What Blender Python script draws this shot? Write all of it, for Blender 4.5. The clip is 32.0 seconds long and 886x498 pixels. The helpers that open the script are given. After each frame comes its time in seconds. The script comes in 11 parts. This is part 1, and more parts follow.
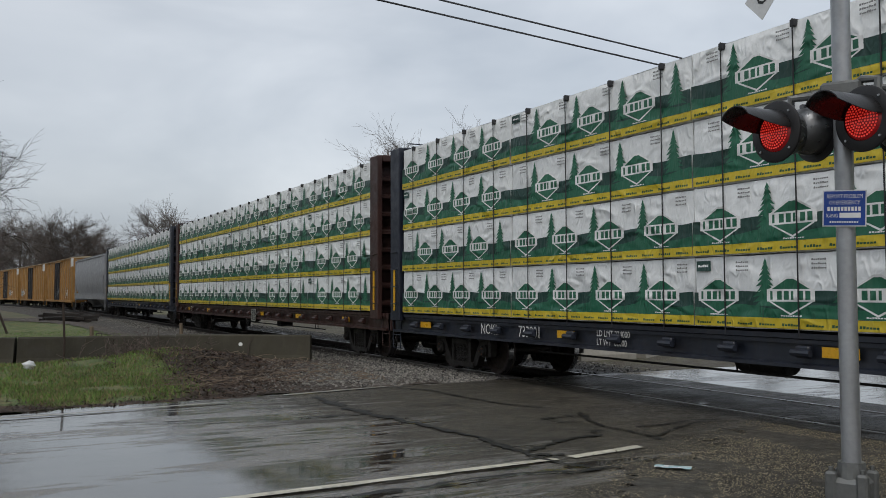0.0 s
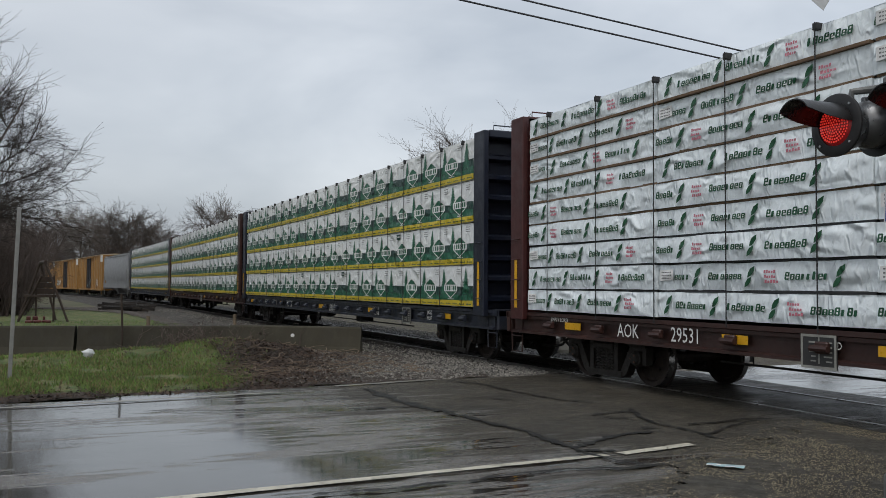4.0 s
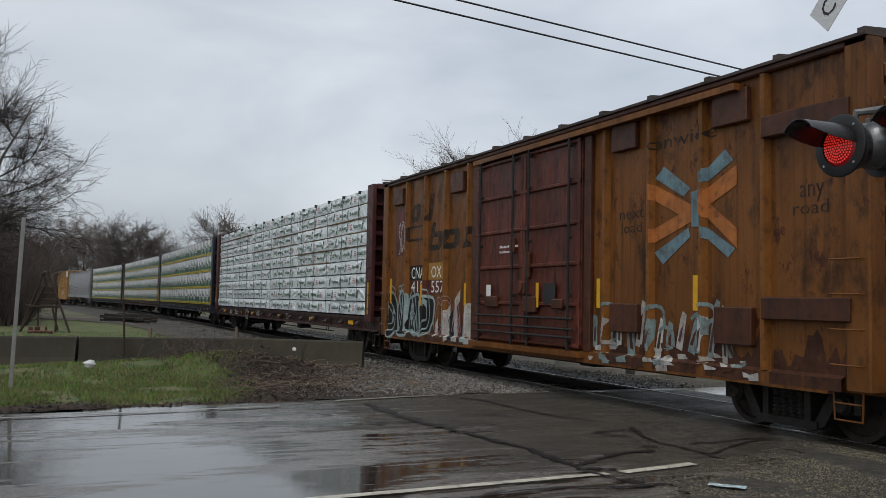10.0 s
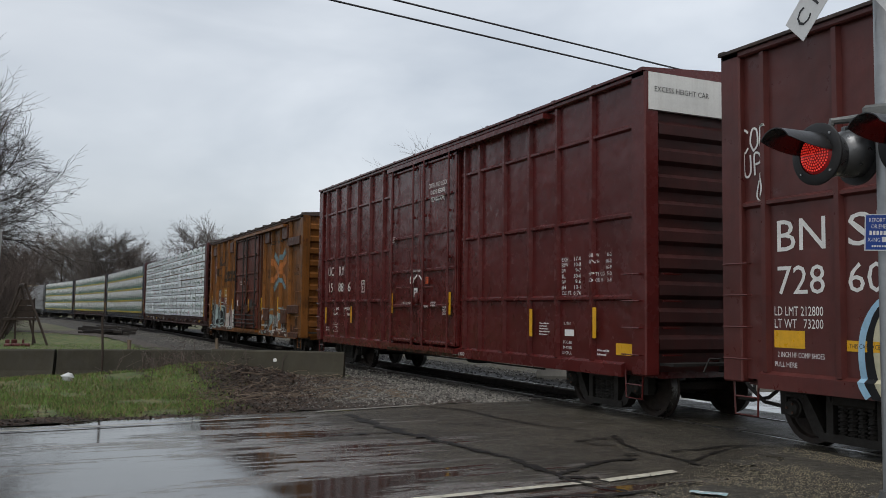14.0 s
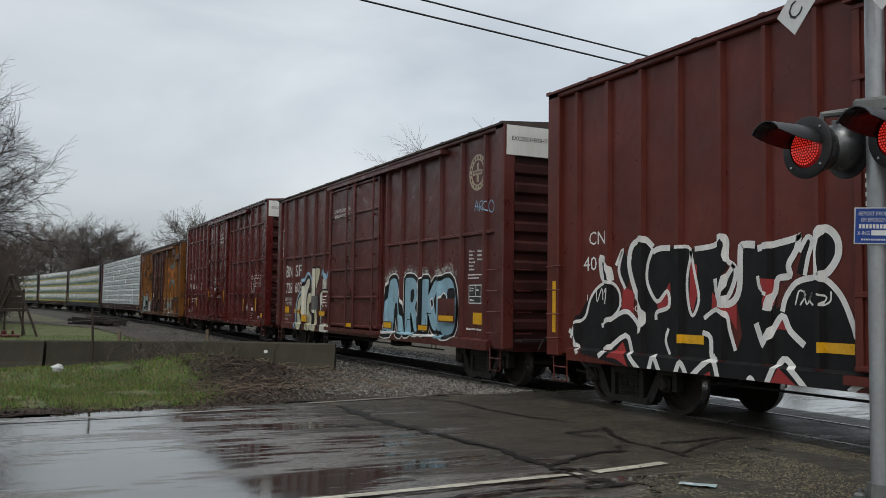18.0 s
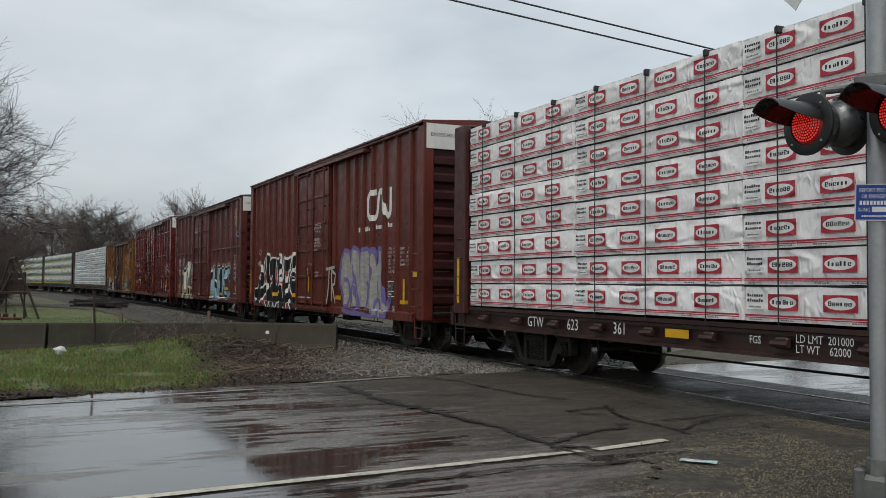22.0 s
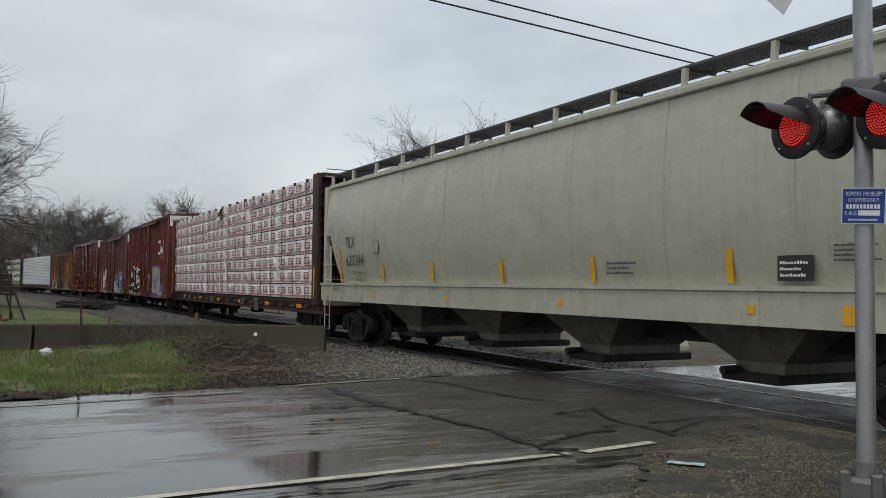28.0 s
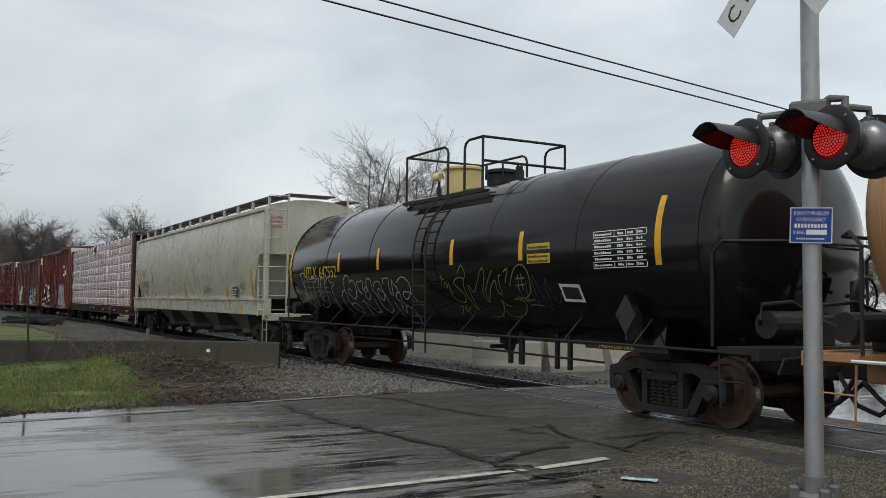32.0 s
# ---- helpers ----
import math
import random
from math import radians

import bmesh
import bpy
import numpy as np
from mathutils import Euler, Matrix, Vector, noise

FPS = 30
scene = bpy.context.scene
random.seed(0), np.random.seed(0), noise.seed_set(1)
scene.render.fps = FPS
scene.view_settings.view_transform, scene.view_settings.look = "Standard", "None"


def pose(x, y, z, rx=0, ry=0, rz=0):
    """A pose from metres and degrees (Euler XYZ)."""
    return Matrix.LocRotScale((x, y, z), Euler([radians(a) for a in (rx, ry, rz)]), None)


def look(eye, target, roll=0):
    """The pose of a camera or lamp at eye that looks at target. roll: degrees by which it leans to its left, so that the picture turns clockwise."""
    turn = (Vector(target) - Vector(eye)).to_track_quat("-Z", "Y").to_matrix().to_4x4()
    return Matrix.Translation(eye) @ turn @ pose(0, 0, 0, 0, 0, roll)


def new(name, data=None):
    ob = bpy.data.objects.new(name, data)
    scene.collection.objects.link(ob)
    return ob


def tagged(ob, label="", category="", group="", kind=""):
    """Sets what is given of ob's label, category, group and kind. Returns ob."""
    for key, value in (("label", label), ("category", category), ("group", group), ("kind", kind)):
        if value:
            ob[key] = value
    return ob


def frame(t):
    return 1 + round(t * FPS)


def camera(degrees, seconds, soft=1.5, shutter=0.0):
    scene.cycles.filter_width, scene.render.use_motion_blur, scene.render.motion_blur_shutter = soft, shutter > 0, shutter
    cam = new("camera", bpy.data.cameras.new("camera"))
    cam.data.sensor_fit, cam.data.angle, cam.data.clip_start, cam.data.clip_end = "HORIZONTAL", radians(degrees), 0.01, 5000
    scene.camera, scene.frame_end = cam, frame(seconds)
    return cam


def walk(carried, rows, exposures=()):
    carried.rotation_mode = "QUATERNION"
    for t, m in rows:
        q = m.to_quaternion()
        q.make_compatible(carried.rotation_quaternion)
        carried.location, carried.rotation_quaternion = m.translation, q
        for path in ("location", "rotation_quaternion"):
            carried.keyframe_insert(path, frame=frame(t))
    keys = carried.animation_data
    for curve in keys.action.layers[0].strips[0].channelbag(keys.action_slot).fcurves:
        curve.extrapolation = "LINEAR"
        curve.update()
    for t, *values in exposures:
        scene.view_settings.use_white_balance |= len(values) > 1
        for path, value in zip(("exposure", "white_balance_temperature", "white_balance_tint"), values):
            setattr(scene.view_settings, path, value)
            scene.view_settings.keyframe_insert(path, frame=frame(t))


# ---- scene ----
from mathutils import geometry
cam = camera(53, 32.0, 0.7)
PATH = [
    (0.0, pose(0, 0, 1.6, 92.79, 0.17, -27.73)),
    (0.5, pose(0, 0, 1.6, 92.32, 0.17, -25.68)),
    (1.0, pose(0, 0, 1.6, 92.00, 0.12, -24.77)),
    (1.5, pose(0, 0, 1.6, 91.79, 0.02, -24.56)),
    (2.0, pose(0, 0, 1.6, 92.06, -0.04, -24.65)),
    (2.5, pose(0, 0, 1.6, 92.39, 0.02, -24.60)),
    (3.0, pose(0, 0, 1.6, 92.41, -0.14, -24.73)),
    (3.5, pose(0, 0, 1.6, 92.35, -0.33, -24.66)),
    (5.5, pose(0, 0, 1.6, 92.58, -0.50, -23.88)),
    (6.0, pose(0, 0, 1.6, 92.90, -0.74, -23.88)),
    (6.5, pose(0, 0, 1.6, 92.94, -0.86, -23.89)),
    (7.0, pose(0, 0, 1.6, 92.89, -0.90, -23.81)),
    (7.5, pose(0, 0, 1.6, 93.14, -0.87, -23.58)),
    (8.0, pose(0, 0, 1.6, 93.31, -0.69, -23.38)),
    (8.5, pose(0, 0, 1.6, 93.19, -0.49, -23.40)),
    (9.0, pose(0, 0, 1.6, 93.30, -0.75, -23.86)),
    (9.5, pose(0, 0, 1.6, 93.51, -0.97, -24.36)),
    (10.0, pose(0, 0, 1.6, 93.36, -1.14, -24.34)),
    (10.5, pose(0, 0, 1.6, 93.46, -1.12, -24.51)),
    (11.0, pose(0, 0, 1.6, 93.93, -1.08, -24.76)),
    (11.5, pose(0, 0, 1.6, 94.03, -1.01, -24.90)),
    (12.0, pose(0, 0, 1.6, 93.81, -0.90, -25.08)),
    (12.5, pose(0, 0, 1.6, 93.79, -0.90, -25.19)),
    (13.0, pose(0, 0, 1.6, 93.75, -0.93, -25.31)),
    (13.5, pose(0, 0, 1.6, 93.97, -0.69, -25.30)),
    (14.0, pose(0, 0, 1.6, 94.00, -0.73, -25.54)),
    (14.5, pose(0, 0, 1.6, 93.84, -0.73, -25.47)),
    (16.5, pose(0, 0, 1.6, 93.46, -0.58, -25.92)),
    (17.0, pose(0, 0, 1.6, 93.40, -0.66, -26.11)),
    (17.5, pose(0, 0, 1.6, 93.43, -0.72, -26.33)),
    (18.0, pose(0, 0, 1.6, 93.49, -0.87, -26.11)),
    (18.5, pose(0, 0, 1.6, 93.43, -0.76, -25.89)),
    (19.0, pose(0, 0, 1.6, 93.06, -0.61, -25.91)),
    (19.5, pose(0, 0, 1.6, 92.63, -0.62, -25.95)),
    (20.0, pose(0, 0, 1.6, 92.52, -0.84, -25.76)),
    (20.5, pose(0, 0, 1.6, 92.48, -0.72, -25.94)),
    (21.0, pose(0, 0, 1.6, 92.52, -0.61, -26.04)),
    (21.5, pose(0, 0, 1.6, 92.56, -0.56, -25.99)),
    (22.0, pose(0, 0, 1.6, 92.18, -0.45, -26.06)),
    (22.5, pose(0, 0, 1.6, 92.00, -0.56, -26.19)),
    (23.0, pose(0, 0, 1.6, 92.01, -0.67, -26.03)),
    (23.5, pose(0, 0, 1.6, 92.09, -0.74, -25.93)),
    (24.0, pose(0, 0, 1.6, 92.27, -0.87, -25.99)),
    (24.5, pose(0, 0, 1.6, 92.43, -0.79, -26.36)),
    (25.0, pose(0, 0, 1.6, 92.32, -0.62, -26.80)),
    (25.5, pose(0, 0, 1.6, 91.98, -0.45, -26.61)),
    (26.0, pose(0, 0, 1.6, 91.88, -0.44, -26.58)),
    (26.5, pose(0, 0, 1.6, 91.88, -0.45, -26.90)),
    (28.5, pose(0, 0, 1.6, 92.41, -0.62, -26.77)),
    (29.0, pose(0, 0, 1.6, 92.37, -0.57, -26.97)),
    (29.5, pose(0, 0, 1.6, 92.30, -0.81, -27.24)),
    (30.0, pose(0, 0, 1.6, 92.26, -0.87, -27.72)),
    (30.5, pose(0, 0, 1.6, 92.37, -0.67, -28.04)),
    (31.0, pose(0, 0, 1.6, 92.30, -0.74, -28.48)),
    (31.5, pose(0, 0, 1.6, 92.81, -0.82, -28.74)),
    (32.0, pose(0, 0, 1.6, 93.41, -0.78, -29.62)),
]
walk(cam, PATH, [(0.0, -0.1, 6500, 10), (3.0, -0.07, 6500, 10), (7.0, -0.16, 6500, 10), (8.5, -0.03, 6500, 10), (10.0, -0.07, 6500, 10), (12.0, 0.02, 6510, 10), (14.0, -0.01, 6520, 10), (17.0, -0.03, 6580, 8.5), (20.0, -0.02, 6640, 7.5), (22.0, 0.0, 6640, 7.5), (25.0, -0.11, 6640, 7.5), (26.5, -0.07, 6640, 7.5), (29.0, -0.03, 6640, 7.5), (30.0, 0.10, 6640, 7.5), (31.0, 0.06, 6640, 7.5), (32.0, 0.04, 6640, 7.5)])

# ---- sky and light: rain clouds, a faint wide sun behind them ----
world = bpy.data.worlds.new("overcast_sky")
scene.world = world
world.use_nodes = True
wn, wl = world.node_tree.nodes, world.node_tree.links
wn.clear()
w_out = wn.new("ShaderNodeOutputWorld")
w_sky = wn.new("ShaderNodeTexSky")
w_sky.sky_type, w_sky.sun_disc = "NISHITA", False
w_sky.sun_elevation, w_sky.sun_rotation = radians(48), radians(215)
w_sky.air_density, w_sky.dust_density, w_sky.ozone_density = 1.0, 4.0, 1.0
w_skyb = wn.new("ShaderNodeBackground")
w_skyb.inputs["Strength"].default_value = 0.03
w_cld = wn.new("ShaderNodeBackground")
w_tc = wn.new("ShaderNodeTexCoord")
w_map = wn.new("ShaderNodeMapping")
w_map.inputs["Scale"].default_value = (1.0, 1.0, 2.6)
w_n1 = wn.new("ShaderNodeTexNoise")
w_n1.inputs["Scale"].default_value, w_n1.inputs["Detail"].default_value = 2.1, 5.0
w_n1.inputs["Roughness"].default_value = 0.5
w_n1.inputs["Distortion"].default_value = 0.35
w_rmp = wn.new("ShaderNodeValToRGB")
w_rmp.color_ramp.elements[0].position, w_rmp.color_ramp.elements[1].position = 0.3, 0.72
w_rmp.color_ramp.elements[0].color = (0.44, 0.485, 0.54, 1)
w_rmp.color_ramp.elements[1].color = (0.83, 0.865, 0.90, 1)
w_add = wn.new("ShaderNodeAddShader")
wl.new(w_tc.outputs["Generated"], w_map.inputs["Vector"])
wl.new(w_map.outputs["Vector"], w_n1.inputs["Vector"])
wl.new(w_n1.outputs["Fac"], w_rmp.inputs["Fac"])
wl.new(w_rmp.outputs["Color"], w_cld.inputs["Color"])
w_sep = wn.new("ShaderNodeSeparateXYZ")
w_east = wn.new("ShaderNodeMapRange")
for key, val in (("From Min", -0.1), ("From Max", 0.85), ("To Min", 0.80), ("To Max", 1.06)):
    w_east.inputs[key].default_value = val
wl.new(w_tc.outputs["Generated"], w_sep.inputs[0])
wl.new(w_sep.outputs["X"], w_east.inputs["Value"])
wl.new(w_east.outputs["Result"], w_cld.inputs["Strength"])
wl.new(w_sky.outputs["Color"], w_skyb.inputs["Color"])
wl.new(w_skyb.outputs[0], w_add.inputs[0])
wl.new(w_cld.outputs[0], w_add.inputs[1])
wl.new(w_add.outputs[0], w_out.inputs["Surface"])

sun_data = bpy.data.lights.new("sun", "SUN")
sun_data.energy, sun_data.angle, sun_data.color = 1.2, radians(25), (1.0, 0.98, 0.95)
sun = new("sun", sun_data)
sun.matrix_world = look((0, 0, 60), (0.57 * 60, 0.82 * 60, -66))


# ---- materials ----
def mat(name, col, rough=0.6, metal=0.0, var=0.25, scale=1.2, bump=0.15, bscale=30.0, streak=0.0, dirt=(0.05, 0.035, 0.025), patch=0.0,
        rvar=0.15, stretch=(1, 1, 1), spec=0.5, coat=0.0, emit=0.0, bdist=0.01, rust=None, rust_lo=0.55, island=0.0, random_tint=0.0, dent=0.0):
    m = bpy.data.materials.new(name)
    m.use_nodes = True
    n, l = m.node_tree.nodes, m.node_tree.links
    b = n["Principled BSDF"]
    tc = n.new("ShaderNodeTexCoord")
    mp = n.new("ShaderNodeMapping")
    mp.inputs["Scale"].default_value = stretch
    l.new(tc.outputs["Object"], mp.inputs["Vector"])

    def noise_tex(sc, detail=6.0, vec=None, rough_=0.6):
        t = n.new("ShaderNodeTexNoise")
        t.inputs["Scale"].default_value, t.inputs["Detail"].default_value, t.inputs["Roughness"].default_value = sc, detail, rough_
        l.new(vec or mp.outputs["Vector"], t.inputs["Vector"])
        return t.outputs["Fac"]

    def ramp(fac, lo, hi, a=0.0, c=1.0):
        r = n.new("ShaderNodeMapRange")
        r.inputs["From Min"].default_value, r.inputs["From Max"].default_value = lo, hi
        r.inputs["To Min"].default_value, r.inputs["To Max"].default_value = a, c
        l.new(fac, r.inputs["Value"])
        return r.outputs["Result"]

    def mix(fac, a, c):
        x = n.new("ShaderNodeMix")
        x.data_type = "RGBA"
        if fac is not None:
            l.new(fac, x.inputs["Factor"])
        for sock, v in ((x.inputs["A"], a), (x.inputs["B"], c)):
            if isinstance(v, tuple):
                sock.default_value = (*v, 1)
            else:
                l.new(v, sock)
        return x.outputs["Result"]

    dark = tuple(max(0.0, c * (1 - var)) for c in col)
    light = tuple(min(1.0, c * (1 + var)) for c in col)
    out = mix(ramp(noise_tex(scale), 0.3, 0.7), dark, light)
    fine = noise_tex(bscale, 4.0)
    out = mix(ramp(fine, 0.25, 0.8, 0.0, 0.35), out, tuple(c * 0.6 for c in col))
    if streak:
        sm = n.new("ShaderNodeMapping")
        sm.inputs["Scale"].default_value = (6.0, 6.0, 0.22)
        l.new(tc.outputs["Object"], sm.inputs["Vector"])
        s = ramp(noise_tex(1.6, 6.0, sm.outputs["Vector"], 0.7), 0.48, 0.75, 0.0, streak)
        out = mix(s, out, dirt)
    if patch:
        out = mix(ramp(noise_tex(scale * 2.3 + 0.37, 8.0, None, 0.7), 0.52, 0.66, 0.0, patch), out, dirt)
    if rust:
        out = mix(ramp(noise_tex(scale * 1.7 + 2.1, 9.0, None, 0.75), rust_lo, rust_lo + 0.07), out, rust)
    if island or random_tint:
        src = n.new("ShaderNodeNewGeometry").outputs["Random Per Island"] if island else n.new("ShaderNodeObjectInfo").outputs["Random"]
        hv = n.new("ShaderNodeHueSaturation")
        k = island or random_tint
        l.new(ramp(src, 0, 1, 1 - k, 1 + k), hv.inputs["Value"])
        l.new(out, hv.inputs["Color"])
        out = hv.outputs["Color"]
    l.new(out, b.inputs["Base Color"])
    l.new(ramp(noise_tex(scale * 3 + 0.7), 0.3, 0.7, max(0.02, rough - rvar), min(1.0, rough + rvar)), b.inputs["Roughness"])
    b.inputs["Metallic"].default_value = metal
    b.inputs["Specular IOR Level"].default_value = spec
    b.inputs["Coat Weight"].default_value = coat
    b.inputs["Coat Roughness"].default_value = 0.15
    if emit:
        b.inputs["Emission Color"].default_value = (*col, 1)
        b.inputs["Emission Strength"].default_value = emit
    if bump:
        bp = n.new("ShaderNodeBump")
        bp.inputs["Strength"].default_value, bp.inputs["Distance"].default_value = bump, bdist
        l.new(fine, bp.inputs["Height"])
        l.new(bp.outputs["Normal"], b.inputs["Normal"])
    if dent:
        dp = n.new("ShaderNodeBump")
        dp.inputs["Strength"].default_value, dp.inputs["Distance"].default_value = dent, 0.05
        l.new(noise_tex(1.7, 2.0), dp.inputs["Height"])
        if bump:
            l.new(bp.outputs["Normal"], dp.inputs["Normal"])
        l.new(dp.outputs["Normal"], b.inputs["Normal"])
    return m


def wrap_mat(name, col, dirt=0.12, crumple=0.6, deep=1.0):
    """Woven plastic lumber wrap: soft folds and fine creases."""
    m = mat(name, col, rough=0.46, spec=0.4, var=0.05, scale=0.7, bump=0.0, bscale=9, streak=dirt, dirt=(0.32, 0.31, 0.28), rvar=0.1, random_tint=0.06)
    n, l = m.node_tree.nodes, m.node_tree.links
    b = n["Principled BSDF"]
    tc = n.new("ShaderNodeTexCoord")
    prev = None
    for sc, st, dist, stretch in ((1.9, crumple, 0.09, (1, 1, 1.8)), (4.6, crumple * 0.9, 0.04, (1, 2.4, 1)), (13.0, crumple * 0.5, 0.010, (1, 1.6, 1))):
        mp = n.new("ShaderNodeMapping")
        mp.inputs["Scale"].default_value = stretch
        mp.inputs["Rotation"].default_value = (0.5, 0.2, 0.1)
        t = n.new("ShaderNodeTexNoise")
        t.noise_type = "RIDGED_MULTIFRACTAL"
        t.inputs["Scale"].default_value, t.inputs["Detail"].default_value = sc, 2.5
        t.inputs["Distortion"].default_value = 0.8
        oi = n.new("ShaderNodeObjectInfo")
        ad = n.new("ShaderNodeVectorMath")
        cx = n.new("ShaderNodeCombineXYZ")
        ml = n.new("ShaderNodeMath")
        ml.operation = "MULTIPLY"
        ml.inputs[1].default_value = 40.0
        l.new(oi.outputs["Random"], ml.inputs[0])
        l.new(ml.outputs[0], cx.inputs[0])
        l.new(ml.outputs[0], cx.inputs[1])
        l.new(tc.outputs["Object"], ad.inputs[0])
        l.new(cx.outputs[0], ad.inputs[1])
        l.new(ad.outputs[0], mp.inputs["Vector"])
        l.new(mp.outputs["Vector"], t.inputs["Vector"])
        bp = n.new("ShaderNodeBump")
        bp.inputs["Strength"].default_value, bp.inputs["Distance"].default_value = st, dist * deep
        l.new(t.outputs["Fac"], bp.inputs["Height"])
        if prev:
            l.new(prev, bp.inputs["Normal"])
        prev = bp.outputs["Normal"]
    l.new(prev, b.inputs["Normal"])
    return m


M = {}
M["wrap_white"] = wrap_mat("white_lumber_wrap", (0.83, 0.85, 0.85), 0.1, 0.6)
M["wrap_grey"] = wrap_mat("pale_grey_lumber_wrap", (0.84, 0.91, 0.94), 0.08, 0.85, 1.25)
M["wrap_pink"] = wrap_mat("off_white_lumber_wrap", (0.93, 0.92, 0.92), 0.10, 0.75, 1.0)
M["wrap_green"] = wrap_mat("dark_green_lumber_wrap", (0.012, 0.05, 0.04), 0.08)
M["wrap_mid"] = wrap_mat("green_lumber_wrap", (0.018, 0.125, 0.07), 0.08)
M["wrap_yellow"] = wrap_mat("yellow_lumber_wrap", (0.60, 0.46, 0.03), 0.12)
M["ink_green"] = wrap_mat("green_ink", (0.014, 0.085, 0.042), 0.0, 0.8)
M["ink_leaf"] = wrap_mat("leaf_green_ink", (0.013, 0.085, 0.036), 0.0, 0.8)
M["ink_red"] = wrap_mat("red_ink", (0.42, 0.028, 0.05), 0.05, 0.75)
M["ink_pink"] = wrap_mat("faded_red_ink", (0.55, 0.19, 0.24), 0.0, 0.7)
M["ink_white"] = wrap_mat("white_ink", (0.80, 0.80, 0.79), 0.0, 0.6)
M["ink_grey"] = mat("grey_ink", (0.2, 0.2, 0.2), 0.5, var=0.2, bump=0)
M["ink_black"] = mat("black_ink", (0.02, 0.02, 0.022), 0.5, var=0.2, bump=0)
M["strap"] = mat("black_strap", (0.02, 0.02, 0.022), 0.6, var=0.3)
M["lumber"] = mat("sawn_lumber", (0.15, 0.095, 0.055), 0.8, var=0.3, scale=6, bscale=60, island=0.3)
M["deck_black"] = mat("black_blue_car_paint", (0.018, 0.023, 0.036), 0.5, var=0.35, scale=1.5, streak=0.25, patch=0.2, dirt=(0.06, 0.045, 0.035))
M["bulk_blue"] = mat("dark_blue_car_paint", (0.008, 0.012, 0.026), 0.45, var=0.25, scale=1.2, streak=0.25, dirt=(0.03, 0.03, 0.035))
M["deck_brown"] = mat("oxide_red_car_paint", (0.040, 0.0145, 0.011), 0.55, var=0.3, scale=1.5, streak=0.35, patch=0.25, dirt=(0.035, 0.025, 0.02))
M["bulk_red"] = mat("worn_red_bulkhead_paint", (0.060, 0.012, 0.011), 0.5, var=0.3, scale=1.2, streak=0.4, dirt=(0.04, 0.02, 0.018))
M["box_maroon"] = mat("fresh_maroon_boxcar_paint", (0.088, 0.0135, 0.0125), 0.26, var=0.2, dent=0.6, rvar=0.07, scale=0.8, streak=0.18, bscale=12, bump=0.08, dirt=(0.05, 0.012, 0.011), spec=0.40)
M["box_bnsf"] = mat("brown_boxcar_paint", (0.092, 0.0225, 0.0195), 0.38, var=0.32, dent=0.5, scale=0.9, streak=0.35, bscale=14, dirt=(0.045, 0.02, 0.017), spec=0.4)
M["box_cn"] = mat("red_brown_boxcar_paint", (0.112, 0.0235, 0.0165), 0.40, var=0.3, dent=0.4, scale=0.8, streak=0.35, bscale=14, dirt=(0.055, 0.02, 0.016), spec=0.3)
M["box_orange"] = mat("weathered_orange_boxcar_paint", (0.190, 0.074, 0.019), 0.40, dent=0.4, var=0.4, scale=0.9, streak=0.65, patch=0.75, dirt=(0.020, 0.011, 0.007), rust=(0.060, 0.020, 0.011), rust_lo=0.565, spec=0.2, stretch=(1.0, 1.0, 0.55))
M["box_rustdoor"] = mat("rusty_red_door_paint", (0.128, 0.033, 0.020), 0.45, spec=0.32, dent=0.4, var=0.5, scale=1.6, streak=0.95, patch=0.85, dirt=(0.012, 0.007, 0.006), rust=(0.045, 0.018, 0.011), rust_lo=0.56, stretch=(1.4, 1.4, 0.6))
M["plate_brown"] = mat("grimy_brown_plate_paint", (0.075, 0.026, 0.013), 0.45, spec=0.32, var=0.4, scale=1.8, streak=0.6, patch=0.6, dirt=(0.016, 0.010, 0.007))
M["box_yellow"] = mat("faded_yellow_boxcar_paint", (0.33, 0.17, 0.04), 0.6, var=0.25, scale=0.8, streak=0.4, dirt=(0.12, 0.06, 0.025))
M["rust_worn"] = mat("rust_brown_worn_paint", (0.072, 0.028, 0.014), 0.6, spec=0.25, var=0.5, scale=2.2, streak=0.7, patch=0.7, dirt=(0.022, 0.011, 0.008), rust=(0.12, 0.05, 0.018), rust_lo=0.58)
M["box_orangepost"] = mat("worn_yellow_orange_post_paint", (0.215, 0.085, 0.019), 0.5, spec=0.25, var=0.4, scale=2.5, streak=0.6, patch=0.6, dirt=(0.05, 0.022, 0.01))
M["box_darkdoor"] = mat("dark_boxcar_door_paint", (0.03, 0.03, 0.035), 0.6, var=0.3)
M["roof_dark"] = mat("weathered_galvanised_roof", (0.06, 0.042, 0.035), 0.6, metal=0.2, var=0.4, scale=2, patch=0.4)
M["roof_pale"] = mat("pale_tan_roof", (0.42, 0.34, 0.22), 0.6, var=0.2)
M["white_panel"] = mat("white_end_panel_paint", (0.68, 0.68, 0.65), 0.5, var=0.1, streak=0.25, dirt=(0.3, 0.27, 0.23))
M["under"] = mat("grimy_black_underframe", (0.011, 0.010, 0.009), 0.7, var=0.4, scale=3, patch=0.3, dirt=(0.05, 0.035, 0.025))
M["truck_iron"] = mat("grimy_cast_truck_iron", (0.021, 0.018, 0.015), 0.65, metal=0.2, var=0.4, scale=4, bscale=45, bump=0.3, patch=0.4, dirt=(0.025, 0.02, 0.017))
M["wheel_iron"] = mat("rusty_wheel_steel", (0.026, 0.018, 0.014), 0.6, metal=0.3, var=0.5, scale=5, bscale=40, patch=0.4)
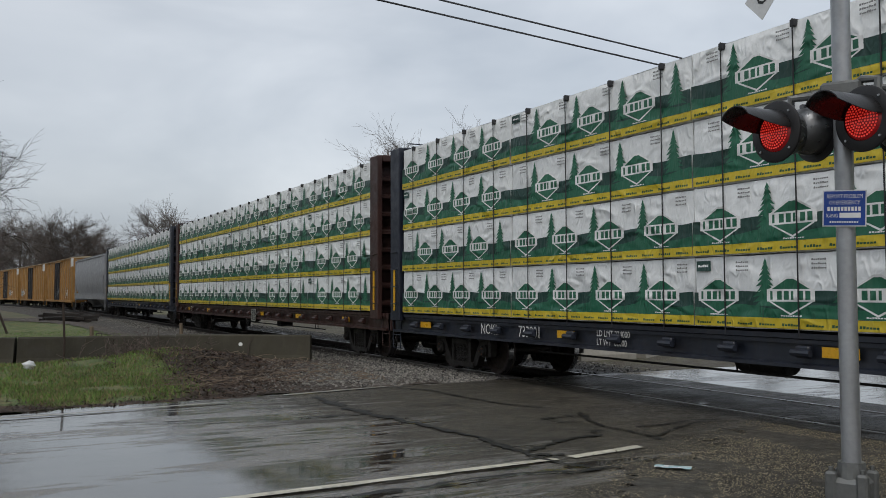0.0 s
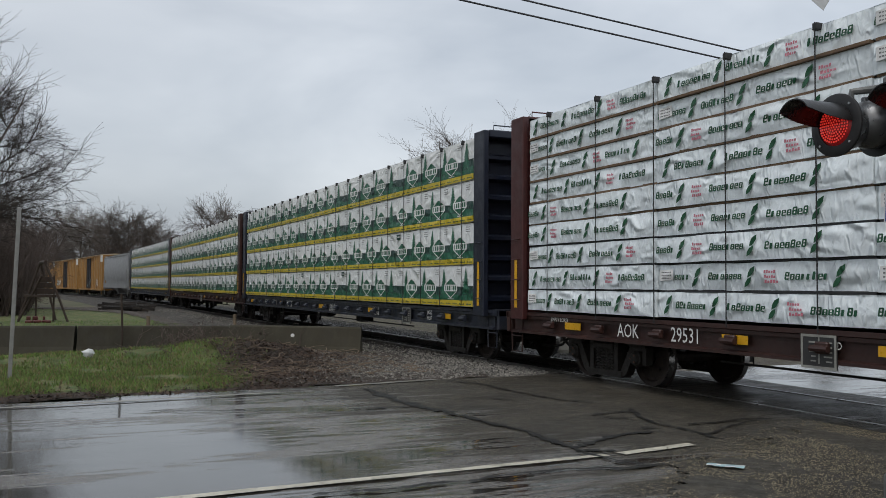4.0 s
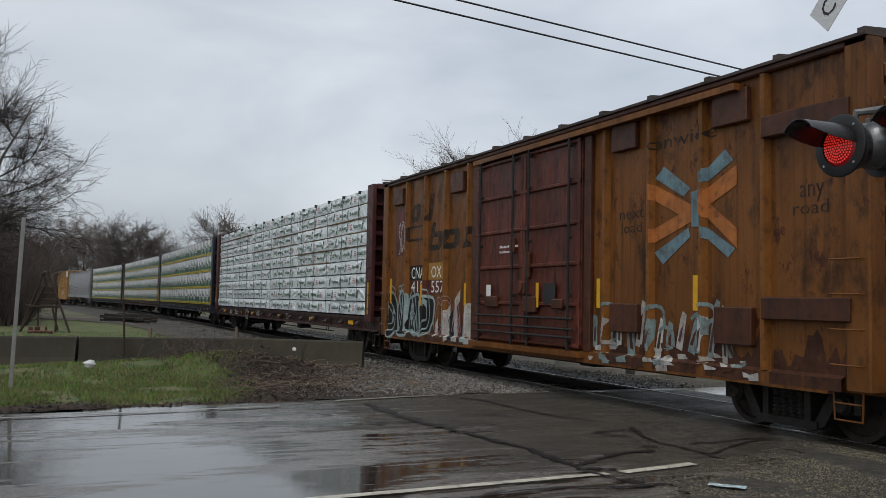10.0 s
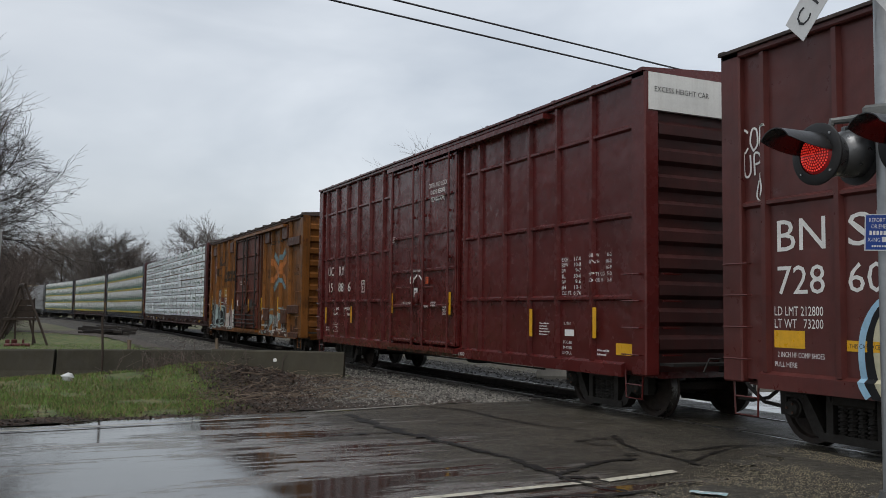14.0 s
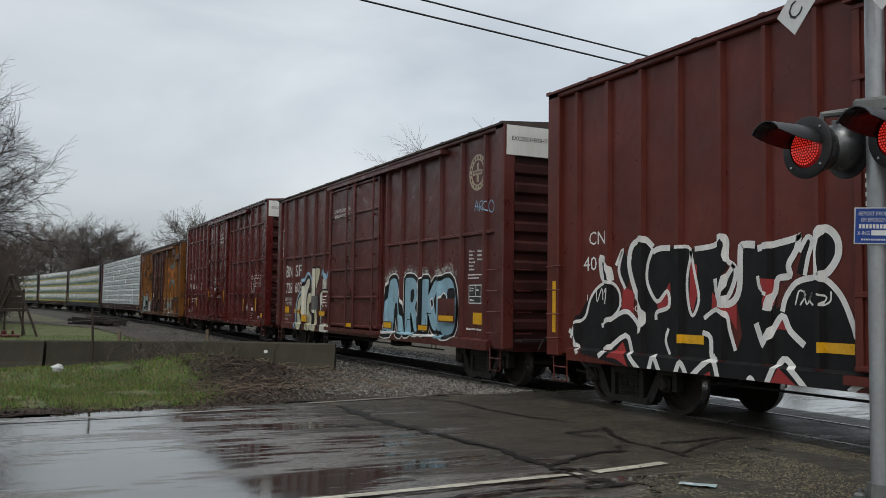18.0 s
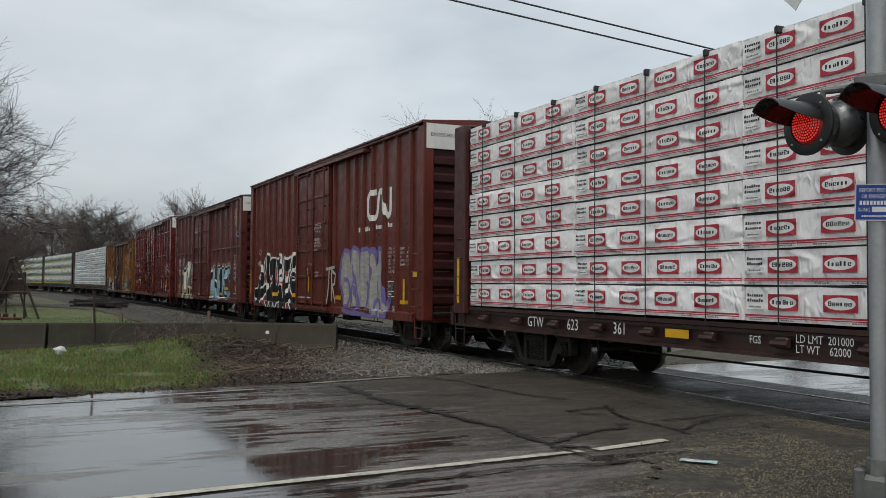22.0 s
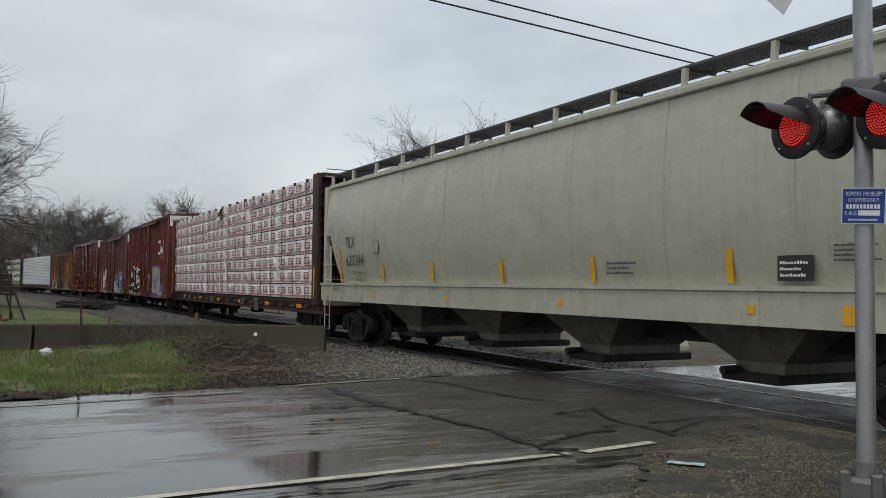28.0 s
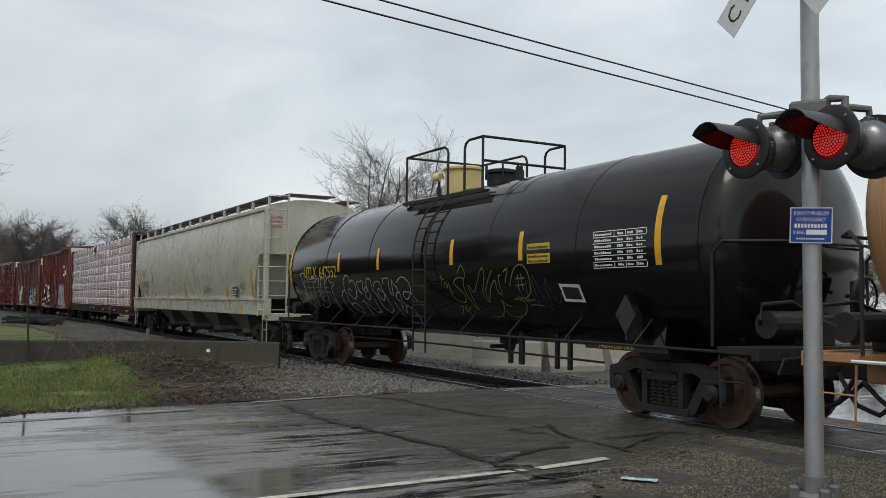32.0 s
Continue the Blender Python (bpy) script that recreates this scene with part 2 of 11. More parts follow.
M["wheel_rust"] = mat("orange_rusted_wheel_steel", (0.085, 0.04, 0.023), 0.7, metal=0.1, var=0.4, scale=5, bscale=40, patch=0.3)
M["tread"] = mat("polished_wheel_tread", (0.3, 0.29, 0.28), 0.3, metal=0.9, var=0.2)
M["stencil"] = mat("white_stencil_paint", (0.78, 0.78, 0.76), 0.55, var=0.12, scale=6, bump=0, spec=0.3)
M["stencil_y"] = mat("yellow_stencil_paint", (0.62, 0.42, 0.04), 0.5, var=0.15, scale=6, bump=0)
M["reflector"] = mat("yellow_reflective_tape", (0.75, 0.40, 0.015), 0.35, var=0.12, scale=5, bump=0, streak=0.2, dirt=(0.3, 0.17, 0.03))
M["stencil_k"] = mat("black_stencil_paint", (0.03, 0.03, 0.03), 0.5, var=0.2, bump=0)
M["cream"] = mat("cream_hopper_paint", (0.47, 0.465, 0.385), 0.30, dent=0.35, var=0.08, scale=0.5, streak=0.6, bscale=8, bump=0.05, dirt=(0.30, 0.285, 0.23))
# grime plus the shadow below the sill, both painted into the outlets' cream
M["cream_dirty_shaded"] = mat("grimy_shaded_cream_paint", (0.15, 0.14, 0.115), 0.6, var=0.35, scale=2, streak=0.6, patch=0.5, dirt=(0.04, 0.033, 0.026))
M["grating"] = mat("galvanised_walkway_grating", (0.09, 0.095, 0.1), 0.5, metal=0.4, var=0.2, bump=0.4, bscale=60)
M["hopper_grey"] = mat("grey_hopper_paint", (0.27, 0.28, 0.29), 0.5, var=0.12, streak=0.3, dirt=(0.14, 0.14, 0.14))
M["tank_black"] = mat("glossy_black_tank_paint", (0.006, 0.006, 0.0075), 0.12, var=0.4, scale=0.7, spec=0.36, bump=0.05, bscale=5, rvar=0.06, streak=0.15, dirt=(0.016, 0.015, 0.014))
M["tank_tan"] = mat("tan_tank_paint", (0.40, 0.22, 0.10), 0.4, var=0.1, scale=0.7, streak=0.2, dirt=(0.25, 0.13, 0.06))
M["dome_yellow"] = mat("cream_yellow_fitting_paint", (0.62, 0.50, 0.22), 0.5, var=0.15)
M["gr_white"] = mat("white_spray_paint", (0.76, 0.76, 0.74), 0.6, var=0.15, scale=3, bump=0, spec=0.3)
M["gr_black"] = mat("black_spray_paint", (0.012, 0.012, 0.013), 0.55, var=0.3, bump=0.1, streak=0.25, dirt=(0.03, 0.03, 0.03), spec=0.22)
M["gr_blue"] = mat("sky_blue_spray_paint", (0.27, 0.45, 0.55), 0.6, var=0.18, scale=3, streak=0.3, dirt=(0.14, 0.24, 0.30), bump=0)
M["gr_cream"] = mat("cream_spray_paint", (0.55, 0.52, 0.36), 0.6, var=0.25, scale=3, bump=0)
M["gr_silver"] = mat("silver_spray_paint", (0.36, 0.35, 0.325), 0.5, var=0.3, scale=3.2, bump=0, streak=0.45, patch=0.3, dirt=(0.16, 0.12, 0.105), stretch=(1, 1, 2.5))
M["gr_skyline"] = mat("pale_blue_spray_line", (0.30, 0.50, 0.66), 0.6, var=0.2, scale=3, bump=0)
for mist, lo, hi in (("mist_thin", 0.50, 0.72), ("mist_thick", 0.40, 0.62)):
    # a veil of fine paint drops
    M[mist] = mat("white_" + mist.replace("mist_", "") + "_overspray", (0.62, 0.62, 0.60), 0.7, var=0.1, scale=3, bump=0, spec=0.2)
    mn, ml = M[mist].node_tree.nodes, M[mist].node_tree.links
    drops = mn.new("ShaderNodeTexNoise")
    drops.inputs["Scale"].default_value, drops.inputs["Detail"].default_value, drops.inputs["Roughness"].default_value = 9.0, 9.0, 0.8
    cover = mn.new("ShaderNodeMapRange")
    cover.inputs["From Min"].default_value, cover.inputs["From Max"].default_value, cover.inputs["To Max"].default_value = lo, hi, 0.8
    ml.new(mn["Texture Coordinate"].outputs["Object"], drops.inputs["Vector"])
    ml.new(drops.outputs["Fac"], cover.inputs["Value"])
    ml.new(cover.outputs["Result"], mn["Principled BSDF"].inputs["Alpha"])
M["gr_emblem"] = mat("worn_cream_emblem_paint", (0.44, 0.38, 0.28), 0.6, var=0.25, scale=4, bump=0, streak=0.5, patch=0.4, dirt=(0.12, 0.05, 0.035))
M["gr_plumworn"] = mat("worn_plum_spray_paint", (0.075, 0.035, 0.045), 0.6, var=0.35, scale=4, bump=0, streak=0.4, patch=0.6, dirt=(0.05, 0.02, 0.012))
M["gr_orangered"] = mat("orange_red_label", (0.62, 0.10, 0.03), 0.5, var=0.1, bump=0)
M["gr_faint"] = mat("thin_grey_white_spray_paint", (0.34, 0.35, 0.35), 0.6, var=0.4, scale=3, bump=0, spec=0.3)
M["stencil_ochre"] = mat("dull_ochre_stencil_paint", (0.16, 0.105, 0.02), 0.5, var=0.3, scale=6, bump=0)
M["gr_chalk"] = mat("chalky_white_spray_paint", (0.64, 0.63, 0.54), 0.6, var=0.15, scale=3, bump=0, streak=0.3, dirt=(0.5, 0.42, 0.22))
# car ends in a darker red-brown than the sides
M["box_end"] = mat("dark_red_brown_end_paint", (0.045, 0.0125, 0.011), 0.5, spec=0.25, var=0.4, scale=1.3, streak=0.6, patch=0.4, dirt=(0.018, 0.010, 0.009))
M["gr_plum"] = mat("plum_spray_paint", (0.10, 0.03, 0.14), 0.6, var=0.2, bump=0)
M["gr_purple"] = mat("violet_spray_paint", (0.15, 0.125, 0.33), 0.6, var=0.25, bump=0)
M["gr_red"] = mat("red_spray_paint", (0.35, 0.03, 0.03), 0.6, var=0.25, bump=0)
M["gr_teal"] = mat("pale_teal_spray_paint", (0.30, 0.38, 0.38), 0.6, var=0.4, scale=4, bump=0)
M["gr_orange"] = mat("orange_paint_mark", (0.42, 0.14, 0.028), 0.6, var=0.35, scale=3, bump=0, patch=0.6, streak=0.4, dirt=(0.08, 0.03, 0.012))
M["gr_bluefade"] = mat("faded_blue_paint_mark", (0.15, 0.25, 0.29), 0.6, var=0.35, scale=3, bump=0, patch=0.6, streak=0.4, dirt=(0.07, 0.035, 0.016))
M["gr_grey"] = mat("faint_dark_spray_paint", (0.030, 0.017, 0.014), 0.6, var=0.3, bump=0)
M["gr_olive"] = mat("yellow_green_spray_paint", (0.17, 0.17, 0.035), 0.6, var=0.3, bump=0)
M["gr_pale"] = mat("peeling_white_spray_paint", (0.50, 0.50, 0.47), 0.6, var=0.3, scale=4, bump=0, streak=0.4, patch=0.6, dirt=(0.12, 0.05, 0.02))
M["gr_worn"] = mat("scuffed_white_spray_paint", (0.40, 0.38, 0.35), 0.6, var=0.3, scale=4, bump=0, patch=0.7, streak=0.4, dirt=(0.09, 0.03, 0.02))
M["gr_tealworn"] = mat("peeling_teal_spray_paint", (0.20, 0.27, 0.27), 0.6, var=0.4, scale=5, bump=0, streak=0.5, patch=0.8, dirt=(0.10, 0.04, 0.015))
M["placard"] = mat("dark_placard", (0.025, 0.027, 0.03), 0.4, var=0.2)
M["gr_dimblue"] = mat("faint_blue_grey_spray_paint", (0.025, 0.035, 0.045), 0.6, var=0.3, bump=0)
M["gr_pink"] = mat("pale_pink_spray_paint", (0.45, 0.30, 0.32), 0.6, var=0.25, scale=3, bump=0)
M["gr_yellow"] = mat("ochre_patch_paint", (0.36, 0.19, 0.03), 0.5, var=0.25, scale=3, streak=0.4, dirt=(0.1, 0.05, 0.02))
M["ink_worn"] = mat("worn_black_lettering", (0.016, 0.014, 0.011), 0.5, var=0.4, scale=2.5, bump=0, streak=0.6, patch=0.75, dirt=(0.12, 0.045, 0.012), spec=0.3)
M["stencil_dim"] = mat("dull_stencil_paint", (0.30, 0.30, 0.27), 0.6, var=0.25, scale=6, bump=0)
M["alu"] = mat("weathered_aluminium_mast", (0.38, 0.39, 0.40), 0.45, metal=0.7, var=0.12, scale=3, streak=0.2, dirt=(0.2, 0.2, 0.19))
M["cast_grey"] = mat("grey_cast_metal", (0.16, 0.165, 0.16), 0.5, metal=0.5, var=0.2, scale=6)
M["sig_black"] = mat("matt_black_signal_paint", (0.012, 0.012, 0.013), 0.55, var=0.3, streak=0.1)
M["sig_silver"] = mat("aluminium_lamp_housing", (0.16, 0.165, 0.17), 0.35, metal=0.8, var=0.2, scale=5)
M["sign_blue"] = mat("blue_sign_sheet", (0.004, 0.052, 0.31), 0.5, var=0.08, bump=0)
M["sign_white"] = mat("white_sign_sheet", (0.68, 0.69, 0.69), 0.5, var=0.06, bump=0)


# ---- mesh kit ----
class Geo:
    """A mesh in the making: points, faces and a material slot for each face."""

    def __init__(self):
        self.v, self.f, self.m = [], [], []

    def add(self, pts, faces, m=0):
        o = len(self.v)
        self.v += [tuple(p) for p in pts]
        self.f += [tuple(o + i for i in q) for q in faces]
        self.m += [m] * len(faces)

    def box(self, x0, x1, y0, y1, z0, z1, m=0, c=0.0):
        if c <= 0:
            p = [(x, y, z) for x in (x0, x1) for y in (y0, y1) for z in (z0, z1)]
            self.add(p, [(0, 1, 3, 2), (4, 6, 7, 5), (0, 4, 5, 1), (2, 3, 7, 6), (0, 2, 6, 4), (1, 5, 7, 3)], m)
            return
        cx, cy, cz, hx, hy, hz = (x0 + x1) / 2, (y0 + y1) / 2, (z0 + z1) / 2, (x1 - x0) / 2, (y1 - y0) / 2, (z1 - z0) / 2
        pts, ix = [], {}
        for sx in (-1, 1):
            for sy in (-1, 1):
                for sz in (-1, 1):
                    for a in range(3):
                        d = [hx - c, hy - c, hz - c]
                        d[a] += c
                        ix[sx, sy, sz, a] = len(pts)
                        pts.append((cx + sx * d[0], cy + sy * d[1], cz + sz * d[2]))
        fs = []
        for a in range(3):
            b, e = (a + 1) % 3, (a + 2) % 3
            for s in (-1, 1):
                q = []
                for sb, se in ((-1, -1), (1, -1), (1, 1), (-1, 1)):
                    k = [0, 0, 0]
                    k[a], k[b], k[e] = s, sb, se
                    q.append(ix[(*k, a)])
                fs.append(tuple(q if s > 0 else q[::-1]))
            for sb in (-1, 1):
                for se in (-1, 1):
                    q = []
                    for s, ax in ((-1, b), (1, b), (1, e), (-1, e)):
                        k = [0, 0, 0]
                        k[a], k[b], k[e] = s, sb, se
                        q.append(ix[(*k, ax)])
                    fs.append(tuple(q if sb * se > 0 else q[::-1]))
        for sx in (-1, 1):
            for sy in (-1, 1):
                for sz in (-1, 1):
                    q = [ix[sx, sy, sz, a] for a in range(3)]
                    fs.append(tuple(q if sx * sy * sz > 0 else q[::-1]))
        self.add(pts, fs, m)

    def cyl(self, p0, p1, r, n=10, m=0, r2=None, cap=True):
        p0, p1 = Vector(p0), Vector(p1)
        d = (p1 - p0).normalized()
        u = d.orthogonal().normalized()
        w = d.cross(u)
        r2 = r if r2 is None else r2
        pts = []
        for p, rr in ((p0, r), (p1, r2)):
            for i in range(n):
                a = 2 * math.pi * i / n
                pts.append(p + (u * math.cos(a) + w * math.sin(a)) * rr)
        fs = [(i, (i + 1) % n, n + (i + 1) % n, n + i) for i in range(n)]
        if cap:
            fs += [tuple(range(n - 1, -1, -1)), tuple(range(n, 2 * n))]
        self.add(pts, fs, m)

    def tube(self, path, r, n=6, m=0):
        path = [Vector(p) for p in path]
        pts, fs, u = [], [], None
        for i, p in enumerate(path):
            d = (path[min(i + 1, len(path) - 1)] - path[max(i - 1, 0)]).normalized()
            u = (u - d * u.dot(d)).normalized() if u and (u - d * u.dot(d)).length > 1e-4 else d.orthogonal().normalized()
            w = d.cross(u)
            for k in range(n):
                a = 2 * math.pi * k / n
                pts.append(p + (u * math.cos(a) + w * math.sin(a)) * r)
        for i in range(len(path) - 1):
            for k in range(n):
                fs.append((i * n + k, i * n + (k + 1) % n, (i + 1) * n + (k + 1) % n, (i + 1) * n + k))
        fs += [tuple(range(n - 1, -1, -1)), tuple(range((len(path) - 1) * n, len(path) * n))]
        self.add(pts, fs, m)

    def prism(self, poly, axis, a0, a1, m=0):
        """A polygon in the plane across an axis, drawn out from a0 to a1."""
        n = len(poly)
        place = {"x": lambda p, a: (a, p[0], p[1]), "y": lambda p, a: (p[0], a, p[1]), "z": lambda p, a: (p[0], p[1], a)}[axis]
        pts = [place(p, a) for a in (a0, a1) for p in poly]
        fs = [(i, (i + 1) % n, n + (i + 1) % n, n + i) for i in range(n)]
        fs += [tuple(range(n - 1, -1, -1)), tuple(range(n, 2 * n))]
        self.add(pts, fs, m)

    def lathe(self, prof, n=20, m=0, axis="x", at=(0, 0, 0), ms=None):
        """A profile of (along, radius) turned about an axis through a point."""
        pts, k = [], len(prof)
        for i in range(n):
            a = 2 * math.pi * i / n
            for t, r in prof:
                p = {"x": (t, r * math.cos(a), r * math.sin(a)), "y": (r * math.cos(a), t, r * math.sin(a)), "z": (r * math.cos(a), r * math.sin(a), t)}[axis]
                pts.append((p[0] + at[0], p[1] + at[1], p[2] + at[2]))
        for j in range(k - 1):
            self.add([], [], m)
        o = len(self.v)
        self.v += pts
        for i in range(n):
            for j in range(k - 1):
                q = (i * k + j, i * k + j + 1, ((i + 1) % n) * k + j + 1, ((i + 1) % n) * k + j)
                self.f.append(tuple(o + x for x in q))
                self.m.append(ms[j] if ms else m)

    def flat(self, poly, x, m=0):
        """A thin painted shape on a car's side: points of (a, z), a to the right as the side is seen."""
        self.add([(x, -a, z) for a, z in poly], [tuple(range(len(poly)))], m)

    def ribbon(self, pts, w, x, m=0, closed=False):
        n = len(pts)
        left, right = [], []
        for i in range(n):
            a = pts[(i - 1) % n] if closed or i else pts[i]
            b = pts[(i + 1) % n] if closed or i < n - 1 else pts[i]
            dx, dz = b[0] - a[0], b[1] - a[1]
            k = w / 2 / (math.hypot(dx, dz) or 1)
            left.append((x, -(pts[i][0] - dz * k), pts[i][1] + dx * k))
            right.append((x, -(pts[i][0] + dz * k), pts[i][1] - dx * k))
        o = len(self.v)
        self.v += left + right
        for i in range(n if closed else n - 1):
            j = (i + 1) % n
            self.f.append((o + i, o + n + i, o + n + j, o + j))
            self.m.append(m)

    def text(self, s, a, z, size, x, m=0, align="LEFT", squeeze=1.0):
        """Writing on a car's side, its first letter's foot at (a, z)."""
        vs, fs = letters(s, align)
        self.add([(x, -(a + p[0] * size * squeeze), z + p[1] * size) for p in vs], fs, m)

    def mesh(self, name, mats, smooth=False):
        me = bpy.data.meshes.new(name)
        me.from_pydata([tuple(p) for p in self.v], [], self.f)
        for k in (mats if isinstance(mats, (list, tuple)) else [mats]):
            me.materials.append(M[k] if isinstance(k, str) else k)
        me.polygons.foreach_set("material_index", self.m)
        if smooth:
            me.polygons.foreach_set("use_smooth", [True] * len(self.f))
            if smooth != True:
                me.set_sharp_from_angle(angle=radians(smooth))
        me.update()
        return me


LETTERS = {}


def letters(s, align="LEFT"):
    if (s, align) not in LETTERS:
        cu = bpy.data.curves.new("writing", "FONT")
        cu.body, cu.size, cu.align_x, cu.resolution_u = s, 1.37, align, 2
        cu.fill_mode = "FRONT"
        ob = bpy.data.objects.new("writing", cu)
        me = ob.to_mesh()
        LETTERS[s, align] = ([tuple(v.co) for v in me.vertices], [tuple(p.vertices) for p in me.polygons])
        ob.to_mesh_clear()
        bpy.data.objects.remove(ob)
        bpy.data.curves.remove(cu)
    return LETTERS[s, align]


def put(name, me, parent=None, m=None, label=""):
    ob = new(name, me)
    if parent:
        ob.parent = parent
    if m is not None:
        ob.matrix_basis = m
    if label:
        ob["label"] = label
    return ob


def part(name, g, mats, parent, label="", m=None, smooth=False):
    return put(name, g.mesh(name, mats, smooth), parent, m, label)


SHARED = {}


def shared(key, make):
    if key not in SHARED:
        SHARED[key] = make()
    return SHARED[key]


# ---- the track: straight over the crossing, then a long bend ----
TRACK_X, BEND_Y, BEND_R = 9.87, 64.7, 600.0
SPEED, SLOWING = 5.3315, -0.002366


def on_track(s, off=0.0, z=0.0):
    """The pose at s metres along the track, off metres to its right."""
    a = max(0.0, (s - BEND_Y) / BEND_R)
    x = TRACK_X - BEND_R * (1 - math.cos(a)) + off * math.cos(a)
    y = (BEND_Y + BEND_R * math.sin(a) if a > 0 else s) + off * math.sin(a)
    return pose(x, y, z, 0, 0, math.degrees(a))


def along(t):
    return SPEED * t + SLOWING * t * t


# ---- ground, road, track ----
def ground_mat(name, a, b_, c, s1, s2, rough=0.9, bump=0.6, bscale=60, bdist=0.02):
    m = mat(name, a, rough, var=0.3, scale=s1, bump=bump, bscale=bscale, bdist=bdist)
    n, l = m.node_tree.nodes, m.node_tree.links
    b = n["Principled BSDF"]
    src = b.inputs["Base Color"].links[0].from_socket
    tc = n.new("ShaderNodeTexCoord")
    for sc, col, lo in ((s2, b_, 0.5), (s2 * 3.7, c, 0.56)):
        t = n.new("ShaderNodeTexNoise")
        t.inputs["Scale"].default_value, t.inputs["Detail"].default_value, t.inputs["Roughness"].default_value = sc, 9, 0.7
        l.new(tc.outputs["Object"], t.inputs["Vector"])
        r = n.new("ShaderNodeMapRange")
        r.inputs["From Min"].default_value, r.inputs["From Max"].default_value = lo - 0.05, lo + 0.1
        l.new(t.outputs["Fac"], r.inputs["Value"])
        x = n.new("ShaderNodeMix")
        x.data_type = "RGBA"
        l.new(r.outputs["Result"], x.inputs["Factor"])
        l.new(src, x.inputs["A"])
        x.inputs["B"].default_value = (*col, 1)
        src = x.outputs["Result"]
    l.new(src, b.inputs["Base Color"])
    return m


def wet_asphalt(name, wet_x0, wet_x1, lo_dry, seed=0.0, soak=0.06):
    """Old asphalt in the rain: pale aggregate, patches of standing water along the wheel tracks."""
    m = bpy.data.materials.new(name)
    m.use_nodes = True
    n, l = m.node_tree.nodes, m.node_tree.links
    b = n["Principled BSDF"]
    tc = n.new("ShaderNodeTexCoord")

    def tex(sc, detail, stretch=(1, 1, 1), kind="noise", rough=0.6):
        mp = n.new("ShaderNodeMapping")
        mp.inputs["Scale"].default_value = stretch
        mp.inputs["Location"].default_value = (seed, seed * 0.7, 0)
        l.new(tc.outputs["Object"], mp.inputs["Vector"])
        t = n.new("ShaderNodeTexNoise" if kind == "noise" else "ShaderNodeTexVoronoi")
        t.inputs["Scale"].default_value = sc
        if kind == "noise":
            t.inputs["Detail"].default_value, t.inputs["Roughness"].default_value = detail, rough
        l.new(mp.outputs["Vector"], t.inputs["Vector"])
        return t.outputs["Fac"] if kind == "noise" else t.outputs["Distance"]

    def rng(v, a, c, p=0.0, q=1.0):
        r = n.new("ShaderNodeMapRange")
        for k, val in (("From Min", a), ("From Max", c), ("To Min", p), ("To Max", q)):
            r.inputs[k].default_value = val
        l.new(v, r.inputs["Value"])
        return r.outputs["Result"]

    def op(kind, a, c):
        x = n.new("ShaderNodeMath")
        x.operation = kind
        for i, v in enumerate((a, c)):
            if isinstance(v, (int, float)):
                x.inputs[i].default_value = v
            else:
                l.new(v, x.inputs[i])
        return x.outputs[0]

    sep = n.new("ShaderNodeSeparateXYZ")
    l.new(tc.outputs["Object"], sep.inputs[0])
    basin = rng(sep.outputs["X"], wet_x0, wet_x1, 0.26, -0.12)
    pool = op("ADD", tex(0.55, 4, (0.30, 1.5, 1)), basin)
    pool = op("ADD", pool, op("MULTIPLY", op("SUBTRACT", tex(2.2, 7, (0.4, 2.0, 1)), 0.5), 0.5))
    wet = rng(pool, 0.50, 0.58)
    deep = op("ADD", tex(0.8, 5, (0.28, 1.3, 1)), op("MULTIPLY", op("SUBTRACT", tex(3.3, 7, (0.3, 2.2, 1)), 0.5), 0.6))
    deep = rng(op("ADD", deep, rng(sep.outputs["X"], -1.5, 3.6, 0.17, soak)), 0.55, 0.585)
    wet_r = op("ADD", op("MULTIPLY", rng(tex(2.3, 7, (0.25, 2.6, 1)), 0.36, 0.66, 0.12, 0.30), op("SUBTRACT", 1.0, deep)), op("MULTIPLY", deep, rng(tex(1.3, 6, (0.3, 2.4, 1)), 0.35, 0.65, 0.015, 0.13)))
    grit = rng(tex(95, 0, kind="voronoi"), 0.0, 0.55)
    grit2 = tex(150, 2)
    stain = rng(op("ADD", op("MULTIPLY", tex(0.9, 7), 0.5), op("MULTIPLY", tex(5.5, 6), 0.5)), 0.38, 0.64)
    x1 = n.new("ShaderNodeMix")
    x1.data_type = "RGBA"
    l.new(stain, x1.inputs["Factor"])
    x1.inputs["A"].default_value, x1.inputs["B"].default_value = (0.013, 0.0115, 0.0085, 1), (0.038, 0.033, 0.025, 1)
    x2 = n.new("ShaderNodeMix")
    x2.data_type = "RGBA"
    vo = n.new("ShaderNodeTexVoronoi")
    vo.inputs["Scale"].default_value = 78
    l.new(tc.outputs["Object"], vo.inputs["Vector"])
    vs = n.new("ShaderNodeSeparateColor")
    l.new(vo.outputs["Color"], vs.inputs[0])
    chip = op("MULTIPLY", rng(vs.outputs[0], 0.62, 0.76), rng(vo.outputs["Distance"], 0.62, 0.40))
    chip = op("MULTIPLY", chip, rng(tex(0.8, 4), 0.35, 0.6, 0.35, 1.0))
    l.new(chip, x2.inputs["Factor"])
    l.new(x1.outputs["Result"], x2.inputs["A"])
    x2.inputs["B"].default_value = (0.24, 0.21, 0.155, 1)
    x3 = n.new("ShaderNodeMix")
    x3.data_type = "RGBA"
    l.new(wet, x3.inputs["Factor"])
    l.new(x2.outputs["Result"], x3.inputs["A"])
    # the thin water's sky sheen is put into its pale base colour
    film_sheen = n.new("ShaderNodeMix")
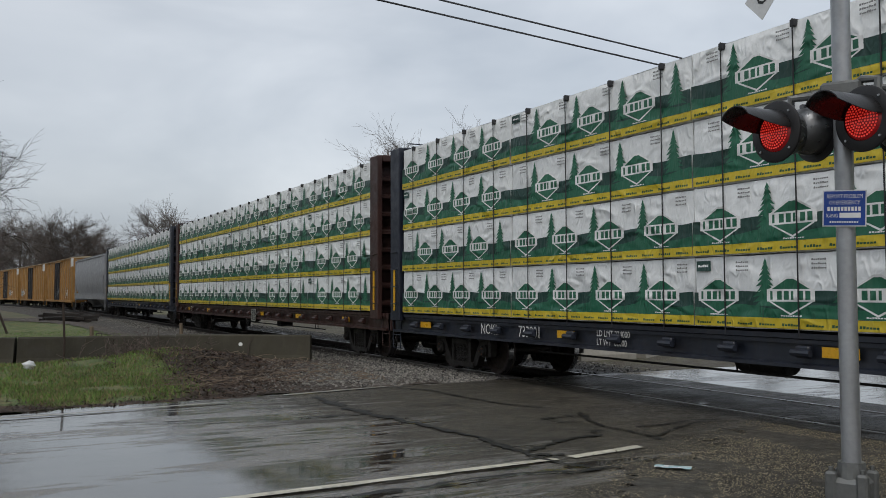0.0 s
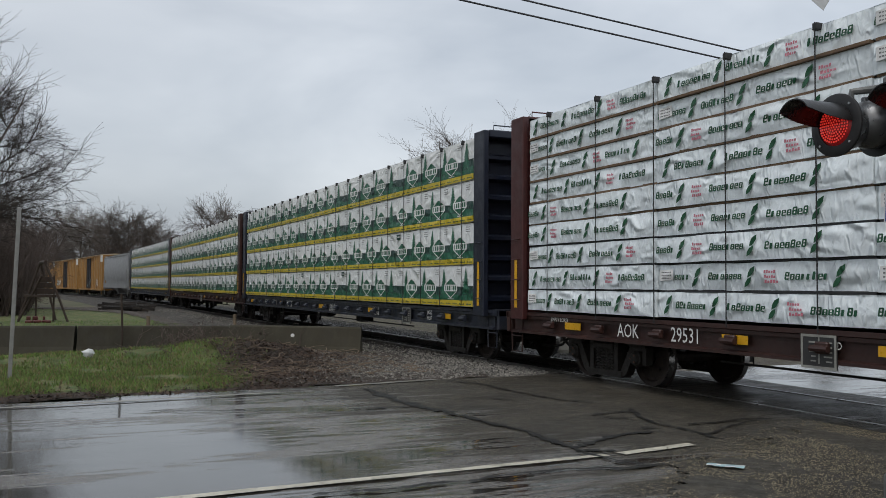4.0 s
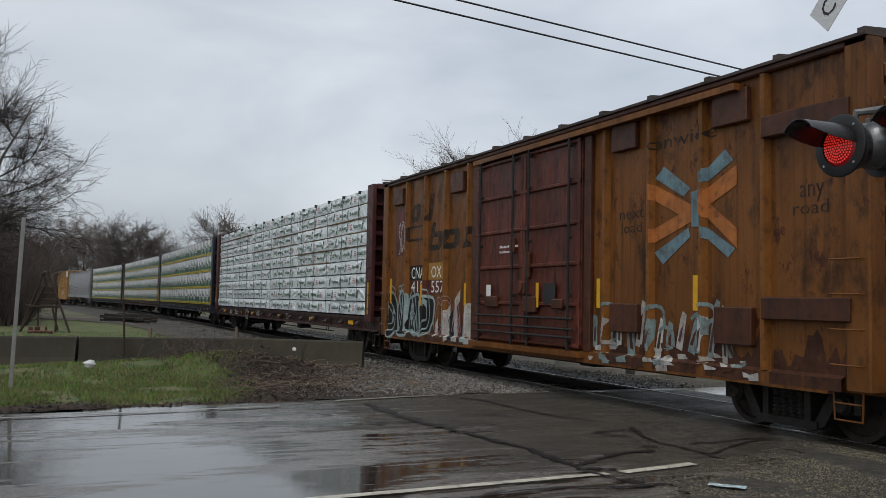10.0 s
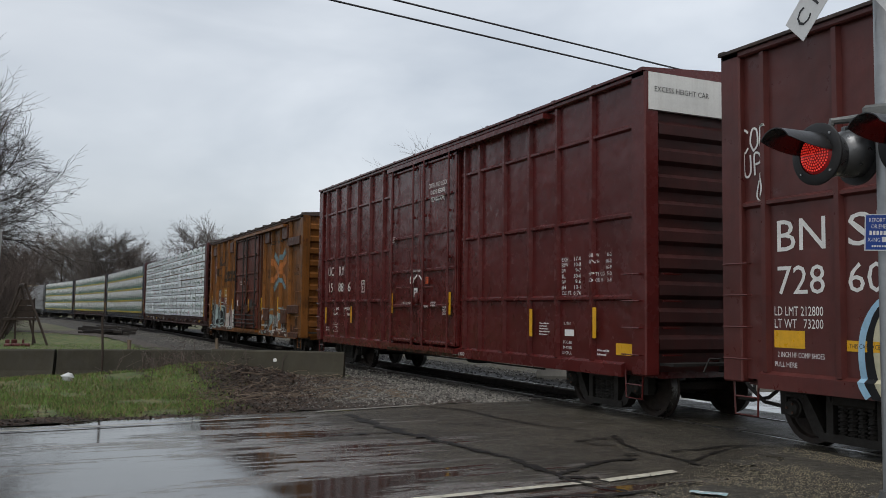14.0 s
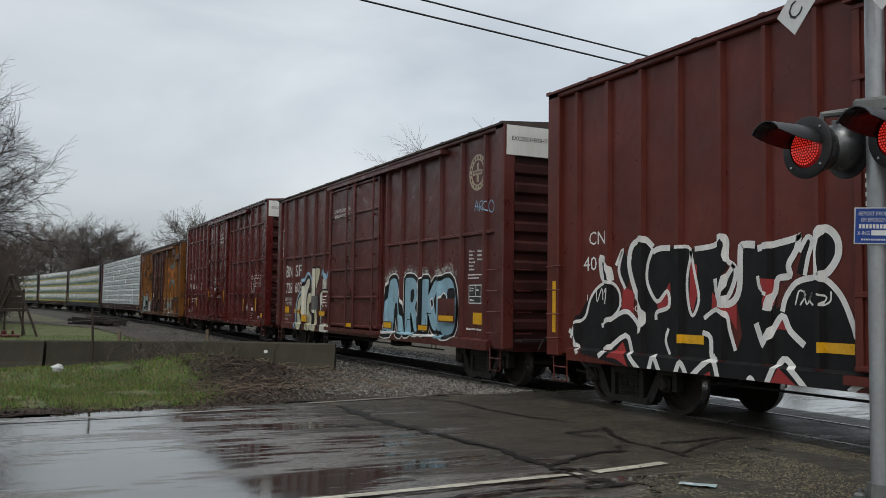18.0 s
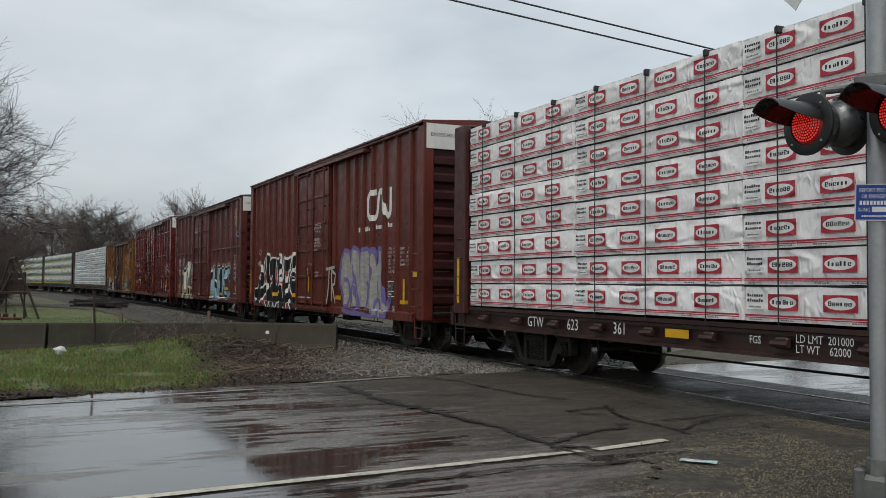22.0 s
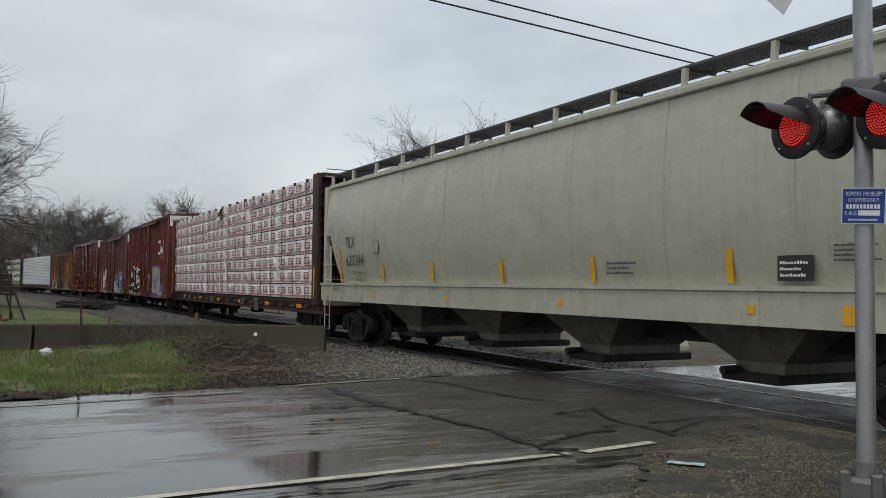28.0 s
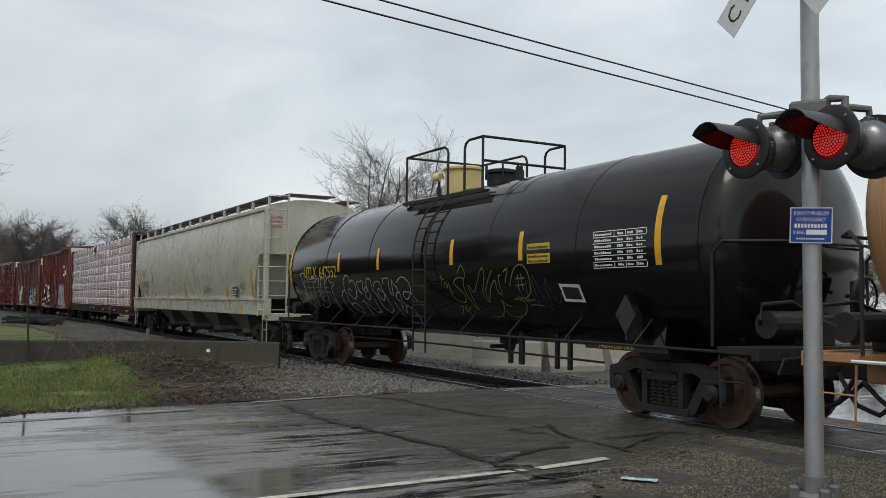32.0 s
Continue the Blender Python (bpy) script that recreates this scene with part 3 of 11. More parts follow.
    film_sheen.data_type = "RGBA"
    l.new(deep, film_sheen.inputs["Factor"])
    film_sheen.inputs["A"].default_value, film_sheen.inputs["B"].default_value = (0.112, 0.105, 0.098, 1), (0.026, 0.023, 0.019, 1)
    l.new(film_sheen.outputs["Result"], x3.inputs["B"])
    x4 = n.new("ShaderNodeMix")
    x4.data_type = "RGBA"
    l.new(op("MULTIPLY", chip, op("MULTIPLY", wet, op("SUBTRACT", 0.55, op("MULTIPLY", deep, 0.45)))), x4.inputs["Factor"])
    l.new(x3.outputs["Result"], x4.inputs["A"])
    x4.inputs["B"].default_value = (0.30, 0.27, 0.21, 1)
    l.new(x4.outputs["Result"], b.inputs["Base Color"])
    l.new(rng(wet, 0, 1, 0.28, 0.9), b.inputs["Specular IOR Level"])
    damp = rng(op("ADD", op("MULTIPLY", tex(1.4, 6, (0.6, 1.3, 1)), 0.55), op("MULTIPLY", tex(7.0, 5), 0.45)), 0.34, 0.66, lo_dry - 0.14, lo_dry + 0.22)
    xr = n.new("ShaderNodeMix")
    xr.data_type = "FLOAT"
    l.new(wet, xr.inputs["Factor"])
    l.new(damp, xr.inputs["A"])
    l.new(wet_r, xr.inputs["B"])
    l.new(xr.outputs["Result"], b.inputs["Roughness"])
    bp = n.new("ShaderNodeBump")
    l.new(op("MULTIPLY", rng(wet, 0, 1, 0.9, 0.32), op("SUBTRACT", 1.0, op("MULTIPLY", op("MULTIPLY", deep, wet), 0.97))), bp.inputs["Strength"])
    bp.inputs["Distance"].default_value = 0.006
    l.new(op("ADD", grit, grit2), bp.inputs["Height"])
    l.new(bp.outputs["Normal"], b.inputs["Normal"])
    return m


M["asphalt"] = wet_asphalt("wet_asphalt", 1.0, 6.4, 0.46)
M["asphalt_far"] = wet_asphalt("wet_asphalt_beyond", 0.0, 120.0, 0.22, 7.0, 0.14)
M["gravel_bed"] = ground_mat("damp_gravel_soil", (0.036, 0.032, 0.024), (0.068, 0.060, 0.045), (0.018, 0.016, 0.012), 2.5, 9.0, 0.75, 0.8, 70)
M["ballast_bed"] = ground_mat("track_ballast_bed", (0.034, 0.029, 0.023), (0.058, 0.052, 0.043), (0.015, 0.012, 0.010), 3.0, 8.0, 0.8, 1.0, 45, 0.03)
M["verge"] = ground_mat("spring_turf", (0.062, 0.10, 0.022), (0.14, 0.13, 0.05), (0.05, 0.042, 0.022), 0.9, 2.2, 0.9, 0.8, 40, 0.03)
M["field"] = ground_mat("far_field_soil", (0.075, 0.085, 0.035), (0.09, 0.075, 0.045), (0.06, 0.05, 0.035), 0.05, 0.2, 0.9, 0.5, 3, 0.05)
M["mulch"] = ground_mat("dead_leaf_litter", (0.036, 0.025, 0.018), (0.062, 0.045, 0.033), (0.016, 0.012, 0.009), 3.0, 11.0, 0.8, 1.0, 50, 0.03)
M["soil_far"] = ground_mat("gravelly_brown_ground", (0.060, 0.050, 0.036), (0.085, 0.080, 0.045), (0.034, 0.027, 0.019), 0.7, 1.7, 0.85, 0.9, 30, 0.04)
M["soil"] = ground_mat("bare_wet_soil", (0.05, 0.037, 0.028), (0.10, 0.088, 0.075), (0.028, 0.021, 0.016), 0.8, 2.6, 0.85, 0.9, 30, 0.04)
M["stone"] = mat("pale_ballast_stone", (0.135, 0.127, 0.112), 0.7, var=0.3, scale=9, island=0.85)
M["pebble"] = mat("brown_gravel_stone", (0.15, 0.128, 0.085), 0.6, var=0.3, scale=9, island=0.8)
M["grass"] = mat("grass_blades", (0.105, 0.175, 0.033), 0.7, var=0.35, scale=0.8, bump=0, island=0.5)
M["dry_grass"] = mat("dry_grass_blades", (0.17, 0.14, 0.065), 0.8, var=0.3, scale=0.8, bump=0, island=0.4)
M["concrete"] = mat("weathered_mossy_concrete", (0.038, 0.034, 0.023), 0.8, spec=0.3, var=0.3, scale=0.9, streak=0.55, bscale=50, bump=0.35, patch=0.35, dirt=(0.05, 0.046, 0.03), random_tint=0.15)
M["concrete_pale"] = mat("pale_barrier_concrete", (0.30, 0.28, 0.24), 0.8, var=0.2, scale=0.9, streak=0.3, bscale=50, bump=0.3, patch=0.2, dirt=(0.12, 0.11, 0.085), random_tint=0.1)
M["rail"] = mat("rail_steel", (0.032, 0.024, 0.02), 0.55, metal=0.3, var=0.3, scale=4)
M["rail_head"] = mat("wet_polished_rail_head", (0.15, 0.14, 0.13), 0.35, metal=1.0, var=0.1)
# ballast between and beside the rails, darker than the rest of the bed
M["oily_bed"] = ground_mat("dark_track_ballast", (0.018, 0.016, 0.014), (0.030, 0.027, 0.024), (0.010, 0.009, 0.008), 3.0, 8.0, 0.6, 1.0, 45, 0.03)
M["stone_dark"] = mat("dark_ballast_stone", (0.032, 0.029, 0.026), 0.6, var=0.3, scale=9, island=0.6)
M["tie"] = mat("creosoted_wooden_tie", (0.020, 0.016, 0.013), 0.7, var=0.4, scale=4, stretch=(0.3, 1, 1), random_tint=0.3)
M["panel_wet"] = wet_asphalt("wet_crossing_asphalt", 3.0, 10.2, 0.46, 3.0, 0.02)
M["line"] = mat("worn_white_road_paint", (0.46, 0.44, 0.36), 0.55, var=0.3, scale=3, bump=0.3, bscale=60, patch=0.7, dirt=(0.09, 0.085, 0.075))
M["line_worn"] = mat("nearly_worn_off_road_paint", (0.20, 0.19, 0.16), 0.4, var=0.4, scale=3, bump=0.3, bscale=60, patch=0.9, dirt=(0.07, 0.065, 0.058))
M["tar"] = mat("wet_tar_crack_seal", (0.010, 0.0095, 0.0085), 0.55, spec=0.25, var=0.4, scale=3, bump=0.1, patch=0.3, dirt=(0.026, 0.024, 0.010))
M["wood_grey"] = mat("grey_weathered_wood", (0.16, 0.12, 0.085), 0.8, var=0.3, scale=5, stretch=(4, 4, 0.5))
M["bark"] = mat("wet_grey_bark", (0.068, 0.055, 0.045), 0.85, var=0.35, scale=5)
# distance haze is put into the far twigs' paler, greyer colour
M["far_twig"] = mat("hazed_bare_twigs", (0.125, 0.108, 0.097), 0.85, var=0.3, scale=0.1, bump=0, random_tint=0.3)
M["post_grey"] = mat("grey_painted_steel_post", (0.22, 0.22, 0.21), 0.6, var=0.2, scale=4)
M["wood_brown"] = mat("wet_brown_timber", (0.034, 0.021, 0.014), 0.75, var=0.35, scale=4, stretch=(3, 3, 0.6))
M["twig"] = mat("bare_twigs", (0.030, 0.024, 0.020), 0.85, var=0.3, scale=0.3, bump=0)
M["brush"] = mat("bare_reddish_thicket", (0.066, 0.048, 0.040), 0.85, var=0.35, scale=0.3, bump=0)
M["plastic_white"] = mat("white_plastic_bag", (0.66, 0.68, 0.68), 0.4, var=0.08, bump=0.5, bscale=14, bdist=0.03)
M["paper"] = mat("crumpled_wet_printed_paper", (0.36, 0.52, 0.55), 0.4, var=0.3, scale=9, bump=0.3)
M["red_plastic"] = mat("faded_red_plastic", (0.09, 0.022, 0.018), 0.5, var=0.3)
M["wire"] = mat("black_cable", (0.015, 0.015, 0.017), 0.5, var=0.2, bump=0)


def sheet(name, x0, x1, y0, y1, nx, ny, z, material, keep=None, label="", kind="structure", parent=None):
    """A grid of ground whose height is z(x, y); keep(x, y) tells which cells are laid."""
    g, ix = Geo(), {}
    xs = [x0 + (x1 - x0) * i / nx for i in range(nx + 1)]
    ys = [y0 + (y1 - y0) * j / ny for j in range(ny + 1)]
    for i in range(nx):
        for j in range(ny):
            if keep and not keep((xs[i] + xs[i + 1]) / 2, (ys[j] + ys[j + 1]) / 2):
                continue
            q = []
            for a, b in ((i, j), (i + 1, j), (i + 1, j + 1), (i, j + 1)):
                if (a, b) not in ix:
                    ix[a, b] = len(g.v)
                    g.v.append((xs[a], ys[b], z(xs[a], ys[b])))
                q.append(ix[a, b])
            g.f.append(tuple(q))
            g.m.append(0)
    ob = put(name, g.mesh(name, material, True), parent)
    return tagged(ob, label, "", "", kind)


def wob(x, y, s, k=0.0):
    return noise.noise(Vector((x * s + k, y * s - k, k)))


def road_edge(x):
    return 13.55 + 0.09 * (x - 2.0) + 0.12 * wob(x, 0, 1.3, 4.0)


def gravel_edge(x):
    return 3.0 + 1.05 * (x - 2.0) if x < 5.2 else 6.4 + 0.42 * (x - 5.2)


sheet("ground", -1500, 1500, -1500, 1500, 60, 60, lambda x, y: -0.32, "field", None, "brown-green open field under low cloud")
sheet("road", -45, 8.35, -9, 15.2, 110, 60, lambda x, y: -0.004 + 0.006 * wob(x, y, 0.5), "asphalt", lambda x, y: y < road_edge(x), "old cracked asphalt road, wet with puddles")
sheet("road_beyond", 11.35, 70, -3, 14.0, 60, 30, lambda x, y: -0.004 + 0.006 * wob(x, y, 0.5), "asphalt_far", None, "wet asphalt road on the far side of the tracks")
sheet("gravel_shoulder", 2.2, 8.6, -9, 9.0, 64, 160, lambda x, y: 0.012 + 0.03 * max(0, wob(x, y, 1.1)) + 0.012 * wob(x, y, 6.0),
      "gravel_bed", lambda x, y: y < gravel_edge(x) + 0.45 * wob(x, y, 1.4, 2.0) + 0.2 * wob(x, y, 5.0, 9.0), "damp brown gravel beside the crossing")


def mound(x, y):
    h = 0.27 * math.exp(-((x - 3.9) / 1.5) ** 2 - ((y - 18.9) / 1.3) ** 2)
    return h + 0.18 * math.exp(-((x - 2.0) / 3.0) ** 2 - ((y - 19.2) / 1.2) ** 2)


def verge_z(x, y):
    lip = min(1.0, max(0.0, (y - road_edge(x)) / 0.5))
    drop = 0.3 * min(1.0, max(0.0, (x - 4.2) / 2.5)) * min(1.0, max(0.0, (y - 21.5) / 3))
    return -0.03 + 0.06 * lip - drop + mound(x, y) + 0.035 * wob(x, y, 0.9) + 0.02 * wob(x, y, 3.0)


def litter(x, y):
    return (x > 3.1 + 0.5 * wob(x, y, 0.9, 3.0) + 0.16 * (y - 16.5)) and y < 19.4 or y < road_edge(x) + 0.35 + 0.35 * wob(x, y, 0.9, 8.0)


sheet("grass_verge", -45, 7.3, 12.8, 62, 175, 160, verge_z, "verge", lambda x, y: y > road_edge(x), "patchy spring grass beside the road")
def bare(x, y):
    return y > 32 and x > 4.6 + 0.8 * wob(x, y, 0.2, 6.0) - 0.02 * (y - 40) - max(0, y - 48) * 0.35 and x < 9.0


sheet("bare_soil", -6, 7.3, 30, 62, 60, 80, lambda x, y: verge_z(x, y) + 0.03, "soil", bare, "bare dark brown soil beside the track")
sheet("leaf_litter_bank", -8.0, 7.3, 12.6, 20.5, 150, 80, lambda x, y: verge_z(x, y) + 0.015 + 0.012 * wob(x, y, 7.0), "mulch", lambda x, y: y > road_edge(x) and litter(x, y), "brown dead leaves and soil banked against a barrier")


def bed(name, s0, s1, step, prof, material, label):
    g, rows, s = Geo(), 0, s0
    while s <= s1 + 1e-6:
        m = on_track(s)
        for off, z in prof:
            p = m @ Vector((off, 0, z + 0.03 * wob(off * 2, s, 0.8)))
            g.v.append(tuple(p))
        s += step
        rows += 1
    k = len(prof)
    for i in range(rows - 1):
        for j in range(k - 1):
            g.f.append((i * k + j, i * k + j + 1, (i + 1) * k + j + 1, (i + 1) * k + j))
            g.m.append(0)
    return tagged(put(name, g.mesh(name, material, True)), label, "", "", "structure")


sheet("far_verge", 12.6, 60, 14.05, 75, 60, 70, lambda x, y: -0.10 + 0.05 * wob(x, y, 0.6) + 0.03 * wob(x, y, 2.2) - 0.1 * math.exp(-((x - 12.6) / 0.8) ** 2), "soil_far", None, "brown gravelly ground with dry grass beyond the track")
BED = [(-5.4, -0.34), (-4.6, -0.2), (-2.8, -0.04), (-1.7, -0.08), (-1.3, -0.17), (-0.8, -0.2), (0, -0.2), (0.8, -0.2), (1.3, -0.17), (1.7, -0.08), (2.6, -0.05), (4.2, -0.3)]
bed("track_bed", 13.7, 240, 1.0, BED, "ballast_bed", "grey crushed stone ballast under the track")
bed("track_bed_south", -60, 5.4, 1.0, BED, "ballast_bed", "grey crushed stone ballast under the track")
bed("blackened_track_bed", 14.0, 120, 1.0, [(-1.25, -0.16), (-0.95, -0.155), (-0.8, -0.185), (0, -0.185), (0.8, -0.185), (1.0, -0.15), (1.5, -0.08), (1.75, -0.065)], "oily_bed", "dark ballast between and beside the rails")
for x0, x1, key in ((8.35, 9.05, "asphalt"), (9.22, 10.52, "panel_wet"), (10.69, 11.36, "panel_wet")):
    g = Geo()
    g.box(x0, x1, 5.0, 14.1, -0.3, -0.006, 0, 0.01)
    tagged(part("crossing_panel", g, [key], None), "wet dark asphalt crossing panel beside the rails", "", "", "structure")

for side in (-1, 1):
    g = Geo()
    prof = [(-0.07, -0.17, 0), (-0.07, -0.155, 0), (-0.012, -0.14, 0), (-0.012, -0.05, 0), (-0.037, -0.035, 1), (-0.034, -0.002, 1), (0.034, -0.002, 1), (0.037, -0.035, 0), (0.012, -0.05, 0), (0.012, -0.14, 0), (0.07, -0.155, 0), (0.07, -0.17, 0)]
    rows, s = 0, -60.0
    while s <= 240:
        m = on_track(s)
        for o, z, _ in prof:
            g.v.append(tuple(m @ Vector((side * 0.755 + o, 0, z))))
        rows, s = rows + 1, s + (5.0 if s < 60 else 2.5)
    k = len(prof)
    for i in range(rows - 1):
        for j in range(k - 1):
            g.f.append((i * k + j, i * k + j + 1, (i + 1) * k + j + 1, (i + 1) * k + j))
            g.m.append(1 if prof[j][2] and prof[j + 1][2] else 0)
    tagged(part("rail", g, ["rail", "rail_head"], None), "steel rail with a bright wet head", "rail", "rails of the track", "structure")

# ---- painted lines and crack seals on the road ----


def strip(pts, w, z=0.012, jit=0.0):
    g, n = Geo(), len(pts)
    for i, p in enumerate(pts):
        a, b = pts[max(i - 1, 0)], pts[min(i + 1, n - 1)]
        dx, dy = b[0] - a[0], b[1] - a[1]
        k = w * (1 + jit * random.uniform(-1, 1)) / 2 / (math.hypot(dx, dy) or 1)
        g.v += [(p[0] - dy * k, p[1] + dx * k, z), (p[0] + dy * k, p[1] - dx * k, z)]
    for i in range(n - 1):
        g.f.append((2 * i, 2 * i + 1, 2 * i + 3, 2 * i + 2))
        g.m.append(0)
    return g


def wavy(pts, step=0.12, amp=0.05, seed=0):
    out = []
    for (x0, y0), (x1, y1) in zip(pts, pts[1:]):
        k = max(2, int(math.hypot(x1 - x0, y1 - y0) / step))
        for i in range(k):
            t = i / k
            x, y = x0 + (x1 - x0) * t, y0 + (y1 - y0) * t
            out.append((x + amp * wob(x, y, 3.0, seed), y + amp * wob(x, y, 3.0, seed + 5)))
    return out + [pts[-1]]


def line_pts(x0, x1, f):
    return [(x0 + (x1 - x0) * i / 60, f(x0 + (x1 - x0) * i / 60)) for i in range(61)]


for x0, x1, f, w in ((-40, 4.95, lambda x: 6.86 + 0.047 * x, 0.11), (5.12, 6.1, lambda x: 6.3 + 0.155 * x, 0.13), (-40, 3.3, lambda x: 12.72 + 0.1 * x, 0.11), (4.3, 6.2, lambda x: 12.7 + 0.19 * x, 0.12)):
    tagged(part("road_marking", strip(wavy(line_pts(x0, x1, f), 0.1, 0.008), w, 0.010, 0.12), ["line" if f(0) < 10 else "line_worn"], None), "worn white edge line on wet asphalt", "road marking", "road markings", "structure")


# ---- the train ----
CARS, WHEELSETS, WHEEL_R = [], [], 0.457
NEAR = -1.0


def car_root(name, label, category, u):
    ob = new(name)
    ob.empty_display_size = 0.5
    tagged(ob, label, category, "cars of the freight train")
    ob.matrix_basis = on_track(u)
    CARS.append((ob, u))
    return ob


def make_side_frame():
    """A cast truck side: top member, V-shaped tension member, columns with open windows between."""
    g = Geo()
    g.prism([(-1.12, 0.60), (-1.10, 0.70), (-0.86, 0.76), (-0.60, 0.82), (0.60, 0.82), (0.86, 0.76), (1.10, 0.70), (1.12, 0.60), (0.74, 0.62), (0.58, 0.69), (-0.58, 0.69), (-0.74, 0.62)], "x", -0.08, 0.08)
    g.prism([(-0.50, 0.11), (0.50, 0.11), (0.50, 0.21), (-0.50, 0.21)], "x", -0.10, 0.10)
    for s in (-1, 1):
        g.prism([(s * 0.46, 0.11), (s * 0.60, 0.17), (s * 0.86, 0.62), (s * 0.72, 0.66), (s * 0.46, 0.23)], "x", -0.075, 0.075)
        g.prism([(s * 0.30, 0.20), (s * 0.40, 0.20), (s * 0.40, 0.72), (s * 0.30, 0.72)], "x", -0.095, 0.085)
        g.prism([(s * 1.02, 0.36), (s * 1.12, 0.36), (s * 1.13, 0.64), (s * 1.03, 0.64)], "x", -0.07, 0.07)
        g.box(-0.085, 0.085, s * 0.889 - 0.15, s * 0.889 + 0.15, 0.575, 0.645, 0, 0.015)
        g.cyl((-0.11, s * 0.35, 0.62), (-0.095, s * 0.35, 0.62), 0.03, 8)
        g.lathe([(-0.15, 0.001), (-0.15, 0.085), (-0.135, 0.10), (-0.11, 0.105), (-0.10, 0.125), (0.1, 0.13)], 16, 0, "x", (0, s * 0.889, 0.457))
        for k in range(3):
            a = 2 * math.pi * k / 3
            g.cyl((-0.165, s * 0.889 + 0.06 * math.cos(a), 0.457 + 0.06 * math.sin(a)), (-0.14, s * 0.889 + 0.06 * math.cos(a), 0.457 + 0.06 * math.sin(a)), 0.018, 6, 1)
    g.box(-0.13, 0.1, -0.29, 0.29, 0.55, 0.67, 0, 0.02)
    return g.mesh("side_frame", ["truck_iron", "wheel_rust"], 40)


def make_spring():
    g = Geo()
    g.tube([(0.055 * math.cos(a * 0.9), 0.055 * math.sin(a * 0.9), 0.21 + 0.35 * a / 49) for a in range(50)], 0.017, 5)
    g.cyl((0, 0, 0.2), (0, 0, 0.57), 0.045, 8)
    return g.mesh("spring", ["truck_iron"], 50)


def make_wheelset(rusty):
    g = Geo()
    for s in (-1, 1):
        prof = [(0.0, 0.1), (-0.06, 0.1), (-0.07, 0.14), (-0.03, 0.22), (-0.02, 0.36), (-0.06, 0.385), (-0.065, 0.452), (-0.03, 0.457), (0.05, 0.458), (0.065, 0.483), (0.08, 0.48), (0.085, 0.39), (0.03, 0.36), (0.02, 0.2), (0.05, 0.14), (0.05, 0.1)]
        g.lathe([(s * (0.76 - t), r) for t, r in prof], 26, 0, "x", ms=[0] * 6 + [1, 1] + [0] * 7)
        g.cyl((s * 0.83, 0.25, 0.05), (s * 0.795, 0.25, 0.05), 0.03, 6)
    g.cyl((-1.06, 0, 0), (1.06, 0, 0), 0.09, 10)
    return g.mesh("wheelset", ["wheel_rust" if rusty else "wheel_iron", "tread"], 35)


def make_bolster():
    g = Geo()
    g.box(-1.12, 1.12, -0.2, 0.2, 0.52, 0.72, 0, 0.03)
    g.box(-0.3, 0.3, -0.3, 0.3, 0.6, 0.86, 0, 0.03)
    for s in (-1, 1):
        g.box(-0.8, 0.8, s * 0.43 - 0.05, s * 0.43 + 0.05, 0.32, 0.44)
        g.tube([(-0.6, s * 0.5, 0.35), (0.6, s * 0.5, 0.35)], 0.03, 6)
    return g.mesh("truck", ["truck_iron"])


def truck(car, y, rusty=False, far=False):
    t = put("truck", shared("bolster", make_bolster), car, pose(0, y, 0))
    for s in (-1, 1):
        put("side_frame", shared("side_frame", make_side_frame), t, pose(s * 1.03, 0, 0, 0, 0, 0 if s < 0 else 180))
        for k in range(4):
            put("spring", shared("spring", make_spring), t, pose(s * 1.06, (k - 1.5) * 0.135, 0))
    for s in (-1, 1):
        base = pose(0, s * 0.889, WHEEL_R)
        w = put("wheelset", shared(("wheelset", rusty), lambda: make_wheelset(rusty)), t, base)
        if not far:
            WHEELSETS.append((w, base))


def make_coupler():
    g = Geo()
    g.box(-0.1, 0.1, -0.5, 0.75, 0.72, 0.94, 0, 0.02)
    g.prism([(-0.17, 0.6), (-0.17, 0.98), (0.02, 1.02), (0.05, 0.88), (0.17, 0.98), (0.19, 0.72), (0.1, 0.6)], "z", 0.68, 0.98)
    g.tube([(0.3, 0.35, 0.72), (0.31, 0.55, 0.55), (0.26, 0.75, 0.38), (0.12, 0.95, 0.33), (0.0, 1.1, 0.36)], 0.028, 6)
    g.tube([(-0.1, 0.6, 1.02), (-0.5, 0.42, 1.0), (-1.2, 0.4, 0.98), (-1.3, 0.4, 0.8)], 0.014, 5)
    return g.mesh("coupler", ["truck_iron"])


def couplers(car, half):
    for s in (-1, 1):
        put("coupler", shared("coupler", make_coupler), car, pose(0, s * half, 0, 0, 0, 0 if s > 0 else 180))


def rungs(car, mats, x, y0, y1, zs, depth=0.06, r=0.011, level=True):
    """One part for each rung."""
    def make():
        g = Geo()
        if level:
            g.tube([(depth * 0.9, y0, 0), (-depth * 0.3, y0, 0), (-depth * 0.3, y1, 0), (depth * 0.9, y1, 0)], r, 5)
        else:
            g.tube([(0, y0, 0), (0, y1, 0), (depth, y1, 0), (depth, y0, 0)], r, 5)
        return g.mesh("rung", mats)
    for z in zs:
        put("rung", shared(("rung", str(mats), round(y0, 2), round(y1, 2), depth, level), make), car, pose(x, 0, z))


def step_geo(x, y, z0, z1, w=0.42):
    g = Geo()
    g.tube([(x, y - w / 2, z1), (x, y - w / 2 + 0.02, z0), (x, y + w / 2 - 0.02, z0), (x, y + w / 2, z1)], 0.014, 5)
    g.tube([(x, y - w / 2, (z0 + z1) / 2), (x, y + w / 2, (z0 + z1) / 2)], 0.012, 5)
    return g


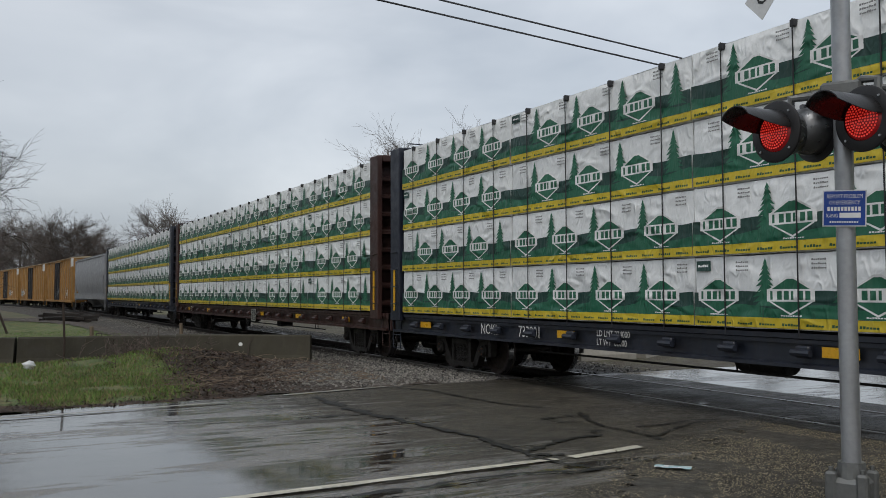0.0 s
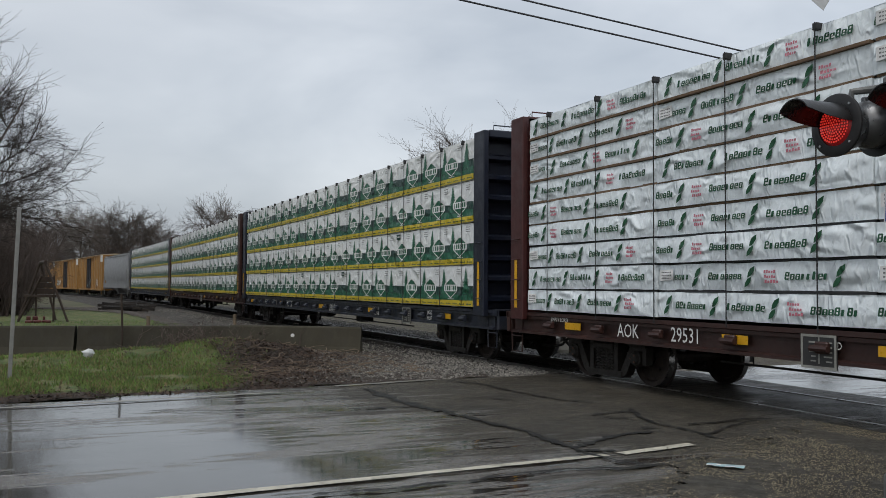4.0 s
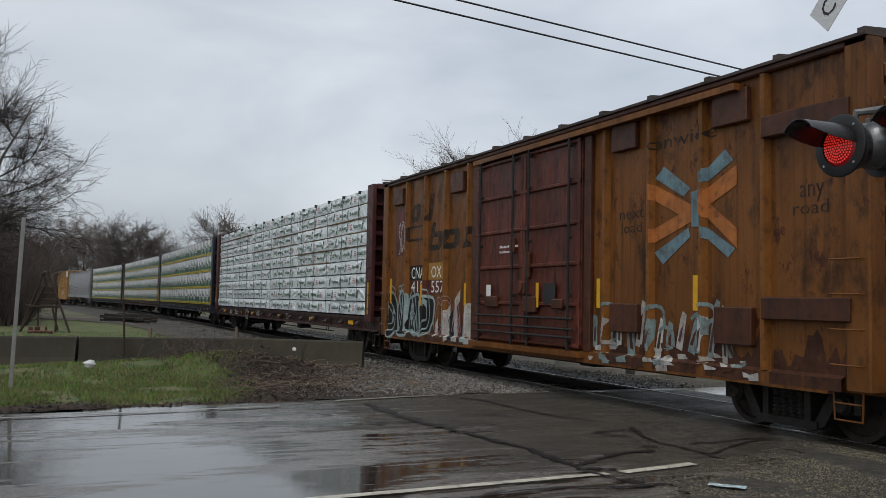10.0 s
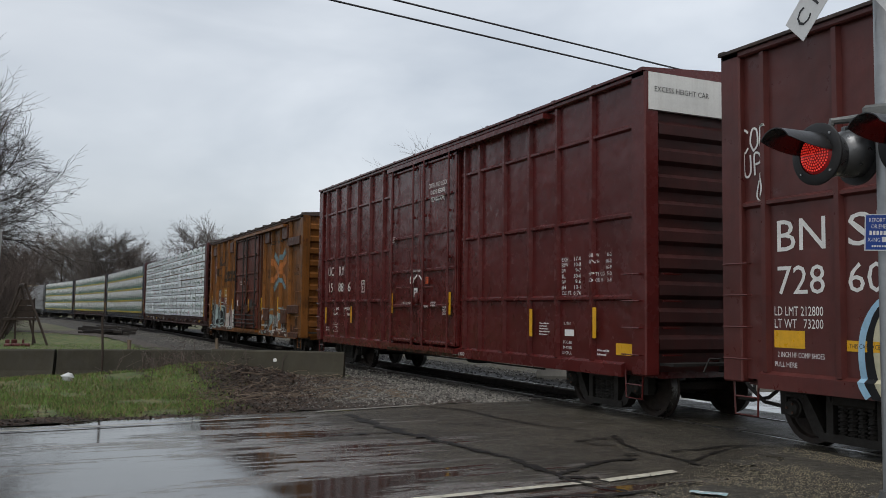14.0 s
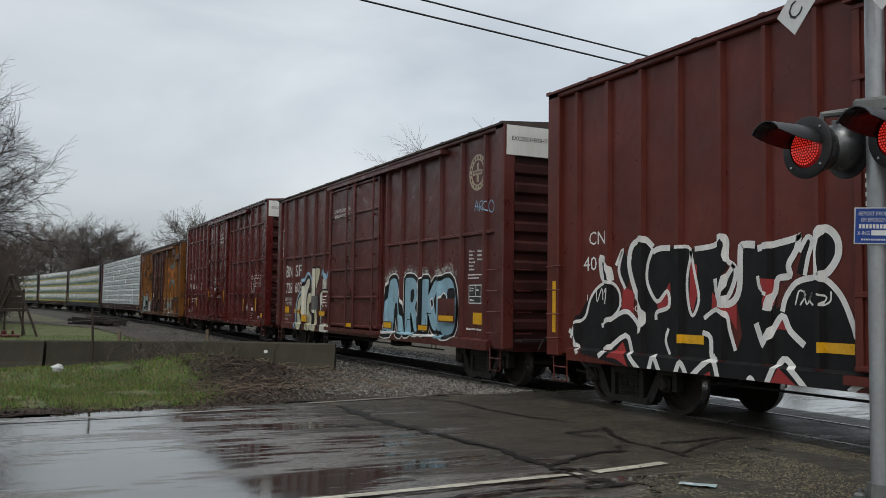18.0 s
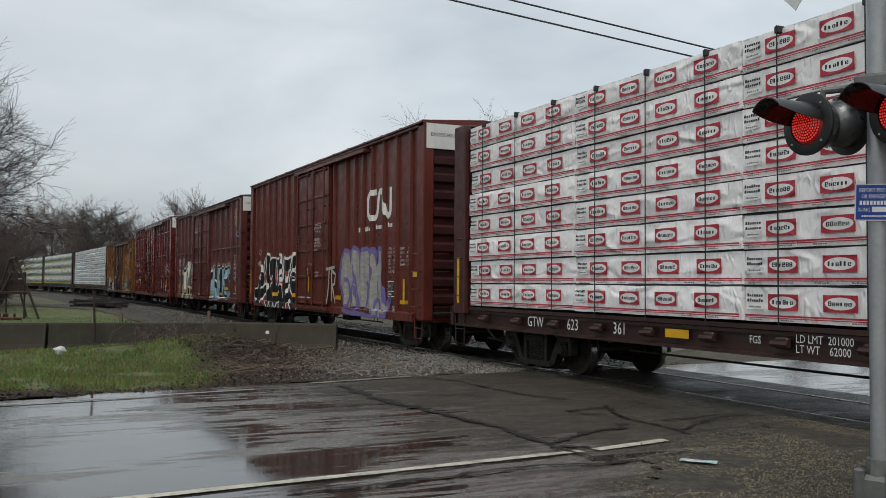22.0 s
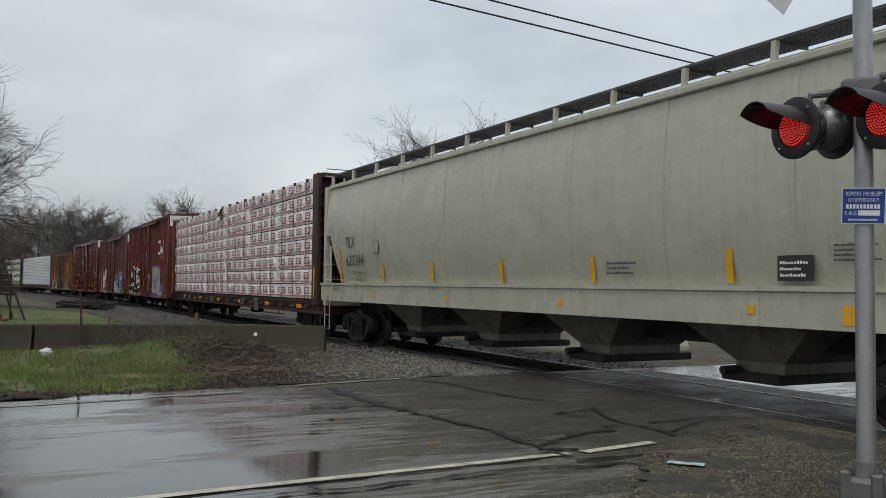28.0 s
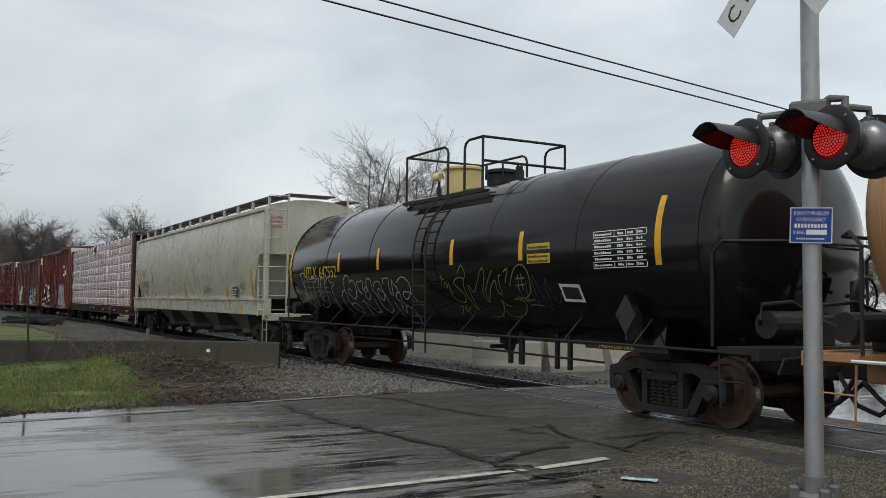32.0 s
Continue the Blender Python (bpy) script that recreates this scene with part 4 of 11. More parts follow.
def reflector(car, a, z0, z1, x, w=0.1):
    def make():
        g = Geo()
        g.box(-0.003, 0.0, -w / 2, w / 2, 0, z1 - z0)
        return g.mesh("reflective_strip", ["reflector"])
    put("reflective_strip", shared(("refl", w, round(z1 - z0, 2)), make), car, pose(x, -a, z0), "yellow reflective tape")


def underframe(car, half, mat_key="under", rod=True, z=0.72):
    g = Geo()
    g.box(-0.28, 0.28, -half + 0.3, half - 0.3, 0.62, 1.02)
    part("centre_sill", g, [mat_key], car)
    for y in (-half * 0.33, 0, half * 0.33):
        g = Geo()
        g.box(-1.42, 1.42, y - 0.06, y + 0.06, 0.82, 1.04)
        part("cross_bearer", g, [mat_key], car)
    g = Geo()
    g.cyl((-0.7, half * 0.12, 0.72), (-0.7, half * 0.12 + 0.8, 0.72), 0.19, 12)
    part("air_reservoir", g, [mat_key], car, "", None, 40)
    g = Geo()
    g.box(-1.0, -0.6, -half * 0.2, -half * 0.2 + 0.5, 0.5, 0.85, 0, 0.03)
    part("valve_box", g, [mat_key], car)
    if rod:
        g = Geo()
        g.tube([(-1.05, -half * 0.55, 0.56), (-1.05, half * 0.55, 0.56)], 0.018, 5)
        for y in (-half * 0.5, -half * 0.2, half * 0.15, half * 0.5):
            g.tube([(-1.05, y, 0.95), (-1.05, y, 0.55), (-1.05, y + 0.22, 0.55), (-1.05, y + 0.22, 0.95)], 0.013, 5)
        part("brake_rod", g, [mat_key], car)


# lumber packs: printed wraps
def pack_geo(L, h, depth, near, seed, amp=0.012):
    """A wrapped pack: a soft-edged block, its near face a gently creased grid."""
    g = Geo()
    nx, nz = max(6, int(L / 0.22)), max(3, int(h / 0.14))
    sx = near
    for i in range(nx + 1):
        for j in range(nz + 1):
            y, z = -L / 2 + L * i / nx, h * j / nz
            e = min(i, nx - i, 1) * min(j, nz - j, 1)
            d = amp * noise.noise(Vector((y * 2.3 + seed * 7, z * 4.1, seed))) + amp * 0.5 * noise.noise(Vector((y * 7 + seed, z * 6, 3.0)))
            g.v.append((sx * (0.0 if e else -0.018) + sx * d, y, z + (0.01 * noise.noise(Vector((y * 2, seed, 8.0))) if j in (0, nz) else 0)))
    for i in range(nx):
        for j in range(nz):
            a = i * (nz + 1) + j
            q = (a, a + 1, a + nz + 2, a + nz + 1)
            g.f.append(q if sx < 0 else q[::-1])
            g.m.append(0)
    b = -sx * depth
    k = 0.018 * sx
    pts = [(-k, -L / 2, 0), (-k, L / 2, 0), (-k, L / 2, h), (-k, -L / 2, h), (b, -L / 2, 0), (b, L / 2, 0), (b, L / 2, h), (b, -L / 2, h)]
    g.add(pts, [(4, 5, 6, 7), (0, 1, 5, 4), (3, 7, 6, 2), (0, 4, 7, 3), (1, 2, 6, 5)], 0)
    return g


def blobs(g, a, z, w, h, n, x, m, rnd, slant=0.12):
    """A word too plain to read: a row of small upright shapes."""
    step = w / n
    for i in range(n):
        k = a + i * step
        hh = h * (1.0 if i == 0 or rnd.random() < 0.25 else 0.72)
        s = slant * hh
        g.flat([(k, z), (k + step * 0.78, z), (k + step * 0.78 + s, z + hh), (k + s, z + hh)], x, m)


def glyphs(g, a, z, w, h, n, x, ink, ground, rnd, slant=0.2):
    """A printed trade word as plain shapes: slanted rounded blocks with open middles."""
    step = w / n
    for i in range(n):
        k, tall = a + i * step, i == 0 or rnd.random() < 0.25
        hh, ww = h * (1.0 if tall else 0.74), step * (0.84 if rnd.random() < 0.7 else 0.5)

        def lean(p, q):
            return k + p * ww + slant * q * hh, z + q * hh
        g.flat([lean(0.0, 0.12), lean(0.14, 0.0), lean(0.86, 0.0), lean(1.0, 0.14), lean(1.0, 0.86), lean(0.86, 1.0), lean(0.14, 1.0), lean(0.0, 0.88)], x, ink)
        if ww > step * 0.6:
            side = rnd.choice((0.66, 1.02, 0.66))
            g.flat([lean(0.36, 0.2), lean(side, 0.2), lean(side, 0.42), lean(0.36, 0.42)], x - 0.0008, ground)
            g.flat([lean(0.36, 0.58), lean(0.66, 0.58), lean(0.66, 0.82), lean(0.36, 0.82)], x - 0.0008, ground)


def irving_print(L, h, seed):
    rnd = random.Random(seed)
    g = Geo()
    x = -0.018
    # colour bands of the wrap
    def band(z0, z1, wave, m, xx):
        n = int(L / 0.2)
        for i in range(n):
            a0, a1 = -L / 2 + L * i / n, -L / 2 + L * (i + 1) / n
            w0, w1 = wave * math.sin(a0 * 5.4 + seed), wave * math.sin(a1 * 5.4 + seed)
            g.flat([(a0, z0), (a1, z0), (a1, z1 + w1), (a0, z1 + w0)], xx, m)
    band(0.015, h * 0.155, 0.005, 2, x - 0.001)
    band(h * 0.155, h * 0.50, 0.012, 0, x)
    band(h * 0.155, h * 0.30, 0.03, 1, x - 0.0015)
    pitch = 1.12
    a = -L / 2 - rnd.random() * 0.6
    while a < L / 2 - 0.2:
        def clip(poly):
            return [(min(max(p, -L / 2 + 0.02), L / 2 - 0.02), min(max(q, 0.02), h - 0.02)) for p, q in poly]
        if a + 0.25 > -L / 2:
            tx = a + 0.2
            left, right = [], []
            for q in range(9):
                zq, wq = h * (0.95 - 0.072 * (q + 1)), 0.018 + 0.021 * (q + 1)
                left += [(tx - wq * rnd.uniform(0.85, 1.25), zq - h * 0.02), (tx - wq * 0.45, zq + h * 0.004)]
                right += [(tx + wq * rnd.uniform(0.7, 1.15), zq - h * 0.015), (tx + wq * 0.4, zq + h * 0.006)]
            tree = left[::-1] + [(tx, h * 0.96)] + right
            if tx - 0.21 > -L / 2 and tx + 0.22 < L / 2:
                g.flat(tree, x - 0.002, 1)
        c = a + 0.56
        if c - 0.34 > -L / 2 and c + 0.34 < L / 2:
            dia = [(c - 0.32, h * 0.40), (c - 0.30, h * 0.36), (c, h * 0.19), (c + 0.30, h * 0.36), (c + 0.32, h * 0.40), (c + 0.32, h * 0.53), (c + 0.05, h * 0.70), (c - 0.05, h * 0.70), (c - 0.32, h * 0.53)]
            g.flat(dia, x - 0.0025, 3)
            ins = [(c + (p - c) * 0.92, h * 0.44 + (q - h * 0.44) * 0.88) for p, q in dia]
            g.flat(ins, x - 0.003, 1)
            g.flat([(c - 0.34, h * 0.37), (c + 0.34, h * 0.37), (c + 0.34, h * 0.535), (c - 0.34, h * 0.535)], x - 0.0035, 3)
            for i in range(6):
                k = c - 0.29 + i * 0.1
                g.flat([(k, h * 0.395), (k + (0.035 if i in (0, 3) else 0.07), h * 0.395), (k + (0.035 if i in (0, 3) else 0.07), h * 0.51), (k, h * 0.51)], x - 0.004, 1)
        b = a + 0.86
        if b + 0.2 < L / 2 and b > -L / 2:
            for r in range(3):
                blobs(g, b, h * (0.90 - r * 0.055), 0.2, 0.022, 7, x - 0.002, 4, rnd)
        if a + 0.6 < L / 2 and a + 0.3 > -L / 2:
            blobs(g, a + 0.42, h * 0.175, 0.3, 0.018, 9, x - 0.003, 3, rnd)
        a += pitch
    for k in range(int(L / 0.34)):
        blobs(g, -L / 2 + 0.05 + k * 0.34, h * 0.05, 0.24, 0.03, 6, x - 0.002, 5, rnd)
    if seed % 3 == 0:
        g.flat([(-L / 2 + 0.05, h * 0.80), (-L / 2 + 0.3, h * 0.80), (-L / 2 + 0.3, h * 0.95), (-L / 2 + 0.05, h * 0.95)], x - 0.004, 0)
        blobs(g, -L / 2 + 0.08, h * 0.86, 0.18, 0.03, 5, x - 0.0045, 3, rnd)
    return g.mesh("printed_pattern", ["wrap_green", "wrap_mid", "wrap_yellow", "ink_white", "ink_grey", "ink_green"])


def barrette_print(L, h, seed):
    rnd = random.Random(seed * 5 + 1)
    g = Geo()
    x = -0.021
    a = -L / 2 + rnd.uniform(-0.7, 0.25)
    i = seed
    while a < L / 2 - 0.3:
        z = h * rnd.uniform(0.33, 0.42)
        if i % 4 != 3:
            w = rnd.uniform(0.60, 0.72)
            k0 = max(a, -L / 2 + 0.03)
            if k0 < a + w - 0.2 and a + w < L / 2:
                n = max(2, round(8 * (a + w - k0) / w))
                glyphs(g, k0, z, a + w - k0, h * 0.27, n, x, 0, 3, rnd)
            c = a + w + 0.05
            if c + 0.3 < L / 2 and c > -L / 2:
                # a leaf: two curved halves, one above the other
                g.flat([(c, h * 0.12), (c + 0.07, h * 0.20), (c + 0.11, h * 0.34), (c + 0.12, h * 0.50), (c + 0.05, h * 0.42), (c + 0.01, h * 0.28)], x, 1)
                g.flat([(c + 0.05, h * 0.46), (c + 0.12, h * 0.55), (c + 0.17, h * 0.70), (c + 0.18, h * 0.88), (c + 0.10, h * 0.78), (c + 0.06, h * 0.62)], x, 1)
            a += w + rnd.uniform(0.27, 0.42)
        else:
            if a > -L / 2 and a + 0.3 < L / 2:
                for r in range(3):
                    blobs(g, a + rnd.uniform(0, 0.04), h * (0.62 - 0.17 * r), rnd.uniform(0.18, 0.24), h * 0.11, 5, x, 2, rnd)
            a += 0.36
        i += 1
    if seed % 2:
        g.flat([(-L / 2 + 0.06, h * 0.35), (-L / 2 + 0.36, h * 0.40), (-L / 2 + 0.36, h * 0.82), (-L / 2 + 0.06, h * 0.78)], x - 0.003, 3)
        for r in range(3):
            blobs(g, -L / 2 + 0.1, h * (0.68 - 0.12 * r), 0.22, h * 0.05, 6, x - 0.0035, 4, rnd)
    return g.mesh("printed_pattern", ["ink_green", "ink_leaf", "ink_pink", "ink_white", "ink_grey"])


def canfor_print(L, h, seed):
    rnd = random.Random(seed * 3 + 2)
    g = Geo()
    x = -0.021
    a = -L / 2 + 0.04
    for z0, z1 in ((0.10, 0.125), (0.15, 0.20)):
        g.flat([(-L / 2 + 0.02, h * z0), (L / 2 - 0.02, h * z0), (L / 2 - 0.02, h * z1), (-L / 2 + 0.02, h * z1)], x, 0)
    for r in range(2):
        blobs(g, a + 0.02, h * (0.72 - 0.15 * r), 0.26, h * 0.09, 7, x, 2, rnd)
    g.flat([(a + 0.02, h * 0.34), (a + 0.3, h * 0.36), (a + 0.3, h * 0.52), (a + 0.02, h * 0.50)], x - 0.0005, 1)
    blobs(g, a + 0.05, h * 0.40, 0.2, h * 0.05, 6, x - 0.001, 3, rnd)
    a += 0.36
    fit = max(1, int((L / 2 - 0.06 - a) / 0.66))
    pitch = (L / 2 - 0.02 - a) / fit
    while a + 0.46 < L / 2:
        w, z0, z1 = 0.46, h * 0.34, h * 0.80
        g.flat([(a, z0), (a + w, z0), (a + w, z1), (a, z1)], x - 0.001, 0)
        c, zc, rx, rz = a + w / 2, (z0 + z1) / 2, w * 0.45, (z1 - z0) * 0.37
        g.flat([(c + rx * math.cos(k * math.pi / 8), zc + rz * math.sin(k * math.pi / 8)) for k in range(16)], x - 0.002, 1)
        glyphs(g, c - rx * 0.78, zc - rz * 0.36, rx * 1.56, rz * 0.76, 6, x - 0.003, 2, 1, rnd, 0.02)
        a += pitch
    for k in range(int(L / 0.5)):
        if rnd.random() < 0.5:
            blobs(g, -L / 2 + 0.1 + k * 0.5, h * 0.04, 0.2, 0.016, 6, x, 3, rnd)
    return g.mesh("printed_pattern", ["ink_red", "ink_white", "ink_black", "ink_grey"])


def centerbeam(name, label, u, kind, body, bulk_front, bulk_rear, marks, tiers, n_along, L=22.4, far=False, wrap="wrap_white", pack_label="", rusty=False, writing="stencil", strips=None, board=1.0):
    car = car_root(name, label, "freight car", u)
    half = L / 2 + 0.95
    z0, z1 = 1.14, 4.72
    # deck and side sills
    g = Geo()
    g.box(-1.5, 1.5, -half, half, 1.0, 1.12)
    part("deck", g, [body], car)
    for s in (-1, 1):
        g = Geo()
        g.prism([(s * 1.40, 0.72), (s * 1.50, 0.72), (s * 1.50, 0.76), (s * 1.44, 0.78), (s * 1.44, 1.02), (s * 1.53, 1.06), (s * 1.53, 1.12), (s * 1.40, 1.12)], "y", -half + 0.25, half - 0.25)
        part("side_sill", g, [body], car)
    g = Geo()
    g.box(-0.06, 0.06, -half + 0.5, half - 0.5, 1.1, 4.7)
    part("centre_beam", g, [body], car)
    # bulkheads
    for s, key in ((1, bulk_front), (-1, bulk_rear)):
        y = s * (L / 2 + 0.12)
        g = Geo()
        g.box(-1.5, 1.5, min(y, y + s * 0.06), max(y, y + s * 0.06), 1.0, 4.78)
        bh = part("bulkhead", g, [key], car)
        for sx in (-1, 1):
            g = Geo()
            g.box(sx * 1.58 - 0.06, sx * 1.58 + 0.06, min(y - s * 0.04, y + s * 0.42), max(y - s * 0.04, y + s * 0.42), 0.98, 4.8, 0, 0.015)
            part("bulkhead_post", g, [key], bh)
        for k in range(8):
            z = 1.25 + k * 0.42
            g = Geo()
            g.prism([(y + s * 0.06, z), (y + s * 0.22, z + 0.05), (y + s * 0.22, z + 0.12), (y + s * 0.06, z + 0.17)], "x", -1.5, 1.5)
            part("bulkhead_rib", g, [key], bh)
        g = Geo()
        g.box(-1.5, 1.5, min(y, y + s * 0.4), max(y, y + s * 0.4), 4.66, 4.82, 0, 0.02)
        part("top_rail", g, [key], bh)
        rungs(car, [key], -1.64, y + s * 0.06, y + s * 0.36, [1.35 + 0.38 * k for k in range(4)], 0.05, 0.011)
        g = Geo()
        g.tube([(-1.3, y + s * 0.2, 4.8), (-1.3, y + s * 0.2, 4.95), (-0.4, y + s * 0.2, 4.95), (-0.4, y + s * 0.2, 4.8)], 0.014, 5)
        part("grab_iron", g, [key], car)
        reflector(car, -(y + s * 0.2) - 0.0, 1.2, 2.1, -1.645, 0.1)
        part("step", step_geo(-1.45, s * (half - 0.35), 0.36, 0.95), [body], car)
        g = Geo()
        g.box(-1.5, 1.5, s * half - 0.1 if s > 0 else s * half, s * half if s > 0 else s * half + 0.1, 0.72, 1.12, 0, 0.02)
        part("end_sill", g, [body], car)
        g = Geo()
        g.lathe([(0, 0.26), (0.03, 0.28), (0.03, 0.24)], 16, 0, "y", (-0.8, s * (half - 0.15), 2.0))
        part("brake_wheel", g, ["under"], car)
    # packs
    h = (z1 - z0) / tiers
    pl = L / n_along
    prints = {"fir": irving_print, "leaf": barrette_print, "oval": canfor_print}[kind]
    gap = {"fir": 0.015, "leaf": 0.034, "oval": 0.026}[kind]
    rnd = random.Random(kind + str(u))
    for near, x in ((-1, -1.58), (1, 1.58)):
        for t in range(tiers):
            for k in range(n_along):
                v = rnd.randrange(4)
                me = shared(("pack", kind, tiers, n_along, L, near, v, wrap), lambda: pack_geo(pl - 0.02, h - gap, 1.45, near, v + 3.1, 0.012 if kind == "fir" else 0.020).mesh("lumber_pack", [wrap], 40))
                off = rnd.uniform(-0.012, 0.002) if kind == "fir" else rnd.uniform(-0.05, 0.004)
                m = pose(x + near * off, -L / 2 + (k + 0.5) * pl + rnd.uniform(-0.008, 0.008), z0 + t * h + gap * (1 if kind == "fir" else 0.75), 0 if kind == "fir" else rnd.uniform(-0.18, 0.18))
                p = put("lumber_pack", me, car, m, pack_label)
                if near < 0:
                    vv = rnd.randrange(5)
                    tagged(put("printed_pattern", shared(("print", kind, tiers, n_along, L, vv), lambda: prints(pl - 0.02, h - gap, vv)), p), kind="stuff")
    # boards between the tiers; the black ones are painted shade filling open gaps
    if kind != "fir":
        for t in range(1, tiers):
            for k in range(n_along):
                def make_board():
                    c = Geo()
                    c.box(-1.565, -0.2, 0.03, pl - 0.03, -0.002, gap)
                    return c.mesh("dunnage_board", ["lumber" if pale else "strap"])
                pale = kind == "leaf" and t > 3 + (k % 3 == 0)
                put("dunnage_board", shared(("board", kind, L, pale), make_board), car, pose(rnd.uniform(-0.01, 0.035) if pale else 0.05, -L / 2 + k * pl, z0 + t * h))
    # tie-down cables with corner protectors, hooked to winches on the sill
    def make_cable():
        c = Geo()
        c.box(-0.008, 0.0, -0.008, 0.008, -0.06, z1 - z0 + 0.02)
        c.box(-0.012, 0.1, -0.036, 0.036, z1 - z0 - 0.075, z1 - z0 + 0.012, 0, 0.008)
        return c.mesh("tie_down_cable", ["strap"])

    def make_winch():
        c = Geo()
        c.box(-0.08, 0.0, -0.1, 0.1, 0.0, 0.14, 0, 0.02)
        c.cyl((-0.09, -0.13, 0.06), (-0.09, 0.13, 0.06), 0.04, 8)
        return c.mesh("tie_down_winch", [body])
    n_c = {"fir": 20, "leaf": 15, "oval": 18}[kind]
    for k in range(n_c):
        y = -L / 2 + (k + 0.5) * L / n_c
        put("tie_down_cable", shared("cable", make_cable), car, pose(-1.605, y, z0))
        put("tie_down_winch", shared(("winch", body), make_winch), car, pose(-1.5, y, 0.84))
    # reflectors and stencils on the sill
    for a in strips or [-L / 2 + 1.8 + k * (L - 3.6) / 5 for k in range(6)]:
        g = Geo()
        g.box(-1.506, -1.5, -a - 0.24, -a + 0.24, 0.86, 0.98)
        part("reflective_strip", g, ["reflector"], car, "yellow reflective tape")
    if marks:
        g = Geo()
        for s, a, z, size in marks:
            g.text(s, a, z, size, -1.508, 0, "LEFT", 0.85)
        tagged(part("stencilled_writing", g, [writing], car, "white stencilled letters"), kind="stuff")
    g = Geo()
    g.box(-1.525, -1.505, -board - 0.26, -board + 0.26, 0.66, 1.06, 1)
    for y0, y1, q0, q1 in ((-0.26, 0.26, 0.66, 0.69), (-0.26, 0.26, 1.03, 1.06), (-0.26, -0.23, 0.69, 1.03), (0.23, 0.26, 0.69, 1.03), (-0.02, 0.0, 0.72, 1.03)):
        g.box(-1.53, -1.526, -board + y0, -board + y1, q0, q1, 0)
    stp = random.Random(7)
    for q in range(5):
        for c in (-0.2, 0.04):
            g.box(-1.53, -1.526, -board + c, -board + c + stp.uniform(0.06, 0.15), 0.74 + q * 0.055, 0.757 + q * 0.055, 0)
    tagged(part("stencil_panel", g, ["stencil_dim", "stencil_k"], car, "black panel with pale frame and fine writing"), kind="stuff")
    underframe(car, half)
    truck(car, half - 2.75, rusty, far)
    truck(car, -half + 2.75, rusty, far)
    couplers(car, half)
    return car


POSTS = {}
SILLS = {}


